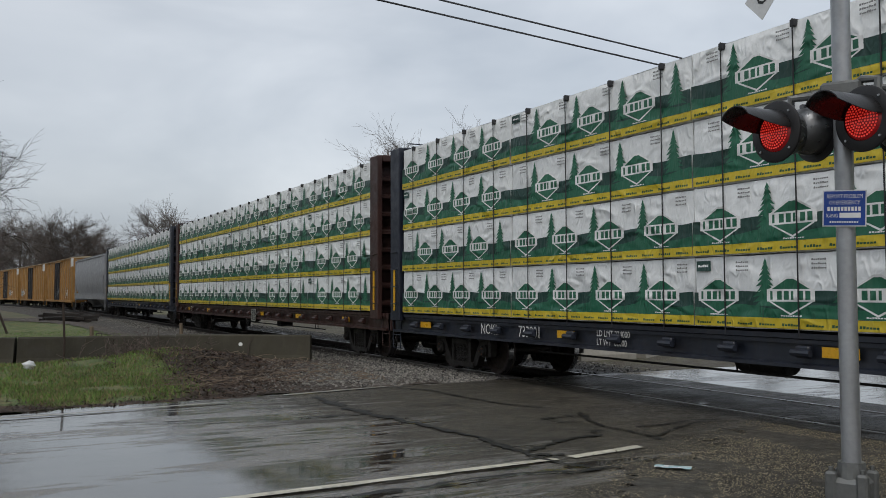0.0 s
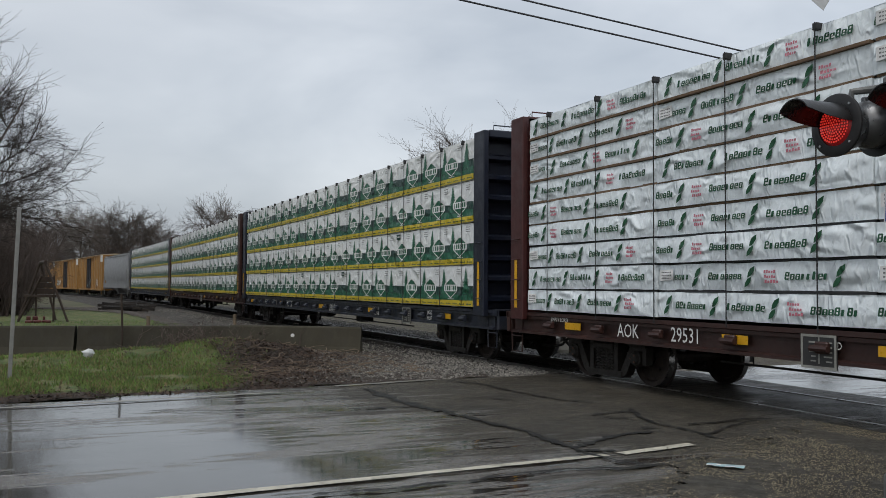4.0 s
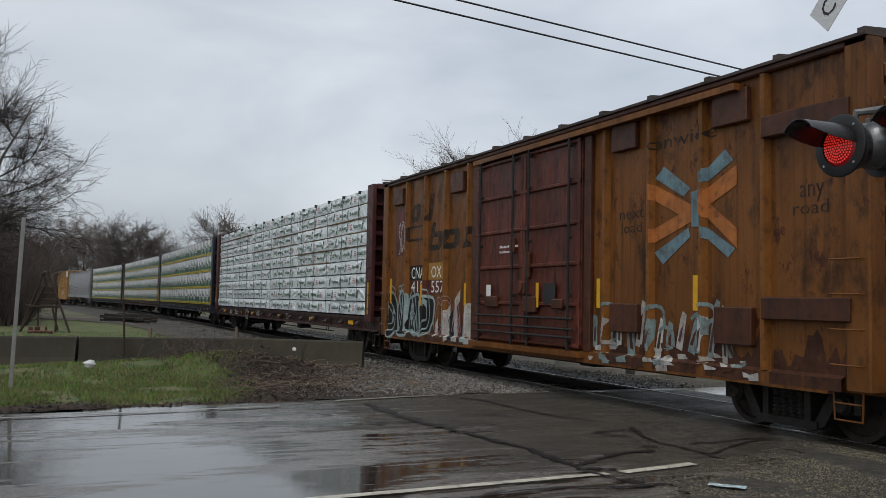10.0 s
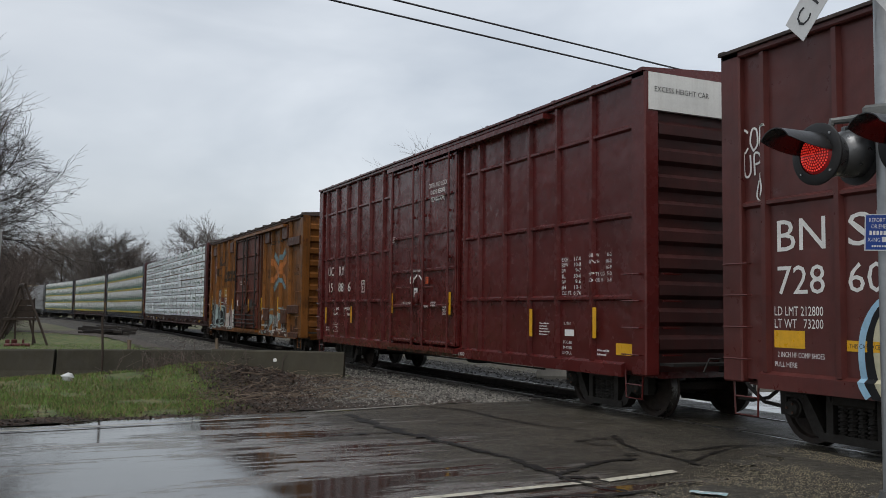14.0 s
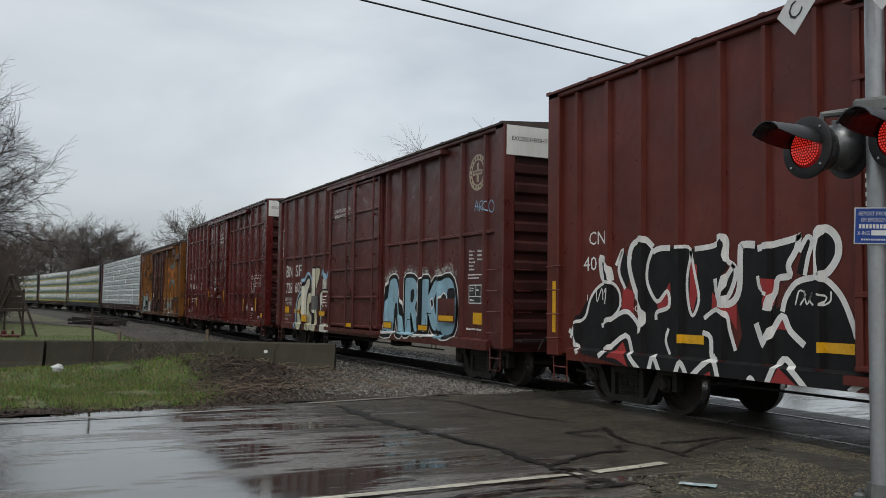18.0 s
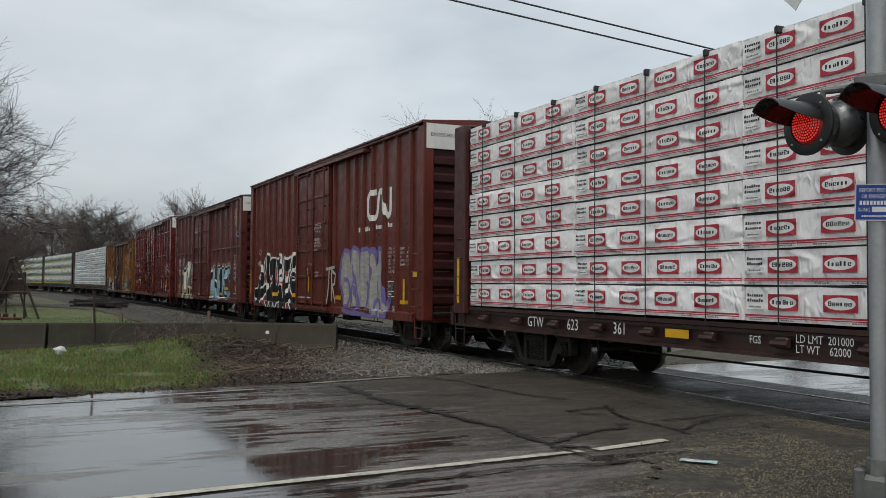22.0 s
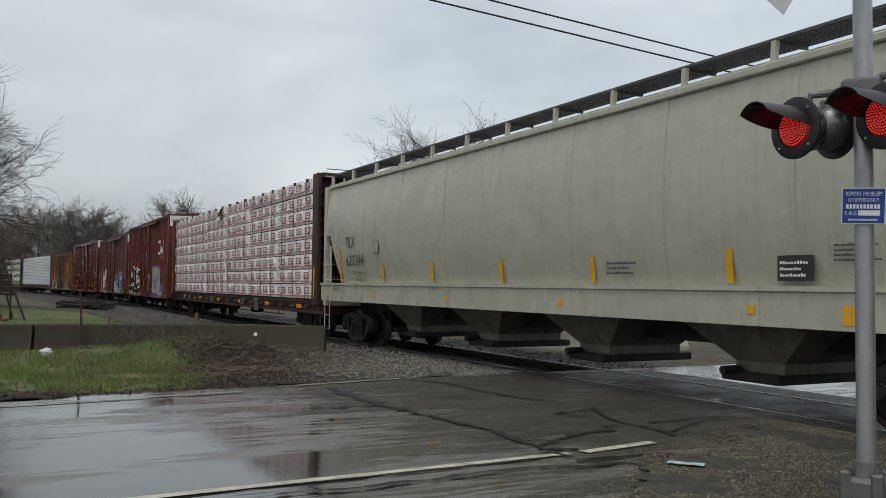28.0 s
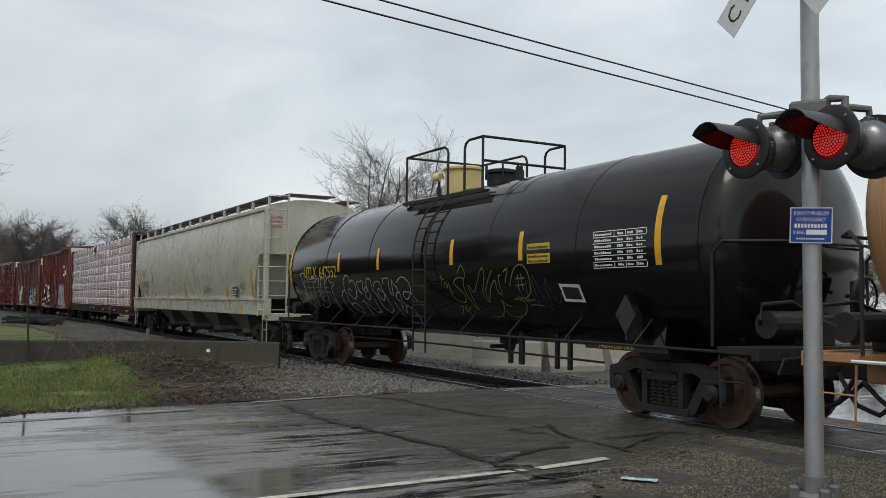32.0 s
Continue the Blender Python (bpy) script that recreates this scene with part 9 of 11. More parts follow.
block(hp, -5.84, -5.57, 2.38, 2.64, "cream", -1.60, "plate_box", "", "stencil_k")
writing(hp, [("C", -5.77, -5.64, 2.44, 2.57)], "stencil_k", -1.604)
for a in (-6.0, -1.94, 2.18, 6.28):
    block(hp, a - 0.06, a + 0.06, 1.28, 1.4, "reflector", -1.575, "warning_label")
block(hp, 7.6, 7.8, 1.2, 1.42, "reflector", -1.575, "warning_label")
g = Geo()
for k, s in enumerate(("CAUTION", "NO SIDE", "LADDER")):
    vs, fs = letters(s)
    w, h = max(p[0] for p in vs), max(p[1] for p in vs)
    g.add([(-1.36 + p[0] * 0.36 / w, -9.975 + 0.41, 4.0 - 0.13 * k + p[1] * 0.085 / h) for p in vs], fs, 0)
tagged(part("end_notice", g, ["gr_red"], hp, "red lettered notice on the end sheet"), kind="stuff")
# black tank
R_, Z_ = 1.55, 2.44
for a, z0, z1 in ((-8.1, 2.1, 3.02), (-4.8, 2.29, 2.75), (-2.62, 2.28, 2.75), (0.57, 2.29, 2.77), (2.84, 2.3, 2.78), (6.05, 2.13, 3.09)):
    g = Geo()
    n = 6
    for i in range(n):
        q0, q1 = z0 + (z1 - z0) * i / n, z0 + (z1 - z0) * (i + 1) / n
        g.flat([(a - 0.06, q0), (a + 0.06, q0), (a + 0.06, q1), (a - 0.06, q1)], -1.552)
    wrapped(tk, g, ["reflector"], R_, Z_, 0.004, "yellow reflective tape", "reflective_strip")
g = Geo()
for s, a0, a1, z0, z1 in (("UTLX", -7.12, -6.25, 2.17, 2.45), ("647552", -6.08, -4.95, 2.16, 2.44)):
    vs, fs = letters(s)
    w, h = max(p[0] for p in vs), max(p[1] for p in vs)
    g.add([(-1.552, -(a0 + p[0] * (a1 - a0) / w), z0 + p[1] * (z1 - z0) / h) for p in vs], fs, 0)
for r, (z, w) in enumerate(((2.06, 0.9), (1.90, 1.5), (1.78, 1.5))):
    blobs(g, -7.05, z, w, 0.045, int(w * 14), -1.552, 1, random.Random(r), 0)
wrapped(tk, g, ["stencil_y", "stencil_ochre"], R_, Z_, 0.004, "yellow stencilled letters", "stencilled_writing")
g = Geo()
painted_line(g, [(-7.37, 2.29), (-7.09, 2.3), (-7.14, 2.18), (-7.18, 1.77), (-7.17, 1.69)], 0.024, -1.5520, 0)
painted_line(g, [(-7.37, 2.29), (-7.24, 2.03), (-7.29, 1.73), (-7.39, 1.4)], 0.024, -1.5522, 0)
painted_line(g, [(-6.98, 2.1), (-6.75, 2.2), (-6.88, 1.99), (-6.96, 1.62), (-7.1, 1.31), (-7.2, 1.45), (-7.2, 1.73)], 0.024, -1.5524, 0)
painted_line(g, [(-6.74, 2.13), (-6.35, 2.15), (-6.43, 2.05), (-6.57, 2.02), (-6.63, 1.73), (-6.77, 1.37), (-6.87, 1.45), (-6.8, 1.73)], 0.024, -1.5526, 0)
painted_line(g, [(-6.37, 2.09), (-6.14, 2.15), (-6.26, 1.88), (-6.31, 1.62), (-6.21, 1.54), (-6.05, 2.08), (-5.78, 2.14), (-5.82, 1.87), (-5.89, 1.55), (-6.14, 1.38), (-6.42, 1.33), (-6.56, 1.46)], 0.024, -1.5528, 0)
painted_line(g, [(-5.7, 2.07), (-5.53, 2.16), (-5.46, 2.06), (-5.22, 2.0), (-5.43, 1.87), (-5.45, 1.63), (-5.41, 1.27)], 0.024, -1.5530, 0)
painted_line(g, [(-5.65, 1.8), (-5.6, 1.62), (-5.52, 1.31)], 0.024, -1.5532, 0)
wrapped(tk, g, ["gr_faint"], R_, Z_, 0.004, "grey-white graffiti letters sprayed in thin line", "graffiti")
g = Geo()
painted_line(g, [(-4.59, 2.06), (-4.49, 2.16), (-4.39, 2.19), (-4.27, 2.15), (-4.24, 2.02), (-4.11, 2.08), (-4.01, 2.02), (-3.97, 1.9), (-4.07, 1.73), (-4.23, 1.61), (-4.35, 1.64), (-4.44, 1.75), (-4.42, 1.85), (-4.32, 1.86), (-4.25, 1.8)], 0.024, -1.5520, 0)
painted_line(g, [(-4.66, 1.82), (-4.79, 1.8), (-4.94, 1.68), (-4.98, 1.49), (-4.97, 1.29), (-4.86, 1.12)], 0.024, -1.5522, 0)
painted_line(g, [(-4.58, 2.04), (-4.66, 1.82), (-4.58, 1.73), (-4.68, 1.59), (-4.63, 1.44), (-4.53, 1.28), (-4.22, 1.18)], 0.024, -1.5524, 0)
painted_line(g, [(-4.65, 1.44), (-4.44, 1.5), (-4.26, 1.45), (-4.2, 1.33), (-4.22, 1.18)], 0.024, -1.5526, 0)
painted_line(g, [(-3.85, 2.04), (-3.7, 2.03), (-3.52, 2.05), (-3.6, 1.89), (-3.58, 1.8), (-3.48, 1.89)], 0.024, -1.5528, 0)
painted_line(g, [(-3.85, 2.04), (-3.85, 1.91), (-3.78, 1.8), (-3.71, 1.71), (-3.83, 1.8), (-3.95, 1.83), (-4.1, 1.66)], 0.024, -1.5530, 0)
painted_line(g, [(-3.92, 1.53), (-3.79, 1.57), (-3.8, 1.41), (-3.81, 1.16)], 0.024, -1.5532, 0)
painted_line(g, [(-3.48, 1.89), (-3.39, 1.91), (-3.39, 1.81), (-3.5, 1.78), (-3.57, 1.71), (-3.55, 1.6), (-3.41, 1.62), (-3.32, 1.71), (-3.34, 1.83), (-3.36, 1.93), (-3.3, 2.06), (-3.19, 2.1), (-3.09, 2.07), (-3.08, 1.96), (-3.09, 1.82)], 0.024, -1.5534, 0)
painted_line(g, [(-3.09, 1.82), (-2.97, 1.71), (-2.95, 1.43), (-2.9, 1.31)], 0.024, -1.5536, 0)
painted_line(g, [(-3.18, 1.62), (-3.22, 1.47), (-3.26, 1.22)], 0.024, -1.5538, 0)
painted_line(g, [(-3.72, 1.53), (-3.59, 1.38), (-3.48, 1.23), (-3.23, 1.27)], 0.024, -1.5540, 0)
painted_line(g, [(-3.0, 1.9), (-2.89, 2.0), (-2.72, 2.03), (-2.63, 1.97), (-2.59, 1.84), (-2.67, 1.79), (-2.74, 1.86), (-2.82, 1.85), (-2.85, 1.73), (-2.81, 1.61), (-2.71, 1.58), (-2.6, 1.69), (-2.57, 1.8)], 0.024, -1.5542, 0)
painted_line(g, [(-2.59, 1.84), (-2.54, 1.69), (-2.52, 1.48), (-2.55, 1.32), (-2.77, 1.24), (-2.87, 1.34)], 0.024, -1.5544, 0)
painted_line(g, [(-2.49, 1.95), (-2.44, 2.08), (-2.3, 2.09), (-2.16, 2.09), (-2.21, 1.95), (-2.24, 1.71)], 0.024, -1.5546, 0)
painted_line(g, [(-2.16, 1.69), (-2.08, 1.87), (-2.03, 2.05), (-1.98, 1.98), (-1.88, 1.89), (-1.82, 1.73), (-1.85, 1.78), (-1.99, 1.74), (-2.06, 1.61), (-1.97, 1.57), (-1.98, 1.45), (-2.07, 1.36), (-2.02, 1.22)], 0.024, -1.5548, 0)
painted_line(g, [(-2.24, 1.55), (-2.24, 1.4), (-2.26, 1.11)], 0.024, -1.5550, 0)
painted_line(g, [(-1.81, 1.98), (-1.72, 2.05), (-1.58, 2.1), (-1.42, 2.09), (-1.31, 2.02), (-1.25, 1.93), (-1.27, 1.81), (-1.36, 1.73), (-1.52, 1.63), (-1.63, 1.61), (-1.68, 1.69), (-1.61, 1.78), (-1.47, 1.78), (-1.32, 1.76), (-1.22, 1.65), (-1.17, 1.57)], 0.024, -1.5552, 0)
painted_line(g, [(-1.82, 1.73), (-1.85, 1.56), (-1.77, 1.45), (-1.66, 1.42), (-1.65, 1.29), (-1.62, 1.15)], 0.024, -1.5554, 0)
painted_line(g, [(-1.98, 1.24), (-1.85, 1.41), (-1.72, 1.46)], 0.024, -1.5556, 0)
painted_line(g, [(-1.65, 1.4), (-1.54, 1.35), (-1.6, 1.15), (-1.81, 0.85)], 0.024, -1.5558, 0)
painted_line(g, [(-1.58, 1.15), (-1.58, 0.96), (-1.67, 0.77)], 0.024, -1.5560, 0)
wrapped(tk, g, ["gr_faint"], R_, Z_, 0.004, "grey-white graffiti letters sprayed in thin line", "graffiti")
g = Geo()
painted_line(g, [(0.44, 1.74), (0.34, 1.85), (0.41, 1.64), (0.69, 1.55), (0.82, 1.68), (0.72, 1.81), (0.55, 1.96), (0.75, 2.05), (0.96, 2.03)], 0.022, -1.5520, 0)
painted_line(g, [(0.76, 2.13), (0.9, 2.28), (1.01, 2.12), (0.88, 1.89), (0.94, 1.59), (1.04, 1.38), (1.05, 1.64), (1.02, 1.89), (1.11, 1.84), (1.18, 1.76), (1.41, 1.99), (1.61, 2.21), (1.66, 2.06), (1.46, 1.72), (1.58, 1.56), (1.59, 1.8), (1.93, 2.16)], 0.022, -1.5522, 0)
painted_line(g, [(1.62, 1.64), (1.81, 1.87), (1.98, 1.98), (1.97, 1.8), (2.07, 1.72), (2.1, 2.02), (2.18, 2.08)], 0.022, -1.5524, 0)
painted_line(g, [(2.28, 2.12), (2.42, 2.18), (2.35, 2.04), (2.28, 1.94)], 0.022, -1.5526, 0)
painted_line(g, [(2.39, 1.87), (2.53, 2.07), (2.67, 2.2), (2.84, 2.23), (2.98, 2.13), (3.01, 1.93), (2.92, 1.75), (2.72, 1.65), (2.49, 1.68)], 0.022, -1.5528, 0)
painted_line(g, [(2.61, 2.0), (2.88, 2.01)], 0.022, -1.5530, 0)
painted_line(g, [(2.57, 1.88), (2.85, 1.9)], 0.022, -1.5532, 0)
painted_line(g, [(2.71, 2.07), (2.64, 1.79)], 0.022, -1.5534, 0)
painted_line(g, [(2.8, 2.08), (2.76, 1.81)], 0.022, -1.5536, 0)
painted_line(g, [(1.31, 1.27), (1.52, 1.23), (1.75, 1.29), (1.95, 1.48), (1.97, 1.6), (2.07, 1.52), (2.22, 1.48)], 0.022, -1.5538, 0)
painted_line(g, [(1.9, 1.39), (2.09, 1.25), (2.43, 1.31), (2.65, 1.49), (2.62, 1.61), (2.39, 1.64)], 0.022, -1.5540, 0)
painted_line(g, [(0.06, 2.07), (0.22, 2.02)], 0.022, -1.5542, 0)
painted_line(g, [(0.13, 2.11), (0.08, 1.9)], 0.022, -1.5544, 0)
painted_line(g, [(0.14, 1.86), (0.25, 1.98), (0.26, 1.85), (0.36, 1.96), (0.34, 1.72)], 0.022, -1.5546, 0)
painted_line(g, [(0.41, 1.45), (0.56, 1.47), (0.36, 1.29)], 0.022, -1.5548, 0)
painted_line(g, [(0.58, 1.45), (0.61, 1.33), (0.67, 1.5)], 0.022, -1.5550, 0)
painted_line(g, [(0.8, 1.46), (0.68, 1.35), (0.69, 1.27)], 0.022, -1.5552, 0)
painted_line(g, [(2.7, 1.61), (2.98, 1.62)], 0.022, -1.5554, 0)
painted_line(g, [(2.79, 1.53), (3.16, 1.51)], 0.022, -1.5556, 0)
wrapped(tk, g, ["gr_olive"], R_, Z_, 0.004, "yellow-green graffiti sprayed in thin line", "graffiti")
wrapped(tk, scrawl(tk, 2.6, 3.7, 1.4, 2.15, 9, "gr_grey", 0.025, 73, -1.552), ["gr_dimblue"], R_, Z_, 0.004, "faint grey graffiti", "graffiti")
g = Geo()
g.flat([(3.02, 2.24), (3.64, 2.24), (3.64, 2.56), (3.02, 2.56)], -1.552, 0)
for r in range(4):
    blobs(g, 3.06, 2.48 - 0.075 * r, 0.54, 0.04, 11, -1.555, 1, random.Random(r), 0)
wrapped(tk, g, ["stencil_y", "ink_black"], R_, Z_, 0.004, "yellow notice", "notice")
g = Geo()
for i in range(7):
    z = 2.12 + 0.53 * i / 6
    g.flat([(4.7, z - 0.005), (5.83, z - 0.005), (5.83, z + 0.005), (4.7, z + 0.005)], -1.552, 0)
    if i < 6:
        for q in range(4):
            blobs(g, 4.74 + (0 if q == 0 else 0.3 + 0.2 * q), z + 0.025, 0.38 if q == 0 else 0.13, 0.035, 8 if q == 0 else 3, -1.553, 0, random.Random(q + i), 0)
for a in (4.7, 5.16, 5.4, 5.62, 5.83):
    g.flat([(a - 0.006, 2.12), (a + 0.006, 2.12), (a + 0.006, 2.65), (a - 0.006, 2.65)], -1.554, 0)
wrapped(tk, g, ["stencil"], R_, Z_, 0.004, "white ruled data table", "data_table")
g = Geo()
g.flat([(3.76, 1.6), (4.27, 1.58), (4.27, 1.88), (3.76, 1.9)], -1.552, 0)
g.flat([(3.82, 1.65), (4.22, 1.63), (4.22, 1.83), (3.82, 1.85)], -1.554, 1)
wrapped(tk, g, ["stencil", "ink_black"], R_, Z_, 0.004, "", "stencil_panel")
g = Geo()
g.prism([(-6.0, 1.18), (-5.79, 1.46), (-6.0, 1.74), (-6.21, 1.46)], "x", -1.50, -1.485)
g.box(-1.485, -1.2, -6.02, -5.98, 1.1, 1.6)
part("placard_holder", g, ["placard"], tk, "dark diamond placard")
g = Geo()
g.box(-1.56, -1.54, -6.9, -5.2, 0.96, 1.06)
part("side_plate", g, ["under"], tk)
writing(tk, [("2 INCH HF COMP SHOES", 5.5, 6.25, 0.98, 1.04)], "stencil_y", -1.565)
# tan tank: its near end
g = Geo()
for i in range(8):
    q0, q1 = 1.9 + 1.3 * i / 8, 1.9 + 1.3 * (i + 1) / 8
    g.flat([(-7.75, q0), (-7.6, q0), (-7.6, q1), (-7.75, q1)], -1.552)
wrapped(tn, g, ["reflector"], 1.52, 2.6, 0.004, "yellow reflective tape", "reflective_strip")
g = Geo()
blobs(g, -7.3, 2.2, 1.3, 0.4, 4, -1.552, 0, random.Random(2), 0)
wrapped(tn, g, ["stencil_k"], 1.52, 2.6, 0.004, "", "stencilled_writing")


# paint lies on the panels and on the posts between them
def clip(poly, k, lo):
    """Cut a polygon of (a, z) at a = k, keeping the part above (lo) or below it."""
    out = []
    for p, q in zip(poly, poly[1:] + poly[:1]):
        ip, iq = (p[0] >= k) == lo or p[0] == k, (q[0] >= k) == lo or q[0] == k
        if ip:
            out.append(p)
        if ip != iq:
            t = (k - p[0]) / (q[0] - p[0])
            out.append((k, p[1] + (q[1] - p[1]) * t))
    return out


def settle(car, ob):
    me = ob.data
    pts = [v.co.copy() for v in me.vertices]
    if min(p.x for p in pts) < -1.605 or max(p.x for p in pts) > -1.53:
        return
    knots = [(-99.0, 0.0)]
    for a0, a1, d in sorted(POSTS[car]):
        w = (a1 - a0) * 0.2
        knots += [(a0 - 0.003, 0.0), (a0 + w - 0.003, d), (a1 - w + 0.003, d), (a1 + 0.003, 0.0)]
    knots.append((99.0, 0.0))
    sill = SILLS[car]
    g = Geo()
    for f in me.polygons:
        vs = [pts[i] for i in f.vertices]
        lift = 0.003 + max(0.0, -1.54 - vs[0].x) * 0.25
        tris = [vs] if len(vs) <= 4 else [[vs[i] for i in t] for t in geometry.tessellate_polygon([vs])]
        for tri in tris:
            poly = [(-p.y, p.z) for p in tri]
            low = clip([(z, a) for a, z in poly], sill + 0.08, False)
            if len(low) > 2:
                low = clip(low, sill - 0.095, True)
            if len(low) > 2:
                g.flat([(a, z) for z, a in low], -1.55 - lift, f.material_index)
            mid = clip([(z, a) for a, z in poly], sill + 0.08, True)
            if len(mid) > 2:
                mid = clip(mid, sill + 0.12, False)
            if len(mid) > 2:
                g.add([(-1.552 - lift + (z - sill - 0.08) * 2.0, -a, z) for z, a in mid], [tuple(range(len(mid)))], f.material_index)
            poly = [(a, z) for z, a in clip([(z, a) for a, z in poly], sill + 0.12, True)]
            if len(poly) < 3:
                continue
            lo, hi = min(p[0] for p in poly), max(p[0] for p in poly)
            for (k0, d0), (k1, d1) in zip(knots, knots[1:]):
                if k1 <= lo or k0 >= hi:
                    continue
                q = poly
                if k0 > lo:
                    q = clip(q, k0, True)
                if k1 < hi and len(q) > 2:
                    q = clip(q, k1, False)
                if len(q) > 2:
                    g.add([(-1.47 - lift - d0 - (d1 - d0) * (p[0] - k0) / (k1 - k0), -p[0], p[1]) for p in q], [tuple(range(len(q)))], f.material_index)
    new_me = g.mesh(me.name, [m for m in me.materials])
    ob.data = new_me


for car in (rb, uc, bn, cn):
    for ob in list(car.children):
        if ob.type == "MESH" and ob.name.split(".")[0] in ("graffiti", "stencilled_writing", "small_stencil", "painted_panel", "stencil_panel", "plate_box", "round_emblem", "white_emblem", "crossed_arrow_mark", "faded_lettering"):
            settle(car, ob)
for ob in hp.children:
    if ob.name.split(".")[0] in ("stencilled_writing", "small_stencil", "reflective_strip", "stencil_panel", "plate_box", "warning_label", "painted_panel"):
        ob.location.y += 0.175
for car in (rb, uc, bn, cn, tk, hp):
    for ob in car.children:
        if ob.name.split(".")[0] in ("graffiti", "stencilled_writing"):
            ob["kind"] = "stuff"


# ---- crack seals and ruts in the asphalt ----
CRACKS = (([(4.65, 13.1), (4.6, 11.8), (4.62, 11.0), (4.74, 10.4)], 0.17), ([(4.72, 10.5), (4.81, 9.56), (4.91, 8.9), (4.92, 8.28), (4.86, 7.75), (4.87, 7.43), (5.14, 7.24)], 0.11),
          ([(6.31, 13.6), (6.64, 13.0), (6.62, 11.85), (6.71, 11.0), (6.99, 10.34)], 0.06), ([(6.24, 8.08), (5.86, 8.05), (5.22, 7.76), (4.85, 7.51)], 0.085),
          ([(6.35, 9.38), (6.66, 9.52), (6.96, 9.38), (6.79, 9.03), (6.66, 8.58), (6.64, 8.03), (6.63, 7.37)], 0.055), ([(7.15, 9.7), (6.84, 9.16)], 0.05), ([(6.63, 8.94), (6.4, 9.09), (6.35, 9.38)], 0.035),
          ([(6.92, 8.32), (7.29, 8.29), (7.84, 8.39), (8.3, 8.29)], 0.05), ([(6.67, 7.67), (7.32, 8.03), (7.9, 8.26)], 0.04), ([(6.24, 8.12), (6.3, 8.3), (6.5, 8.25)], 0.05),
          ([(1.9, 6.62), (2.7, 6.58), (3.33, 6.6), (3.79, 6.67), (4.24, 6.66), (4.72, 6.56), (5.0, 6.51), (5.45, 6.59), (5.93, 6.67)], 0.06), ([(3.68, 10.96), (4.18, 10.9), (4.6, 10.96)], 0.07),
          ([(1.2, 11.75), (2.3, 11.3), (3.0, 11.0), (3.6, 10.95)], 0.035), ([(5.1, 11.56), (5.74, 11.42), (6.11, 10.92)], 0.04), ([(4.83, 7.38), (4.84, 7.0), (4.98, 6.58)], 0.05), ([(4.4, 11.9), (3.9, 12.0), (3.3, 11.8)], 0.05))
for i, (pts, w) in enumerate(CRACKS):
    tagged(part("crack_seal", strip(wavy(pts, 0.05, 0.08, i * 3.0), w * 0.9, 0.007 + 0.0005 * i, 0.8), ["tar"], None), "dark wet crack in the asphalt", "crack", "cracks in the road", "structure")

# ---- concrete barriers ----


def barrier_mesh(L, h, key, name):
    g = Geo()
    prof = [(-0.30, -0.1), (-0.30, 0.07), (-0.22, 0.22), (-0.11, h - 0.03), (-0.08, h), (0.08, h), (0.11, h - 0.03), (0.22, 0.22), (0.30, 0.07), (0.30, -0.1)]
    g.prism(prof, "x", -L / 2, L / 2)
    return g.mesh(name, [key])


def barrier(p0, p1, key, z, label, h=0.66):
    d = Vector(p1) - Vector(p0)
    ob = put("barrier", shared(("barrier", key, round(d.length, 1)), lambda: barrier_mesh(d.length - 0.03, h, key, "barrier")))
    ob.matrix_basis = pose((p0[0] + p1[0]) / 2, (p0[1] + p1[1]) / 2, z, 0, random.uniform(-0.6, 0.6), math.degrees(math.atan2(d.y, d.x)))
    for q in (-0.3, 0.3):
        g = Geo()
        g.cyl((0, 0.02, 0), (0, -0.012, 0), 0.02, 8)
        part("bolt_hole", g, ["ink_black"], ob, "dark bolt hole", pose(q * d.length, -0.155, h * 0.6))
    g = Geo()
    g.tube([(-0.06, 0, 0), (-0.05, 0, 0.07), (0.05, 0, 0.07), (0.06, 0, 0)], 0.01, 5)
    part("lifting_loop", g, ["rail"], ob, "rusty lifting loop", pose(0, 0, h - 0.01))
    return tagged(ob, label, "barrier", "concrete barriers beside the track")


near_pts = [(-11.6, 24.4), (-8.5, 23.6), (-5.4, 22.8), (-2.3, 22.0), (0.82, 21.15), (4.02, 20.55), (6.75, 19.25)]
for a, b in zip(near_pts, near_pts[1:]):
    bar = barrier(a, b, "concrete", 0.0, "weathered mossy concrete barrier in the grass")
g = Geo()
g.cyl((0, 0, 0), (0, -0.012, 0), 0.045, 12)
part("reflector_disc", g, ["ink_white"], bar, "white round reflector", pose(-0.05, -0.155, 0.45))
for a, b in (((11.9, 19.4), (13.4, 18.5)), ((13.5, 18.45), (15.0, 18.1)), ((15.1, 18.1), (16.9, 19.0))):
    barrier(a, b, "concrete_pale", -0.05, "pale stained concrete barrier on the far side of the track", 0.68)

# ---- litter, post, overhead cables ----
g = Geo()
for i in range(9):
    for j in range(14):
        a, b = math.pi * i / 8, 2 * math.pi * j / 14
        r = 0.86 + 0.5 * noise.noise(Vector((i * 0.9, j * 0.8, 2.0))) + 0.28 * noise.noise(Vector((i * 2.1, j * 1.9, 5.0)))
        g.v.append((0.12 * r * math.sin(a) * math.cos(b), 0.10 * r * math.sin(a) * math.sin(b), 0.085 + 0.09 * r * math.cos(a)))
for i in range(8):
    for j in range(14):
        g.f.append((i * 14 + j, i * 14 + (j + 1) % 14, (i + 1) * 14 + (j + 1) % 14, (i + 1) * 14 + j))
        g.m.append(0)
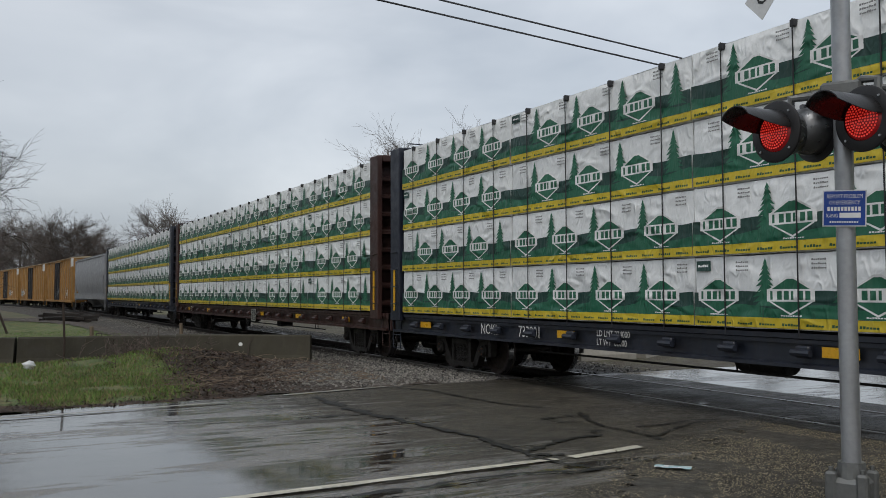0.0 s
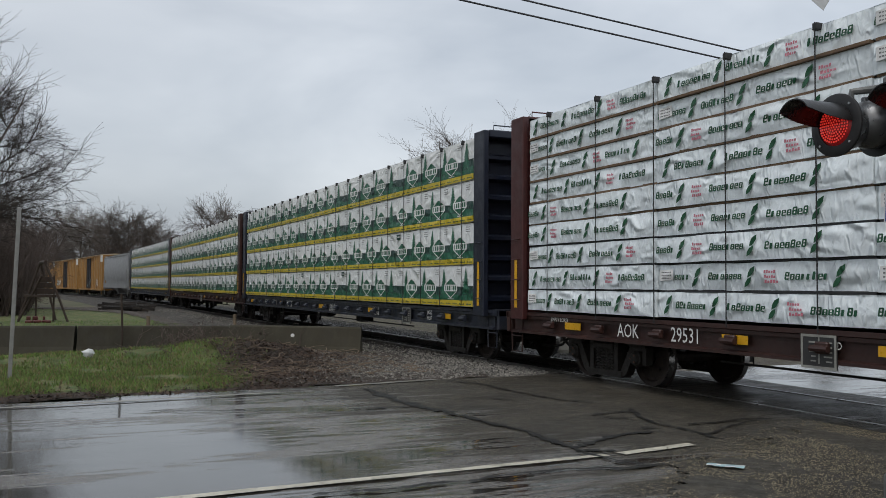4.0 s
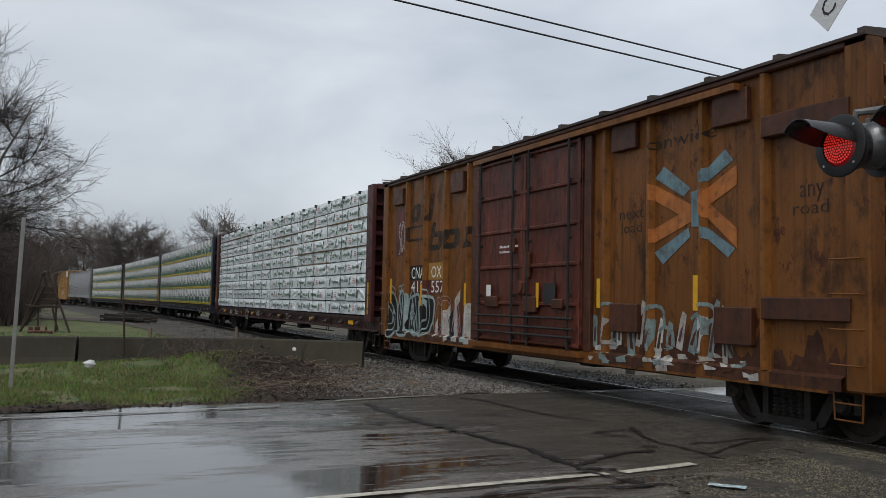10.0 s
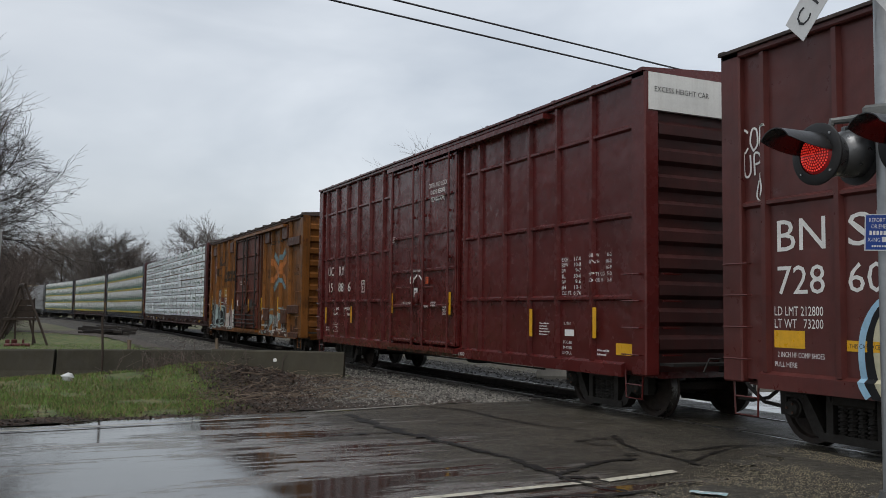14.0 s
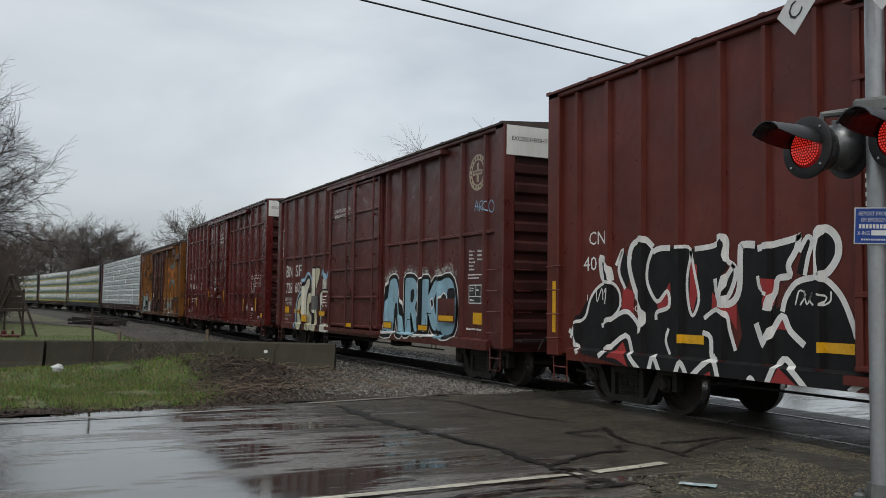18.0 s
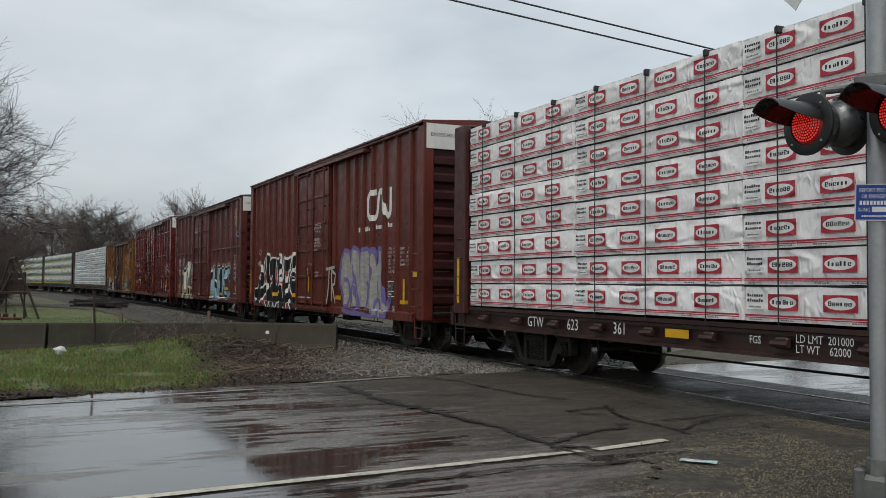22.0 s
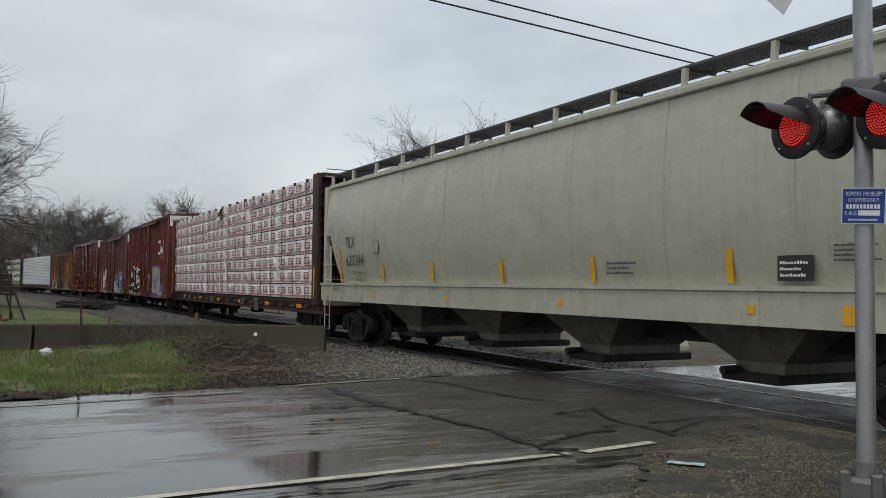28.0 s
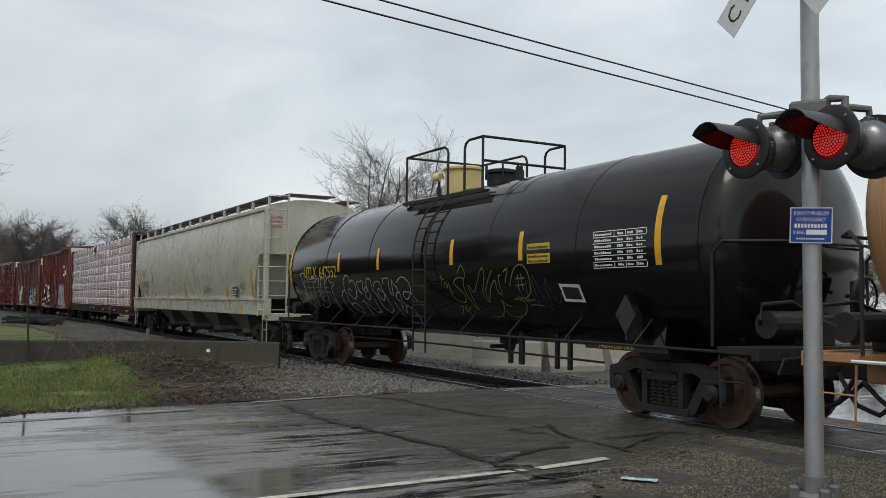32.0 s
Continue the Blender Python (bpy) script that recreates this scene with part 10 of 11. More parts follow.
tagged(part("plastic_bag", g, ["plastic_white"], None, "", pose(0.92, 18.6, verge_z(0.92, 18.6)), True), "crumpled white plastic bag in the grass", "bag")
g = Geo()
for i in range(9):
    for j in range(5):
        g.v.append((-0.16 + 0.32 * i / 8, -0.06 + 0.12 * j / 4, 0.02 + 0.009 * noise.noise(Vector((i * 0.6, j * 0.8, 0)))))
for i in range(8):
    for j in range(4):
        g.f.append((i * 5 + j, i * 5 + 5 + j, i * 5 + 6 + j, i * 5 + j + 1))
        g.m.append(1 if (i * 3 + j * 5) % 4 == 0 else 0)
tagged(part("paper_sheet", g, ["paper", "ink_white"], None, "", pose(5.54, 6.14, 0.02, 0, 0, -50), True), "pale blue printed sheet lying on the gravel", "paper")
g = Geo()
g.box(-0.032, 0.032, -0.02, 0.02, -0.3, 2.86, 0, 0.006)
for i in range(18):
    g.box(-0.012, 0.012, -0.026, -0.018, 0.3 + i * 0.14, 0.33 + i * 0.14)
tagged(part("sign_post", g, ["post_grey"], None, "", pose(-0.39, 16.4, 0, 0, 1.6, 0)), "thin grey upright post in the verge", "post")
for y, x in ((24.5, 2.65), (25.5, 5.1)):
    g = Geo()
    g.tube([(x, y, -0.1), (x + 0.02, y, 0.4), (x + 0.01, y, 0.75)], 0.05, 6)
    tagged(part("short_post", g, ["wood_grey"], None), "short rotten wooden post stub", "post", "post stubs")

g = Geo()
g.tube([(1.69, 20.58, -0.2), (1.70, 20.58, 0.6), (1.665, 20.59, 1.38)], 0.024, 6)
tagged(part("stake", g, ["wood_brown"], None), "thin brown wooden stake in front of the barrier", "stake")

for k, (z, drop, dx) in enumerate(((7.02, 0.0635, 0.0), (7.31, 0.0650, 0.02))):
    g = Geo()
    pts = []
    for i in range(61):
        t = -1 + 2 * i / 60
        x = 12 + t * 42
        pts.append((x, 15.0 + dx, z - drop * (x - 7)))
    g.tube(pts, 0.019, 5)
    tagged(part("overhead_cable", g, ["wire"], None), "black overhead cable along the road", "cable", "overhead cables")
for x in (-30.0, 54.0):
    g = Geo()
    zz = 7.0 - 0.064 * (x - 7)
    g.cyl((x, 15.2, -0.4), (x, 15.2, zz + 1.2), 0.16, 10, 0, 0.11)
    g.box(x - 0.06, x + 0.06, 14.4, 16.0, zz + 0.05, zz + 0.2)
    g.box(x - 0.03, x + 0.03, 14.95, 15.1, zz - 0.12, zz + 0.45)
    tagged(part("utility_pole", g, ["wood_grey"], None), "weathered wooden utility pole", "pole")

# ---- crossing signal ----
mast_at = (5.215, 4.05)
sig = new("crossing_signal")
tagged(sig, "aluminium railway crossing signal with red flashers and a crossbuck", "crossing signal")
sig.matrix_basis = pose(*mast_at, 0.0)
g = Geo()
g.cyl((0, 0, 0.3), (0, 0, 5.0), 0.062, 20)
part("mast", g, ["alu"], sig, "grey aluminium mast", None, 40)
g = Geo()
g.box(-0.12, 0.12, -0.12, 0.12, 0.0, 0.36, 0, 0.03)
g.cyl((0, 0, 0.34), (0, 0, 0.46), 0.10, 16, 0, 0.085)
for sx in (-1, 1):
    for sy in (-1, 1):
        g.box(sx * 0.10 - 0.035, sx * 0.10 + 0.035, sy * 0.10 - 0.035, sy * 0.10 + 0.035, 0.0, 0.40, 0, 0.015)
        g.cyl((sx * 0.10, sy * 0.10, 0.39), (sx * 0.10, sy * 0.10, 0.43), 0.016, 6)
part("base_casting", g, ["cast_grey"], sig, "grey cast base", pose(0, 0, 0, 0, 0, 20))
g = Geo()
g.box(-0.09, 0.09, -0.13, 0.13, 2.86, 3.02, 0, 0.02)
part("junction_box", g, ["cast_grey"], sig, "", pose(0, 0, 0, 0, 0, 30))


M["lamp_dim"] = mat("red_led_lens", (0.30, 0.002, 0.003), 0.2, var=0.2, bump=0, emit=0.05)
M["lamp_dimbead"] = mat("glowing_red_led", (0.95, 0.05, 0.035), 0.3, var=0.2, bump=0, emit=0.42)
M["sig_gloss"] = mat("worn_black_visor_paint", (0.012, 0.012, 0.013), 0.3, var=0.3, streak=0.1)
M["lamp_dark"] = mat("unlit_red_lens", (0.10, 0.006, 0.006), 0.15, var=0.2, bump=0.2, bscale=120)


def flasher(at, yaw, lit):
    """A red flasher at a place on the mast; local -y is the way it shines."""
    m = Matrix.Translation((at[0] - mast_at[0], at[1] - mast_at[1], at[2])) @ pose(0, 0, 0, 0, 0, yaw)
    g = Geo()
    g.lathe([(0.02, 0.14), (0.0, 0.145), (0.0, 0.206), (0.008, 0.217), (0.022, 0.217), (0.02, 0.15)], 40, 0, "y")
    back = part("flasher_background", g, ["sig_black"], sig, "round black background", m, 40)
    g = Geo()
    g.lathe([(0.02, 0.165), (0.10, 0.17), (0.17, 0.15), (0.215, 0.10), (0.235, 0.04), (0.236, 0.001)], 28, 0, "y")
    g.box(-0.02, 0.02, 0.05, 0.14, 0.14, 0.19, 0, 0.006)
    for k in range(3):
        g.cyl((0.05 * (k - 1), 0.09, 0.155), (0.05 * (k - 1), 0.09, 0.18), 0.008, 6)
    part("lamp_housing", g, ["sig_silver"], back, "dull silver lamp housing", None, 40)
    g = Geo()
    n = 26
    for i in range(n + 1):
        a = math.pi * (0.02 + 0.96 * i / n)
        reach = -0.03 - 0.34 * min(1.0, max(0.0, (math.sin(a) - 0.05) / 0.45)) ** 0.6
        c, sn = math.cos(a), math.sin(a)
        lift = 0.0
        for r, y, dz in ((0.150, 0.0, 0), (0.150, reach, lift), (0.143, reach, lift), (0.143, 0.0, 0)):
            g.v.append((r * c, y, r * sn + dz))
    for i in range(n):
        for k in range(3):
            g.f.append((i * 4 + k, i * 4 + k + 1, i * 4 + k + 5, i * 4 + k + 4))
            g.m.append(0)
    part("hood", g, ["sig_gloss"], back, "long black visor", None, 40)
    g = Geo()
    g.lathe([(-0.018, 0.001), (-0.015, 0.07), (-0.004, 0.12), (0.008, 0.142)], 28, 0, "y")
    part("lens", g, ["lamp_dim" if lit else "lamp_dark"], back, "glowing red lens" if lit else "dark red unlit lens", None, 40)
    for k in range(4):
        a = 0.785 + 1.571 * k
        g = Geo()
        g.cyl((0.182 * math.cos(a), -0.008, 0.182 * math.sin(a)), (0.182 * math.cos(a), 0.0, 0.182 * math.sin(a)), 0.009, 6)
        part("screw", g, ["alu"], back)
    if lit:
        g = Geo()
        for ring in range(7):
            for k in range(max(1, ring * 6)):
                a = 2 * math.pi * k / max(1, ring * 6)
                r = ring * 0.0195
                y = -0.019 + 0.75 * r * r
                g.box(r * math.cos(a) - 0.0055, r * math.cos(a) + 0.0055, y - 0.003, y, r * math.sin(a) - 0.0055, r * math.sin(a) + 0.0055)
        tagged(part("led_cluster", g, ["lamp_dimbead"], back, "red points of light"), kind="stuff")
    return back


def facing(deg):
    return deg + 90


flasher((4.95, 4.40, 2.72), facing(178), 1)
flasher((5.08, 3.80, 2.72), facing(178), 1)
flasher((5.30, 4.33, 2.735), facing(-8), 0)
flasher((5.45, 3.72, 2.68), facing(10), 0)
g = Geo()
for pts in ([(0.0, 0.05, 2.96), (-0.02, 0.22, 2.97), (-0.12, 0.33, 2.96), (-0.13, 0.34, 2.86)], [(0.0, 0.05, 2.93), (0.1, 0.2, 2.93), (0.12, 0.38, 2.9), (0.12, 0.39, 2.82)],
            [(0, -0.05, 2.97), (0.02, -0.14, 3.02), (0.03, -0.25, 3.0), (0.02, -0.25, 2.86)], [(0, -0.1, 2.94), (0.1, -0.2, 2.96), (0.25, -0.27, 2.95), (0.26, -0.27, 2.84)]):
    g.tube(pts, 0.028, 8)
part("conduit_arm", g, ["cast_grey"], sig, "grey conduit elbows", None, 40)


def plate(name, w, h, key, at, yaw, roll=0, t=0.004):
    g = Geo()
    g.box(-w / 2, w / 2, 0, t, -h / 2, h / 2, 0, 0.001)
    return part(name, g, [key], sig, "", Matrix.Translation(at) @ pose(0, 0, 0, 0, 0, yaw) @ pose(0, 0, 0, 0, roll, 0))


def sign_text(parent, s, x0, x1, z0, z1, key):
    vs, fs = letters(s)
    w, h = max(p[0] for p in vs), max(p[1] for p in vs)
    g = Geo()
    g.add([(x0 + p[0] * (x1 - x0) / w, -0.002, z0 + p[1] * (z1 - z0) / h) for p in vs], fs, 0)
    part("sign_writing", g, [key], parent)


b = plate("blue_sign", 0.27, 0.245, "sign_white", (-0.065, -0.045, 2.155), -55, 2)
b["label"] = "blue and white emergency notice"
g = Geo()
g.box(-0.127, 0.127, -0.0015, 0.0, -0.115, 0.115)
part("sign_field", g, ["sign_blue"], b, "blue field")
sign_text(b, "REPORT PROBLEM", -0.11, 0.11, 0.068, 0.095, "ink_white")
sign_text(b, "OR EMERGENCY", -0.095, 0.095, 0.026, 0.053, "ink_white")
g = Geo()
for k in range(10):
    g.box(-0.105 + k * 0.021, -0.09 + k * 0.021, -0.003, -0.0015, -0.018, 0.01)
g.box(-0.03, 0.10, -0.003, -0.0015, -0.064, -0.03)
for k in range(12):
    g.box(-0.09 + k * 0.015, -0.08 + k * 0.015, -0.003, -0.0015, -0.098, -0.086)
part("sign_bar", g, ["ink_white"], b, "white bars of small writing")
sign_text(b, "X-ING", -0.115, -0.04, -0.062, -0.036, "ink_white")
g = Geo()
g.box(-0.33, 0.0, -0.04, 0.04, 4.0, 4.14, 0, 0.01)
part("sign_bracket", g, ["cast_grey"], sig, "grey sign bracket")
for roll, off, words in ((45.3, -0.335, "C R O S S I N G"), (-51.2, -0.325, "R A I L     R O A D")):
    p = plate("crossbuck_blade", 1.34, 0.235, "sign_white", (off, 0.007, 4.08), -93, -roll)
    p["label"] = "white crossbuck blade with black letters"
    sign_text(p, words, -0.61, 0.61, -0.06, 0.06, "ink_black")

# ---- trees ----


def limb(g, p, d, length, r, rnd, segs, sides, droop, wander=0.12):
    """A tapering crooked limb; returns the points along it."""
    out, dd = [(p.copy(), d.copy(), r)], d.copy()
    step = length / segs
    rings = []
    for i in range(segs + 1):
        rr = r * (1 - 0.85 * i / segs)
        u = dd.orthogonal().normalized()
        w = dd.cross(u)
        o = len(g.v)
        for k in range(sides):
            a = 2 * math.pi * k / sides
            g.v.append(tuple(p + (u * math.cos(a) + w * math.sin(a)) * max(rr, 0.004)))
        rings.append(o)
        if i:
            for k in range(sides):
                g.f.append((rings[-2] + k, rings[-2] + (k + 1) % sides, o + (k + 1) % sides, o + k))
                g.m.append(0)
            out.append((p.copy(), dd.copy(), rr))
        if i < segs:
            dd = (dd + Vector((rnd.gauss(0, wander), rnd.gauss(0, wander), rnd.gauss(0, wander) + droop))).normalized()
            p = p + dd * step
    return out


def bare_tree(seed, height, spread=0.55, n1=13, n2=7, n3=6, n4=3, r0=None, fork=0.28, tw=1.0, sag=0.0):
    rnd = random.Random(seed)
    gt, gb = Geo(), Geo()
    r0 = r0 or height * 0.017
    stems = []
    base = limb(gt, Vector((0, 0, -0.4)), Vector((rnd.gauss(0, 0.05), rnd.gauss(0, 0.05), 1)).normalized(), height * fork, r0, rnd, 4, 8, 0.02, 0.05)
    top, td, tr = base[-1]
    tr = r0 * 0.72
    for k in range(rnd.choice((3, 3, 4))):
        a = 2 * math.pi * k / 3.3 + rnd.uniform(-0.5, 0.5)
        d = Vector((math.cos(a) * spread * rnd.uniform(0.3, 0.9), math.sin(a) * spread * rnd.uniform(0.3, 0.9), 1)).normalized()
        stems.append(limb(gt, top - td * 0.1, d, height * (1 - fork) * rnd.uniform(0.78, 1.0), tr * rnd.uniform(0.55, 0.8), rnd, 8, 6, 0.05, 0.10))
    for st in stems:
        for k in range(n1):
            f = 0.12 + 0.86 * k / n1
            i = min(len(st) - 1, int(f * (len(st) - 1)))
            p, d, r = st[i]
            a = rnd.uniform(0, 6.28)
            side = (d.orthogonal().normalized() * math.cos(a) + d.cross(d.orthogonal().normalized()) * math.sin(a))
            b1 = limb(gb, p, (d * 0.5 + side * rnd.uniform(0.7, 1.2)).normalized(), height * 0.30 * (1.05 - 0.6 * f) * rnd.uniform(0.7, 1.2), max(0.02, r * 0.5) * tw, rnd, 5, 4, 0.02)
            for j in range(n2):
                p2, d2, r2 = b1[min(len(b1) - 1, 1 + int(j * (len(b1) - 1) / n2))]
                s2 = Vector((rnd.gauss(0, 1), rnd.gauss(0, 1), rnd.gauss(0.25, 0.8))).normalized()
                b2 = limb(gb, p2, (d2 * 0.9 + s2 * 0.62).normalized(), height * 0.12 * rnd.uniform(0.6, 1.3), max(0.010 * tw, r2 * 0.5), rnd, 4, 3, sag, 0.14)
                for q in range(n3):
                    p3, d3, r3 = b2[min(len(b2) - 1, int(q * len(b2) / n3))]
                    s3 = Vector((rnd.gauss(0, 1), rnd.gauss(0, 1), rnd.gauss(0.2, 0.8))).normalized()
                    b3 = limb(gb, p3, (d3 + s3 * 0.58).normalized(), height * 0.06 * rnd.uniform(0.6, 1.4), 0.0075 * tw, rnd, 3, 3, sag - 0.02, 0.16)
                    for w in range(n4):
                        p4, d4, r4 = b3[min(len(b3) - 1, w)]
                        s4 = Vector((rnd.gauss(0, 1), rnd.gauss(0, 1), rnd.gauss(0.1, 0.8))).normalized()
                        limb(gb, p4, (d4 + s4 * 0.55).normalized(), height * 0.032 * rnd.uniform(0.6, 1.4), 0.0045 * tw, rnd, 1, 3, -0.05)
    return gt, gb


def tree(seed, height, at, label, twig="twig", turn=0, scale=1.0, group="bare trees", **kw):
    key = (seed, height, twig)
    if key not in SHARED:
        gt, gb = bare_tree(seed, height, **kw)
        SHARED[key] = (gt.mesh("trunk", ["bark"], True), gb.mesh("crown", [twig]))
    t, c = SHARED[key]
    root = new("tree")
    tagged(root, label, "tree", group)
    root.matrix_basis = pose(at[0], at[1], -0.35, 0, 0, turn) @ Matrix.Diagonal((scale, scale, scale, 1))
    put("trunk", t, root)
    put("crown", c, root, None, "bare twigs")
    return root


tree(5, 13.0, (-2.55, 30.0), "large bare tree with fine drooping twigs at the verge", "twig", 40, 0.76, spread=0.62, n1=13, n2=9, n3=8, n4=4, fork=0.3, tw=1.25, r0=0.26, sag=-0.035)
tree(6, 11.0, (-5.5, 33.0), "bare tree with fine twigs at the verge", "twig", 10, 0.82, spread=0.6)
MID = "bare tree standing behind the track"
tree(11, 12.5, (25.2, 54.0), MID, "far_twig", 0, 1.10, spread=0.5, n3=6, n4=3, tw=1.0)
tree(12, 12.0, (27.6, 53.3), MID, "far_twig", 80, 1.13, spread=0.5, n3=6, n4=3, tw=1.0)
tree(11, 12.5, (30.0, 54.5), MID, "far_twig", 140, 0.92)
FAR = "bare brown tree in the far tree line"
rnd = random.Random(77)
for az, d, h, s in ((-14, 90, 11, 13), (-11, 84, 12, 14), (-8.5, 92, 11.5, 13), (-6.5, 80, 11.0, 14), (-4.5, 96, 12.5, 13), (-3, 86, 10, 14), (-1.4, 215, 15.0, 13), (-0.4, 205, 14.0, 14), (0.5, 210, 14.5, 13), (1.4, 205, 16.0, 14), (2.2, 195, 17.0, 13), (3.1, 190, 16.5, 14), (3.9, 160, 14.0, 13), (4.6, 135, 12.8, 13),
                    (5.8, 136, 12.2, 14), (6.8, 140, 10.4, 13), (8.0, 150, 9.0, 14), (10.2, 120, 12.6, 13), (11.0, 126, 11.8, 14), (13.0, 140, 10.5, 13), (15.5, 150, 11, 14), (18, 150, 10, 13), (33, 110, 9, 14), (38, 100, 9, 13), (43, 120, 10, 14), (48, 95, 8, 13), (52, 80, 7, 14), (55, 70, 6.5, 13), (58, 75, 7, 14), (62, 90, 9, 13), (68, 90, 9, 14), (76, 95, 9, 13)):
    a = radians(az)
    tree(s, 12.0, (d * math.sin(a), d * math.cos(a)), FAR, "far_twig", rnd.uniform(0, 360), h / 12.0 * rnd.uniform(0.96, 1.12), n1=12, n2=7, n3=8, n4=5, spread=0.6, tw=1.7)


def thicket(name, n, place, hmin, hmax, key, label, seed):
    rnd = random.Random(seed)
    g = Geo()
    for i in range(n):
        x, y = place(rnd)
        h = rnd.uniform(hmin, hmax)
        st = limb(g, Vector((x, y, -0.35)), Vector((rnd.gauss(0, 0.2), rnd.gauss(0, 0.2), 1)).normalized(), h, 0.012 + 0.006 * h, rnd, 4, 3, 0.0, 0.15)
        for k in range(5):
            p, d, r = st[1 + k % 4]
            s = Vector((rnd.gauss(0, 1), rnd.gauss(0, 1), rnd.gauss(0.3, 0.6))).normalized()
            b2 = limb(g, p, (d * 0.5 + s).normalized(), h * rnd.uniform(0.2, 0.4), 0.012, rnd, 2, 3, 0.0)
            for q in range(2):
                p3, d3, _ = b2[1 + q]
                limb(g, p3, (d3 + Vector((rnd.gauss(0, 1), rnd.gauss(0, 1), rnd.gauss(0, 1)))).normalized(), h * 0.14, 0.008, rnd, 1, 3, 0)
    return tagged(put(name, g.mesh(name, [key])), label, "bushes", "", "stuff")


def left_wood(r):
    y = r.uniform(46, 84)
    return r.uniform(-9, -0.006 * y) - abs(r.gauss(0, 0.25)), y


def far_wood(r):
    az = r.uniform(-16, 17)
    a, d = radians(az), r.uniform(118, 150) if az > 4.2 else r.uniform(190, 225)
    return d * math.sin(a), d * math.cos(a)


def east_wood(r):
    a = radians(r.uniform(30, 80))
    d = r.uniform(62, 90)
    return d * math.sin(a), d * math.cos(a)


thicket("thicket", 4600, left_wood, 2.2, 6.2, "brush", "dense bare reddish brown thicket", 5)
# added wood outside the view, a dark backdrop for reflections in the cars
thicket("west_thicket", 1500, lambda r: (r.uniform(-70, -9), r.uniform(60, 150)), 5.0, 10.0, "brush", "unseen bare brown wood added west of the lawn", 16)
thicket("far_thicket", 3600, far_wood, 3.0, 9.0, "brush", "dense brown undergrowth of the far tree line", 6)
thicket("east_thicket", 900, east_wood, 1.0, 3.2, "dry_grass", "pale dry brush beyond the far road", 7)
thicket("weed_stalks", 150, lambda r: (r.gauss(3.2, 0.7), r.gauss(19.3, 0.45)), 0.45, 1.0, "brush", "dry reddish weed stalks against the barrier", 8)

# ---- play frame on the lawn ----
pf = new("swing_frame")
tagged(pf, "weathered brown wooden swing frame with a small tower on the lawn", "swing set")
pf.matrix_basis = pose(0.25, 39.0, 0.0)
for p0, p1 in (((0.92, -0.5, -0.1), (0.0, 0.0, 2.42)), ((-1.0, 0.4, -0.1), (-0.12, 0.0, 1.9)), ((0.5, 1.6, -0.1), (-0.15, 1.7, 2.42)), ((-1.0, 1.9, -0.1), (-0.2, 1.7, 2.42))):
    g = Geo()
    g.tube([p0, ((p0[0] + p1[0]) / 2 + 0.01, (p0[1] + p1[1]) / 2, (p0[2] + p1[2]) / 2), p1], 0.047, 6)
    part("leg", g, ["wood_brown"], pf)
for x, z in ((-0.3, 2.42), (0.35, 2.42)):
    g = Geo()
    g.box(x - 0.035, x + 0.035, 0.2, 0.27, -0.1, z - 0.5, 0, 0.01)
    part("tower_post", g, ["wood_brown"], pf)
for k in range(3):
    g = Geo()
    g.box(-0.33, 0.38, 0.16, 0.2, 1.16 + k * 0.24, 1.33 + k * 0.24 + 0.04, 0, 0.008)
    part("tower_board", g, ["wood_brown"], pf)
g = Geo()
g.box(-0.75, 0.45, 0.1, 0.9, 1.02, 1.12, 0, 0.01)
part("platform", g, ["wood_brown"], pf)
g = Geo()
g.tube([(0.0, -0.1, 2.42), (-0.1, 0.8, 2.45), (-0.2, 1.9, 2.42)], 0.07, 6)
part("top_beam", g, ["wood_brown"], pf)
for k, (x, w) in enumerate(((-0.5, 0.24), (-0.2, 0.3), (0.16, 0.2))):
    g = Geo()
    g.box(-w / 2, w / 2, -0.15, 0.2, 0.0, 0.13, 0, 0.04)
    g.box(-w / 2 + 0.04, w / 2 - 0.04, 0.14, 0.2, 0.12, 0.28, 0, 0.03)
    tagged(part("plastic_toy", g, ["red_plastic"], None, "", pose(0.2 + x, 38.2, 0.02, 0, 0, 20 * k)), "faded red plastic plaything on the lawn", "toy", "red playthings")
rnd = random.Random(31)
for k in range(14):
    x, y, a = rnd.uniform(4.3, 5.8), rnd.uniform(55, 60), rnd.uniform(-0.5, 0.5)
    g = Geo()
    g.box(-1.1, 1.1, -0.1, 0.1, -0.08, 0.08, 0, 0.012)
    tagged(part("old_tie", g, ["tie"], None, "", pose(x, y, 0.06 + 0.13 * (k % 3), 0, rnd.uniform(-5, 5), math.degrees(a))), "old dark railway tie in a heap beside the track", "railway tie", "heap of old ties")

# ---- loose stones, leaves and grass ----


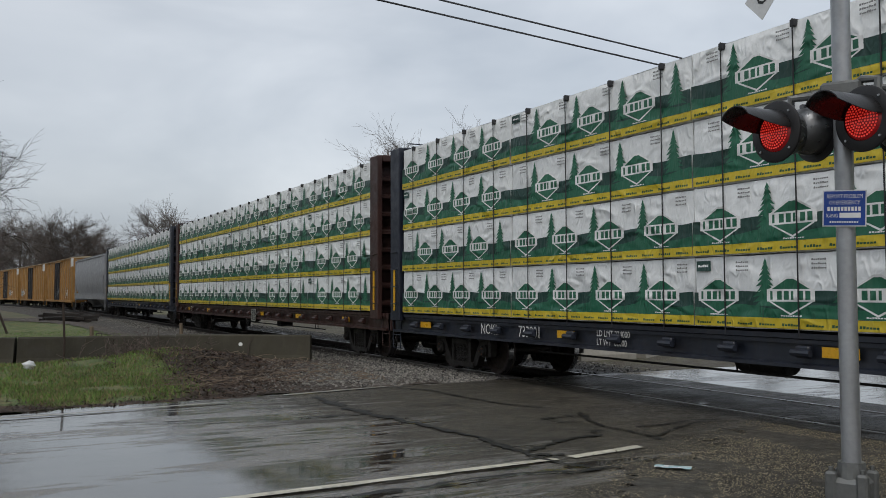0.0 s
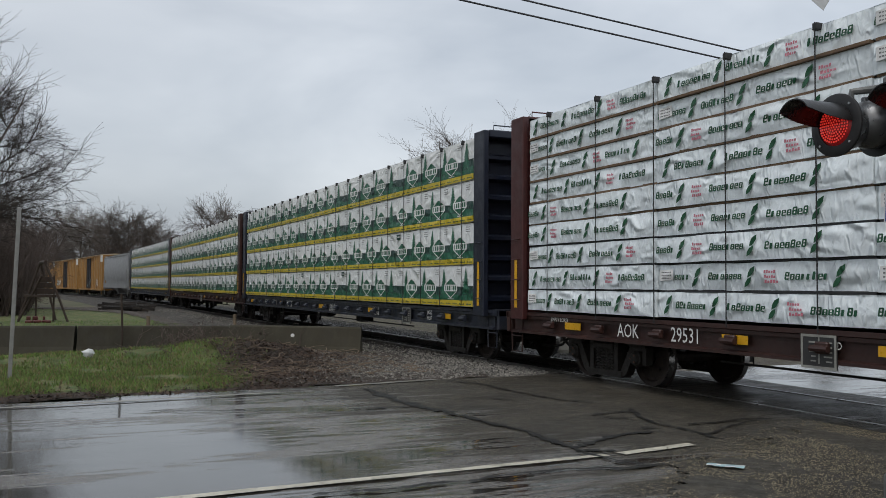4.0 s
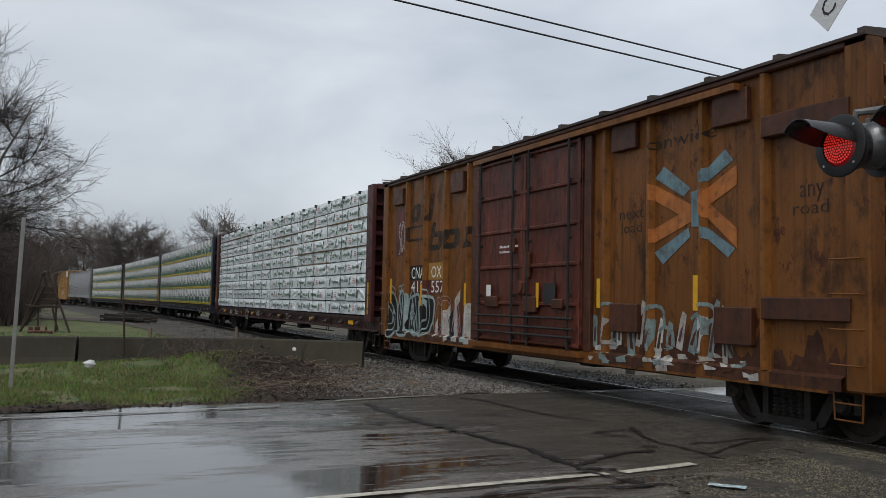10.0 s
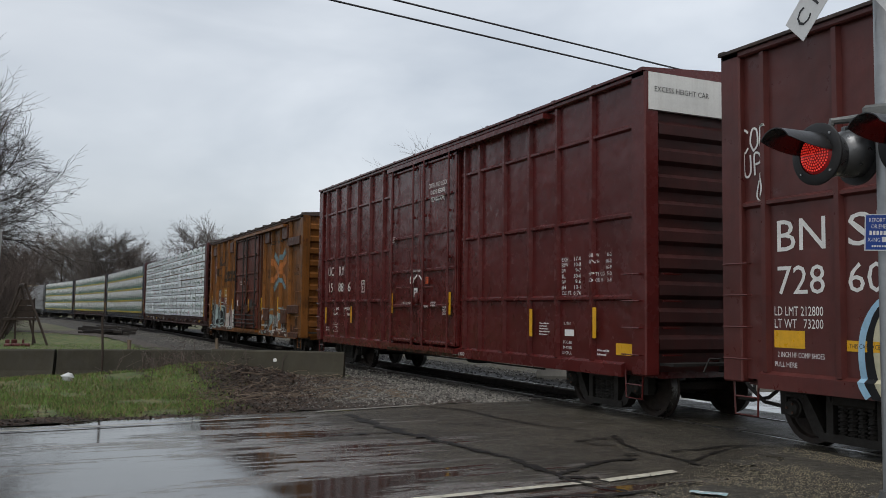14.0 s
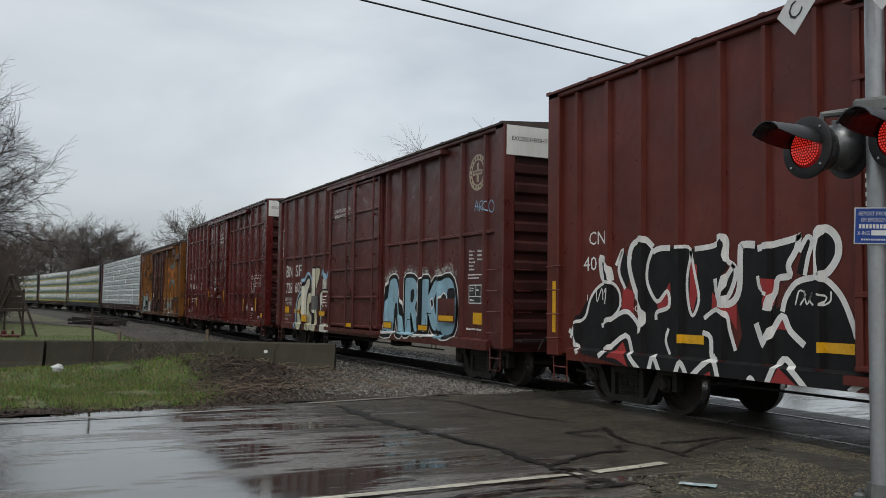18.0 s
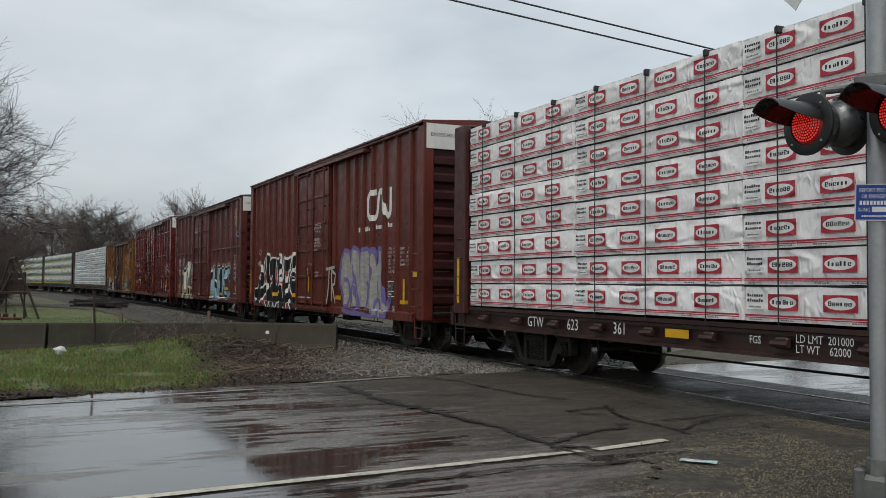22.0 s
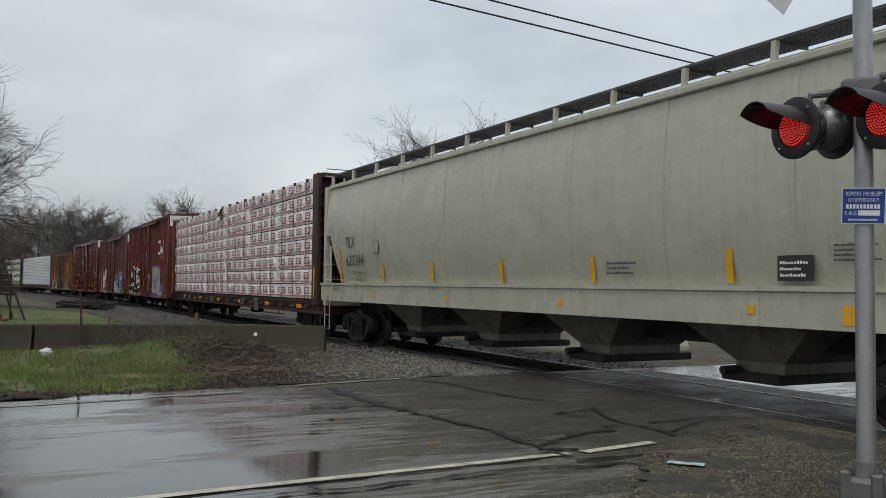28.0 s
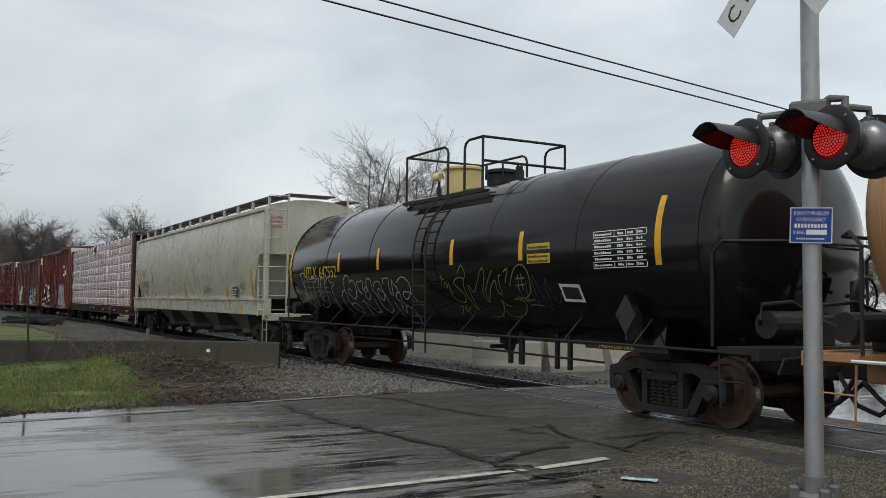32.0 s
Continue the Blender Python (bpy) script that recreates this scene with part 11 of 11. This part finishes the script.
def stones(name, n, place, smin, smax, key, label, seed):
    rnd = np.random.RandomState(seed)
    base = np.array([(1, 0, 0), (-1, 0, 0), (0, 1, 0), (0, -1, 0), (0, 0, 1), (0, 0, -1)], float)
    tri = np.array([(0, 2, 4), (2, 1, 4), (1, 3, 4), (3, 0, 4), (2, 0, 5), (1, 2, 5), (3, 1, 5), (0, 3, 5)])
    vs, fs = [], []
    for i in range(n):
        x, y, z = place(rnd)
        q = base * (rnd.uniform(0.6, 1.25, (6, 1))) * rnd.uniform(smin, smax) * np.array([1, rnd.uniform(0.6, 1), rnd.uniform(0.4, 0.8)])
        a = rnd.uniform(0, 6.28)
        c, s = math.cos(a), math.sin(a)
        q = q @ np.array([(c, s, 0), (-s, c, 0), (0, 0, 1)])
        vs.append(q + (x, y, z))
        fs.append(tri + 6 * i)
    me = bpy.data.meshes.new(name)
    me.from_pydata(np.concatenate(vs).tolist(), [], np.concatenate(fs).tolist())
    me.materials.append(M[key])
    return tagged(put(name, me), label, "stones", "", "stuff")


def by_track(r):
    while True:
        x, y = r.uniform(5.0, 8.9), 13.7 + abs(r.normal(0, 3.8))
        if y > road_edge(x) + 0.05 and x > 7.7 - 2.6 * math.exp(-((y - 15.2) / 1.7) ** 2) + r.normal(0, 0.3):
            return x, y, (verge_z(x, y) if x < 7.25 else -0.03) + 0.012


def bed_stone(r):
    s = r.uniform(13.9, 60)
    o = r.uniform(1.75, 3.1) if r.uniform() < 0.35 else -r.uniform(1.2, 5.0)
    p = on_track(s) @ Vector((o, 0, 0))
    return p.x, p.y, -0.15 if abs(o) < 1.4 else -0.04 - max(0.0, abs(o) - 2.8) * 0.1


def gravel(r):
    while True:
        x, y = r.uniform(2.6, 8.5), r.uniform(2.6, 8.2)
        if y < gravel_edge(x) + 0.5 * r.normal(0, 0.5):
            return x, y, 0.018


stones("ballast_stones", 6500, by_track, 0.012, 0.040, "stone", "loose pale ballast stones spilling from the track", 1)
def shoulder(r):
    while True:
        x, y = r.uniform(3.6, 7.3), r.uniform(13.4, 20.0)
        if y > road_edge(x) + 0.15 and x > 4.8 + 0.38 * (y - 16.4) - abs(r.normal(0, 0.25)):
            return x, y, verge_z(x, y) + 0.025


stones("shoulder_stones", 3000, shoulder, 0.010, 0.032, "stone", "pale stones scattered over the road shoulder", 9)
stones("track_stones", 11000, bed_stone, 0.018, 0.045, "stone", "crushed stone ballast along the track", 2)


def oily_stone(r):
    s, o = r.uniform(13.9, 55), r.uniform(-1.45, 1.9)
    p = on_track(s) @ Vector((o, 0, 0))
    return p.x, p.y, -0.15 if abs(o) < 1.3 else -0.07


stones("blackened_stones", 5000, oily_stone, 0.025, 0.055, "stone_dark", "dark ballast stones between the rails", 12)
stones("gravel_stones", 42000, gravel, 0.004, 0.0125, "pebble", "loose wet brown gravel", 3)


def flakes(name, n, place, key, label, seed, size):
    rnd = np.random.RandomState(seed)
    vs, fs = [], []
    for i in range(n):
        x, y, z = place(rnd)
        a, l = rnd.uniform(0, 6.28), rnd.uniform(*size)
        u = np.array([math.cos(a), math.sin(a), rnd.normal(0, 0.35)]) * l
        w = np.array([-math.sin(a), math.cos(a), rnd.normal(0, 0.35)]) * l * 0.55
        c = np.array([x, y, z])
        vs += [c - u, c + w, c + u, c - w]
        fs.append((4 * i, 4 * i + 1, 4 * i + 2, 4 * i + 3))
    me = bpy.data.meshes.new(name)
    me.from_pydata([tuple(v) for v in vs], [], fs)
    me.materials.append(M[key])
    return tagged(put(name, me), label, "leaves", "", "stuff")


M["leaf_dead"] = mat("dead_leaves", (0.055, 0.035, 0.024), 0.75, spec=0.3, var=0.5, scale=1.2, bump=0, island=0.9)


def bank(r):
    while True:
        x, y = r.uniform(-3.0, 7.0), r.uniform(13.0, 19.4)
        if y > road_edge(x) and x < 4.9 + 0.35 * (y - 16.4) + abs(r.normal(0, 0.5)) and litter(x + r.normal(0, 0.3), y + r.normal(0, 0.25)):
            return x, y, verge_z(x, y) + 0.03


def fallen_sticks(n, seed):
    rnd, g = random.Random(seed), Geo()
    while n:
        x, y = rnd.uniform(2.4, 6.6), rnd.uniform(14.6, 19.2)
        if litter(x, y):
            a, k, n = rnd.uniform(0, 6.28), rnd.uniform(0.08, 0.42), n - 1
            z = verge_z(x, y) + 0.04
            g.tube([(x, y, z), (x + k * 0.5 * math.cos(a), y + k * 0.5 * math.sin(a), z + rnd.uniform(0.0, 0.05)), (x + k * math.cos(a + 0.2), y + k * math.sin(a + 0.2), z + rnd.uniform(-0.01, 0.07))], rnd.uniform(0.004, 0.010), 4)
    return tagged(put("fallen_sticks", g.mesh("fallen_sticks", ["wood_grey"])), "small broken sticks lying on the bank", "sticks", "", "stuff")


fallen_sticks(260, 15)
flakes("dead_leaves", 19000, bank, "leaf_dead", "fallen dead leaves on the bank", 4, (0.010, 0.030))


def blades(name, n, place, key, label, seed, h0, h1):
    rnd = np.random.RandomState(seed)
    vs, fs = [], []
    for i in range(n):
        x, y, z = place(rnd)
        a, h, w = rnd.uniform(0, 6.28), rnd.uniform(h0, h1), rnd.uniform(0.004, 0.009)
        lx, ly = rnd.normal(0, 0.35) * h, rnd.normal(0, 0.35) * h
        dx, dy = math.cos(a) * w, math.sin(a) * w
        vs += [(x - dx, y - dy, z), (x + dx, y + dy, z), (x + dx * 0.6 + lx * 0.4, y + dy * 0.6 + ly * 0.4, z + h * 0.6), (x + lx, y + ly, z + h)]
        fs += [(4 * i, 4 * i + 1, 4 * i + 2), (4 * i, 4 * i + 2, 4 * i + 3)]
    me = bpy.data.meshes.new(name)
    me.from_pydata(vs, [], fs)
    me.materials.append(M[key])
    return tagged(put(name, me), label, "grass", "", "stuff")


def turf(r):
    while True:
        x, y = r.uniform(-4.5, 4.5), 13.6 + r.uniform(0, 1) ** 1.3 * 8
        if y > road_edge(x) + 0.1 + 0.7 * r.uniform(0, 1) ** 2 and not litter(x - abs(r.normal(0, 0.35)), y) and wob(x, y, 1.2, 6.0) > -0.25 + r.uniform(-0.2, 0.2):
            return x, y, verge_z(x, y) - 0.01


def lawn(r):
    x, y = r.uniform(-9, 6.5), r.uniform(21.5, 40)
    return x, y, verge_z(x, y) - 0.01


blades("grass", 46000, turf, "grass", "short wet spring grass", 5, 0.03, 0.09)
blades("dry_grass", 20000, turf, "dry_grass", "dry yellow grass among the green", 6, 0.03, 0.10)
blades("lawn_grass", 12000, lawn, "grass", "short green lawn behind the barrier", 7, 0.05, 0.1)

# ---- wooden ties under the rails ----
g = Geo()
g.box(-1.3, 1.3, -0.11, 0.11, -0.3, -0.165, 0, 0.012)
tie_me = g.mesh("tie", ["tie"])
track = new("track_ties")
tagged(track, "dark creosoted wooden ties under the rails", "", "", "structure")
for k in range(150):
    put("tie", tie_me, track, on_track(14.2 + k * 0.5) @ pose(random.uniform(-0.03, 0.03), 0, 0, 0, 0, random.uniform(-0.8, 0.8)))


def motions():
    """The train rolls over the crossing and away round the bend."""
    for root, u in CARS:
        walk(root, [(t, on_track(u + along(t))) for t in range(0, 33)])
    turn = math.degrees(SPEED / WHEEL_R)
    for ob, base in WHEELSETS:
        walk(ob, [(k * 0.125, base @ pose(0, 0, 0, -math.degrees(along(k * 0.125) / WHEEL_R))) for k in range(257)])


motions()
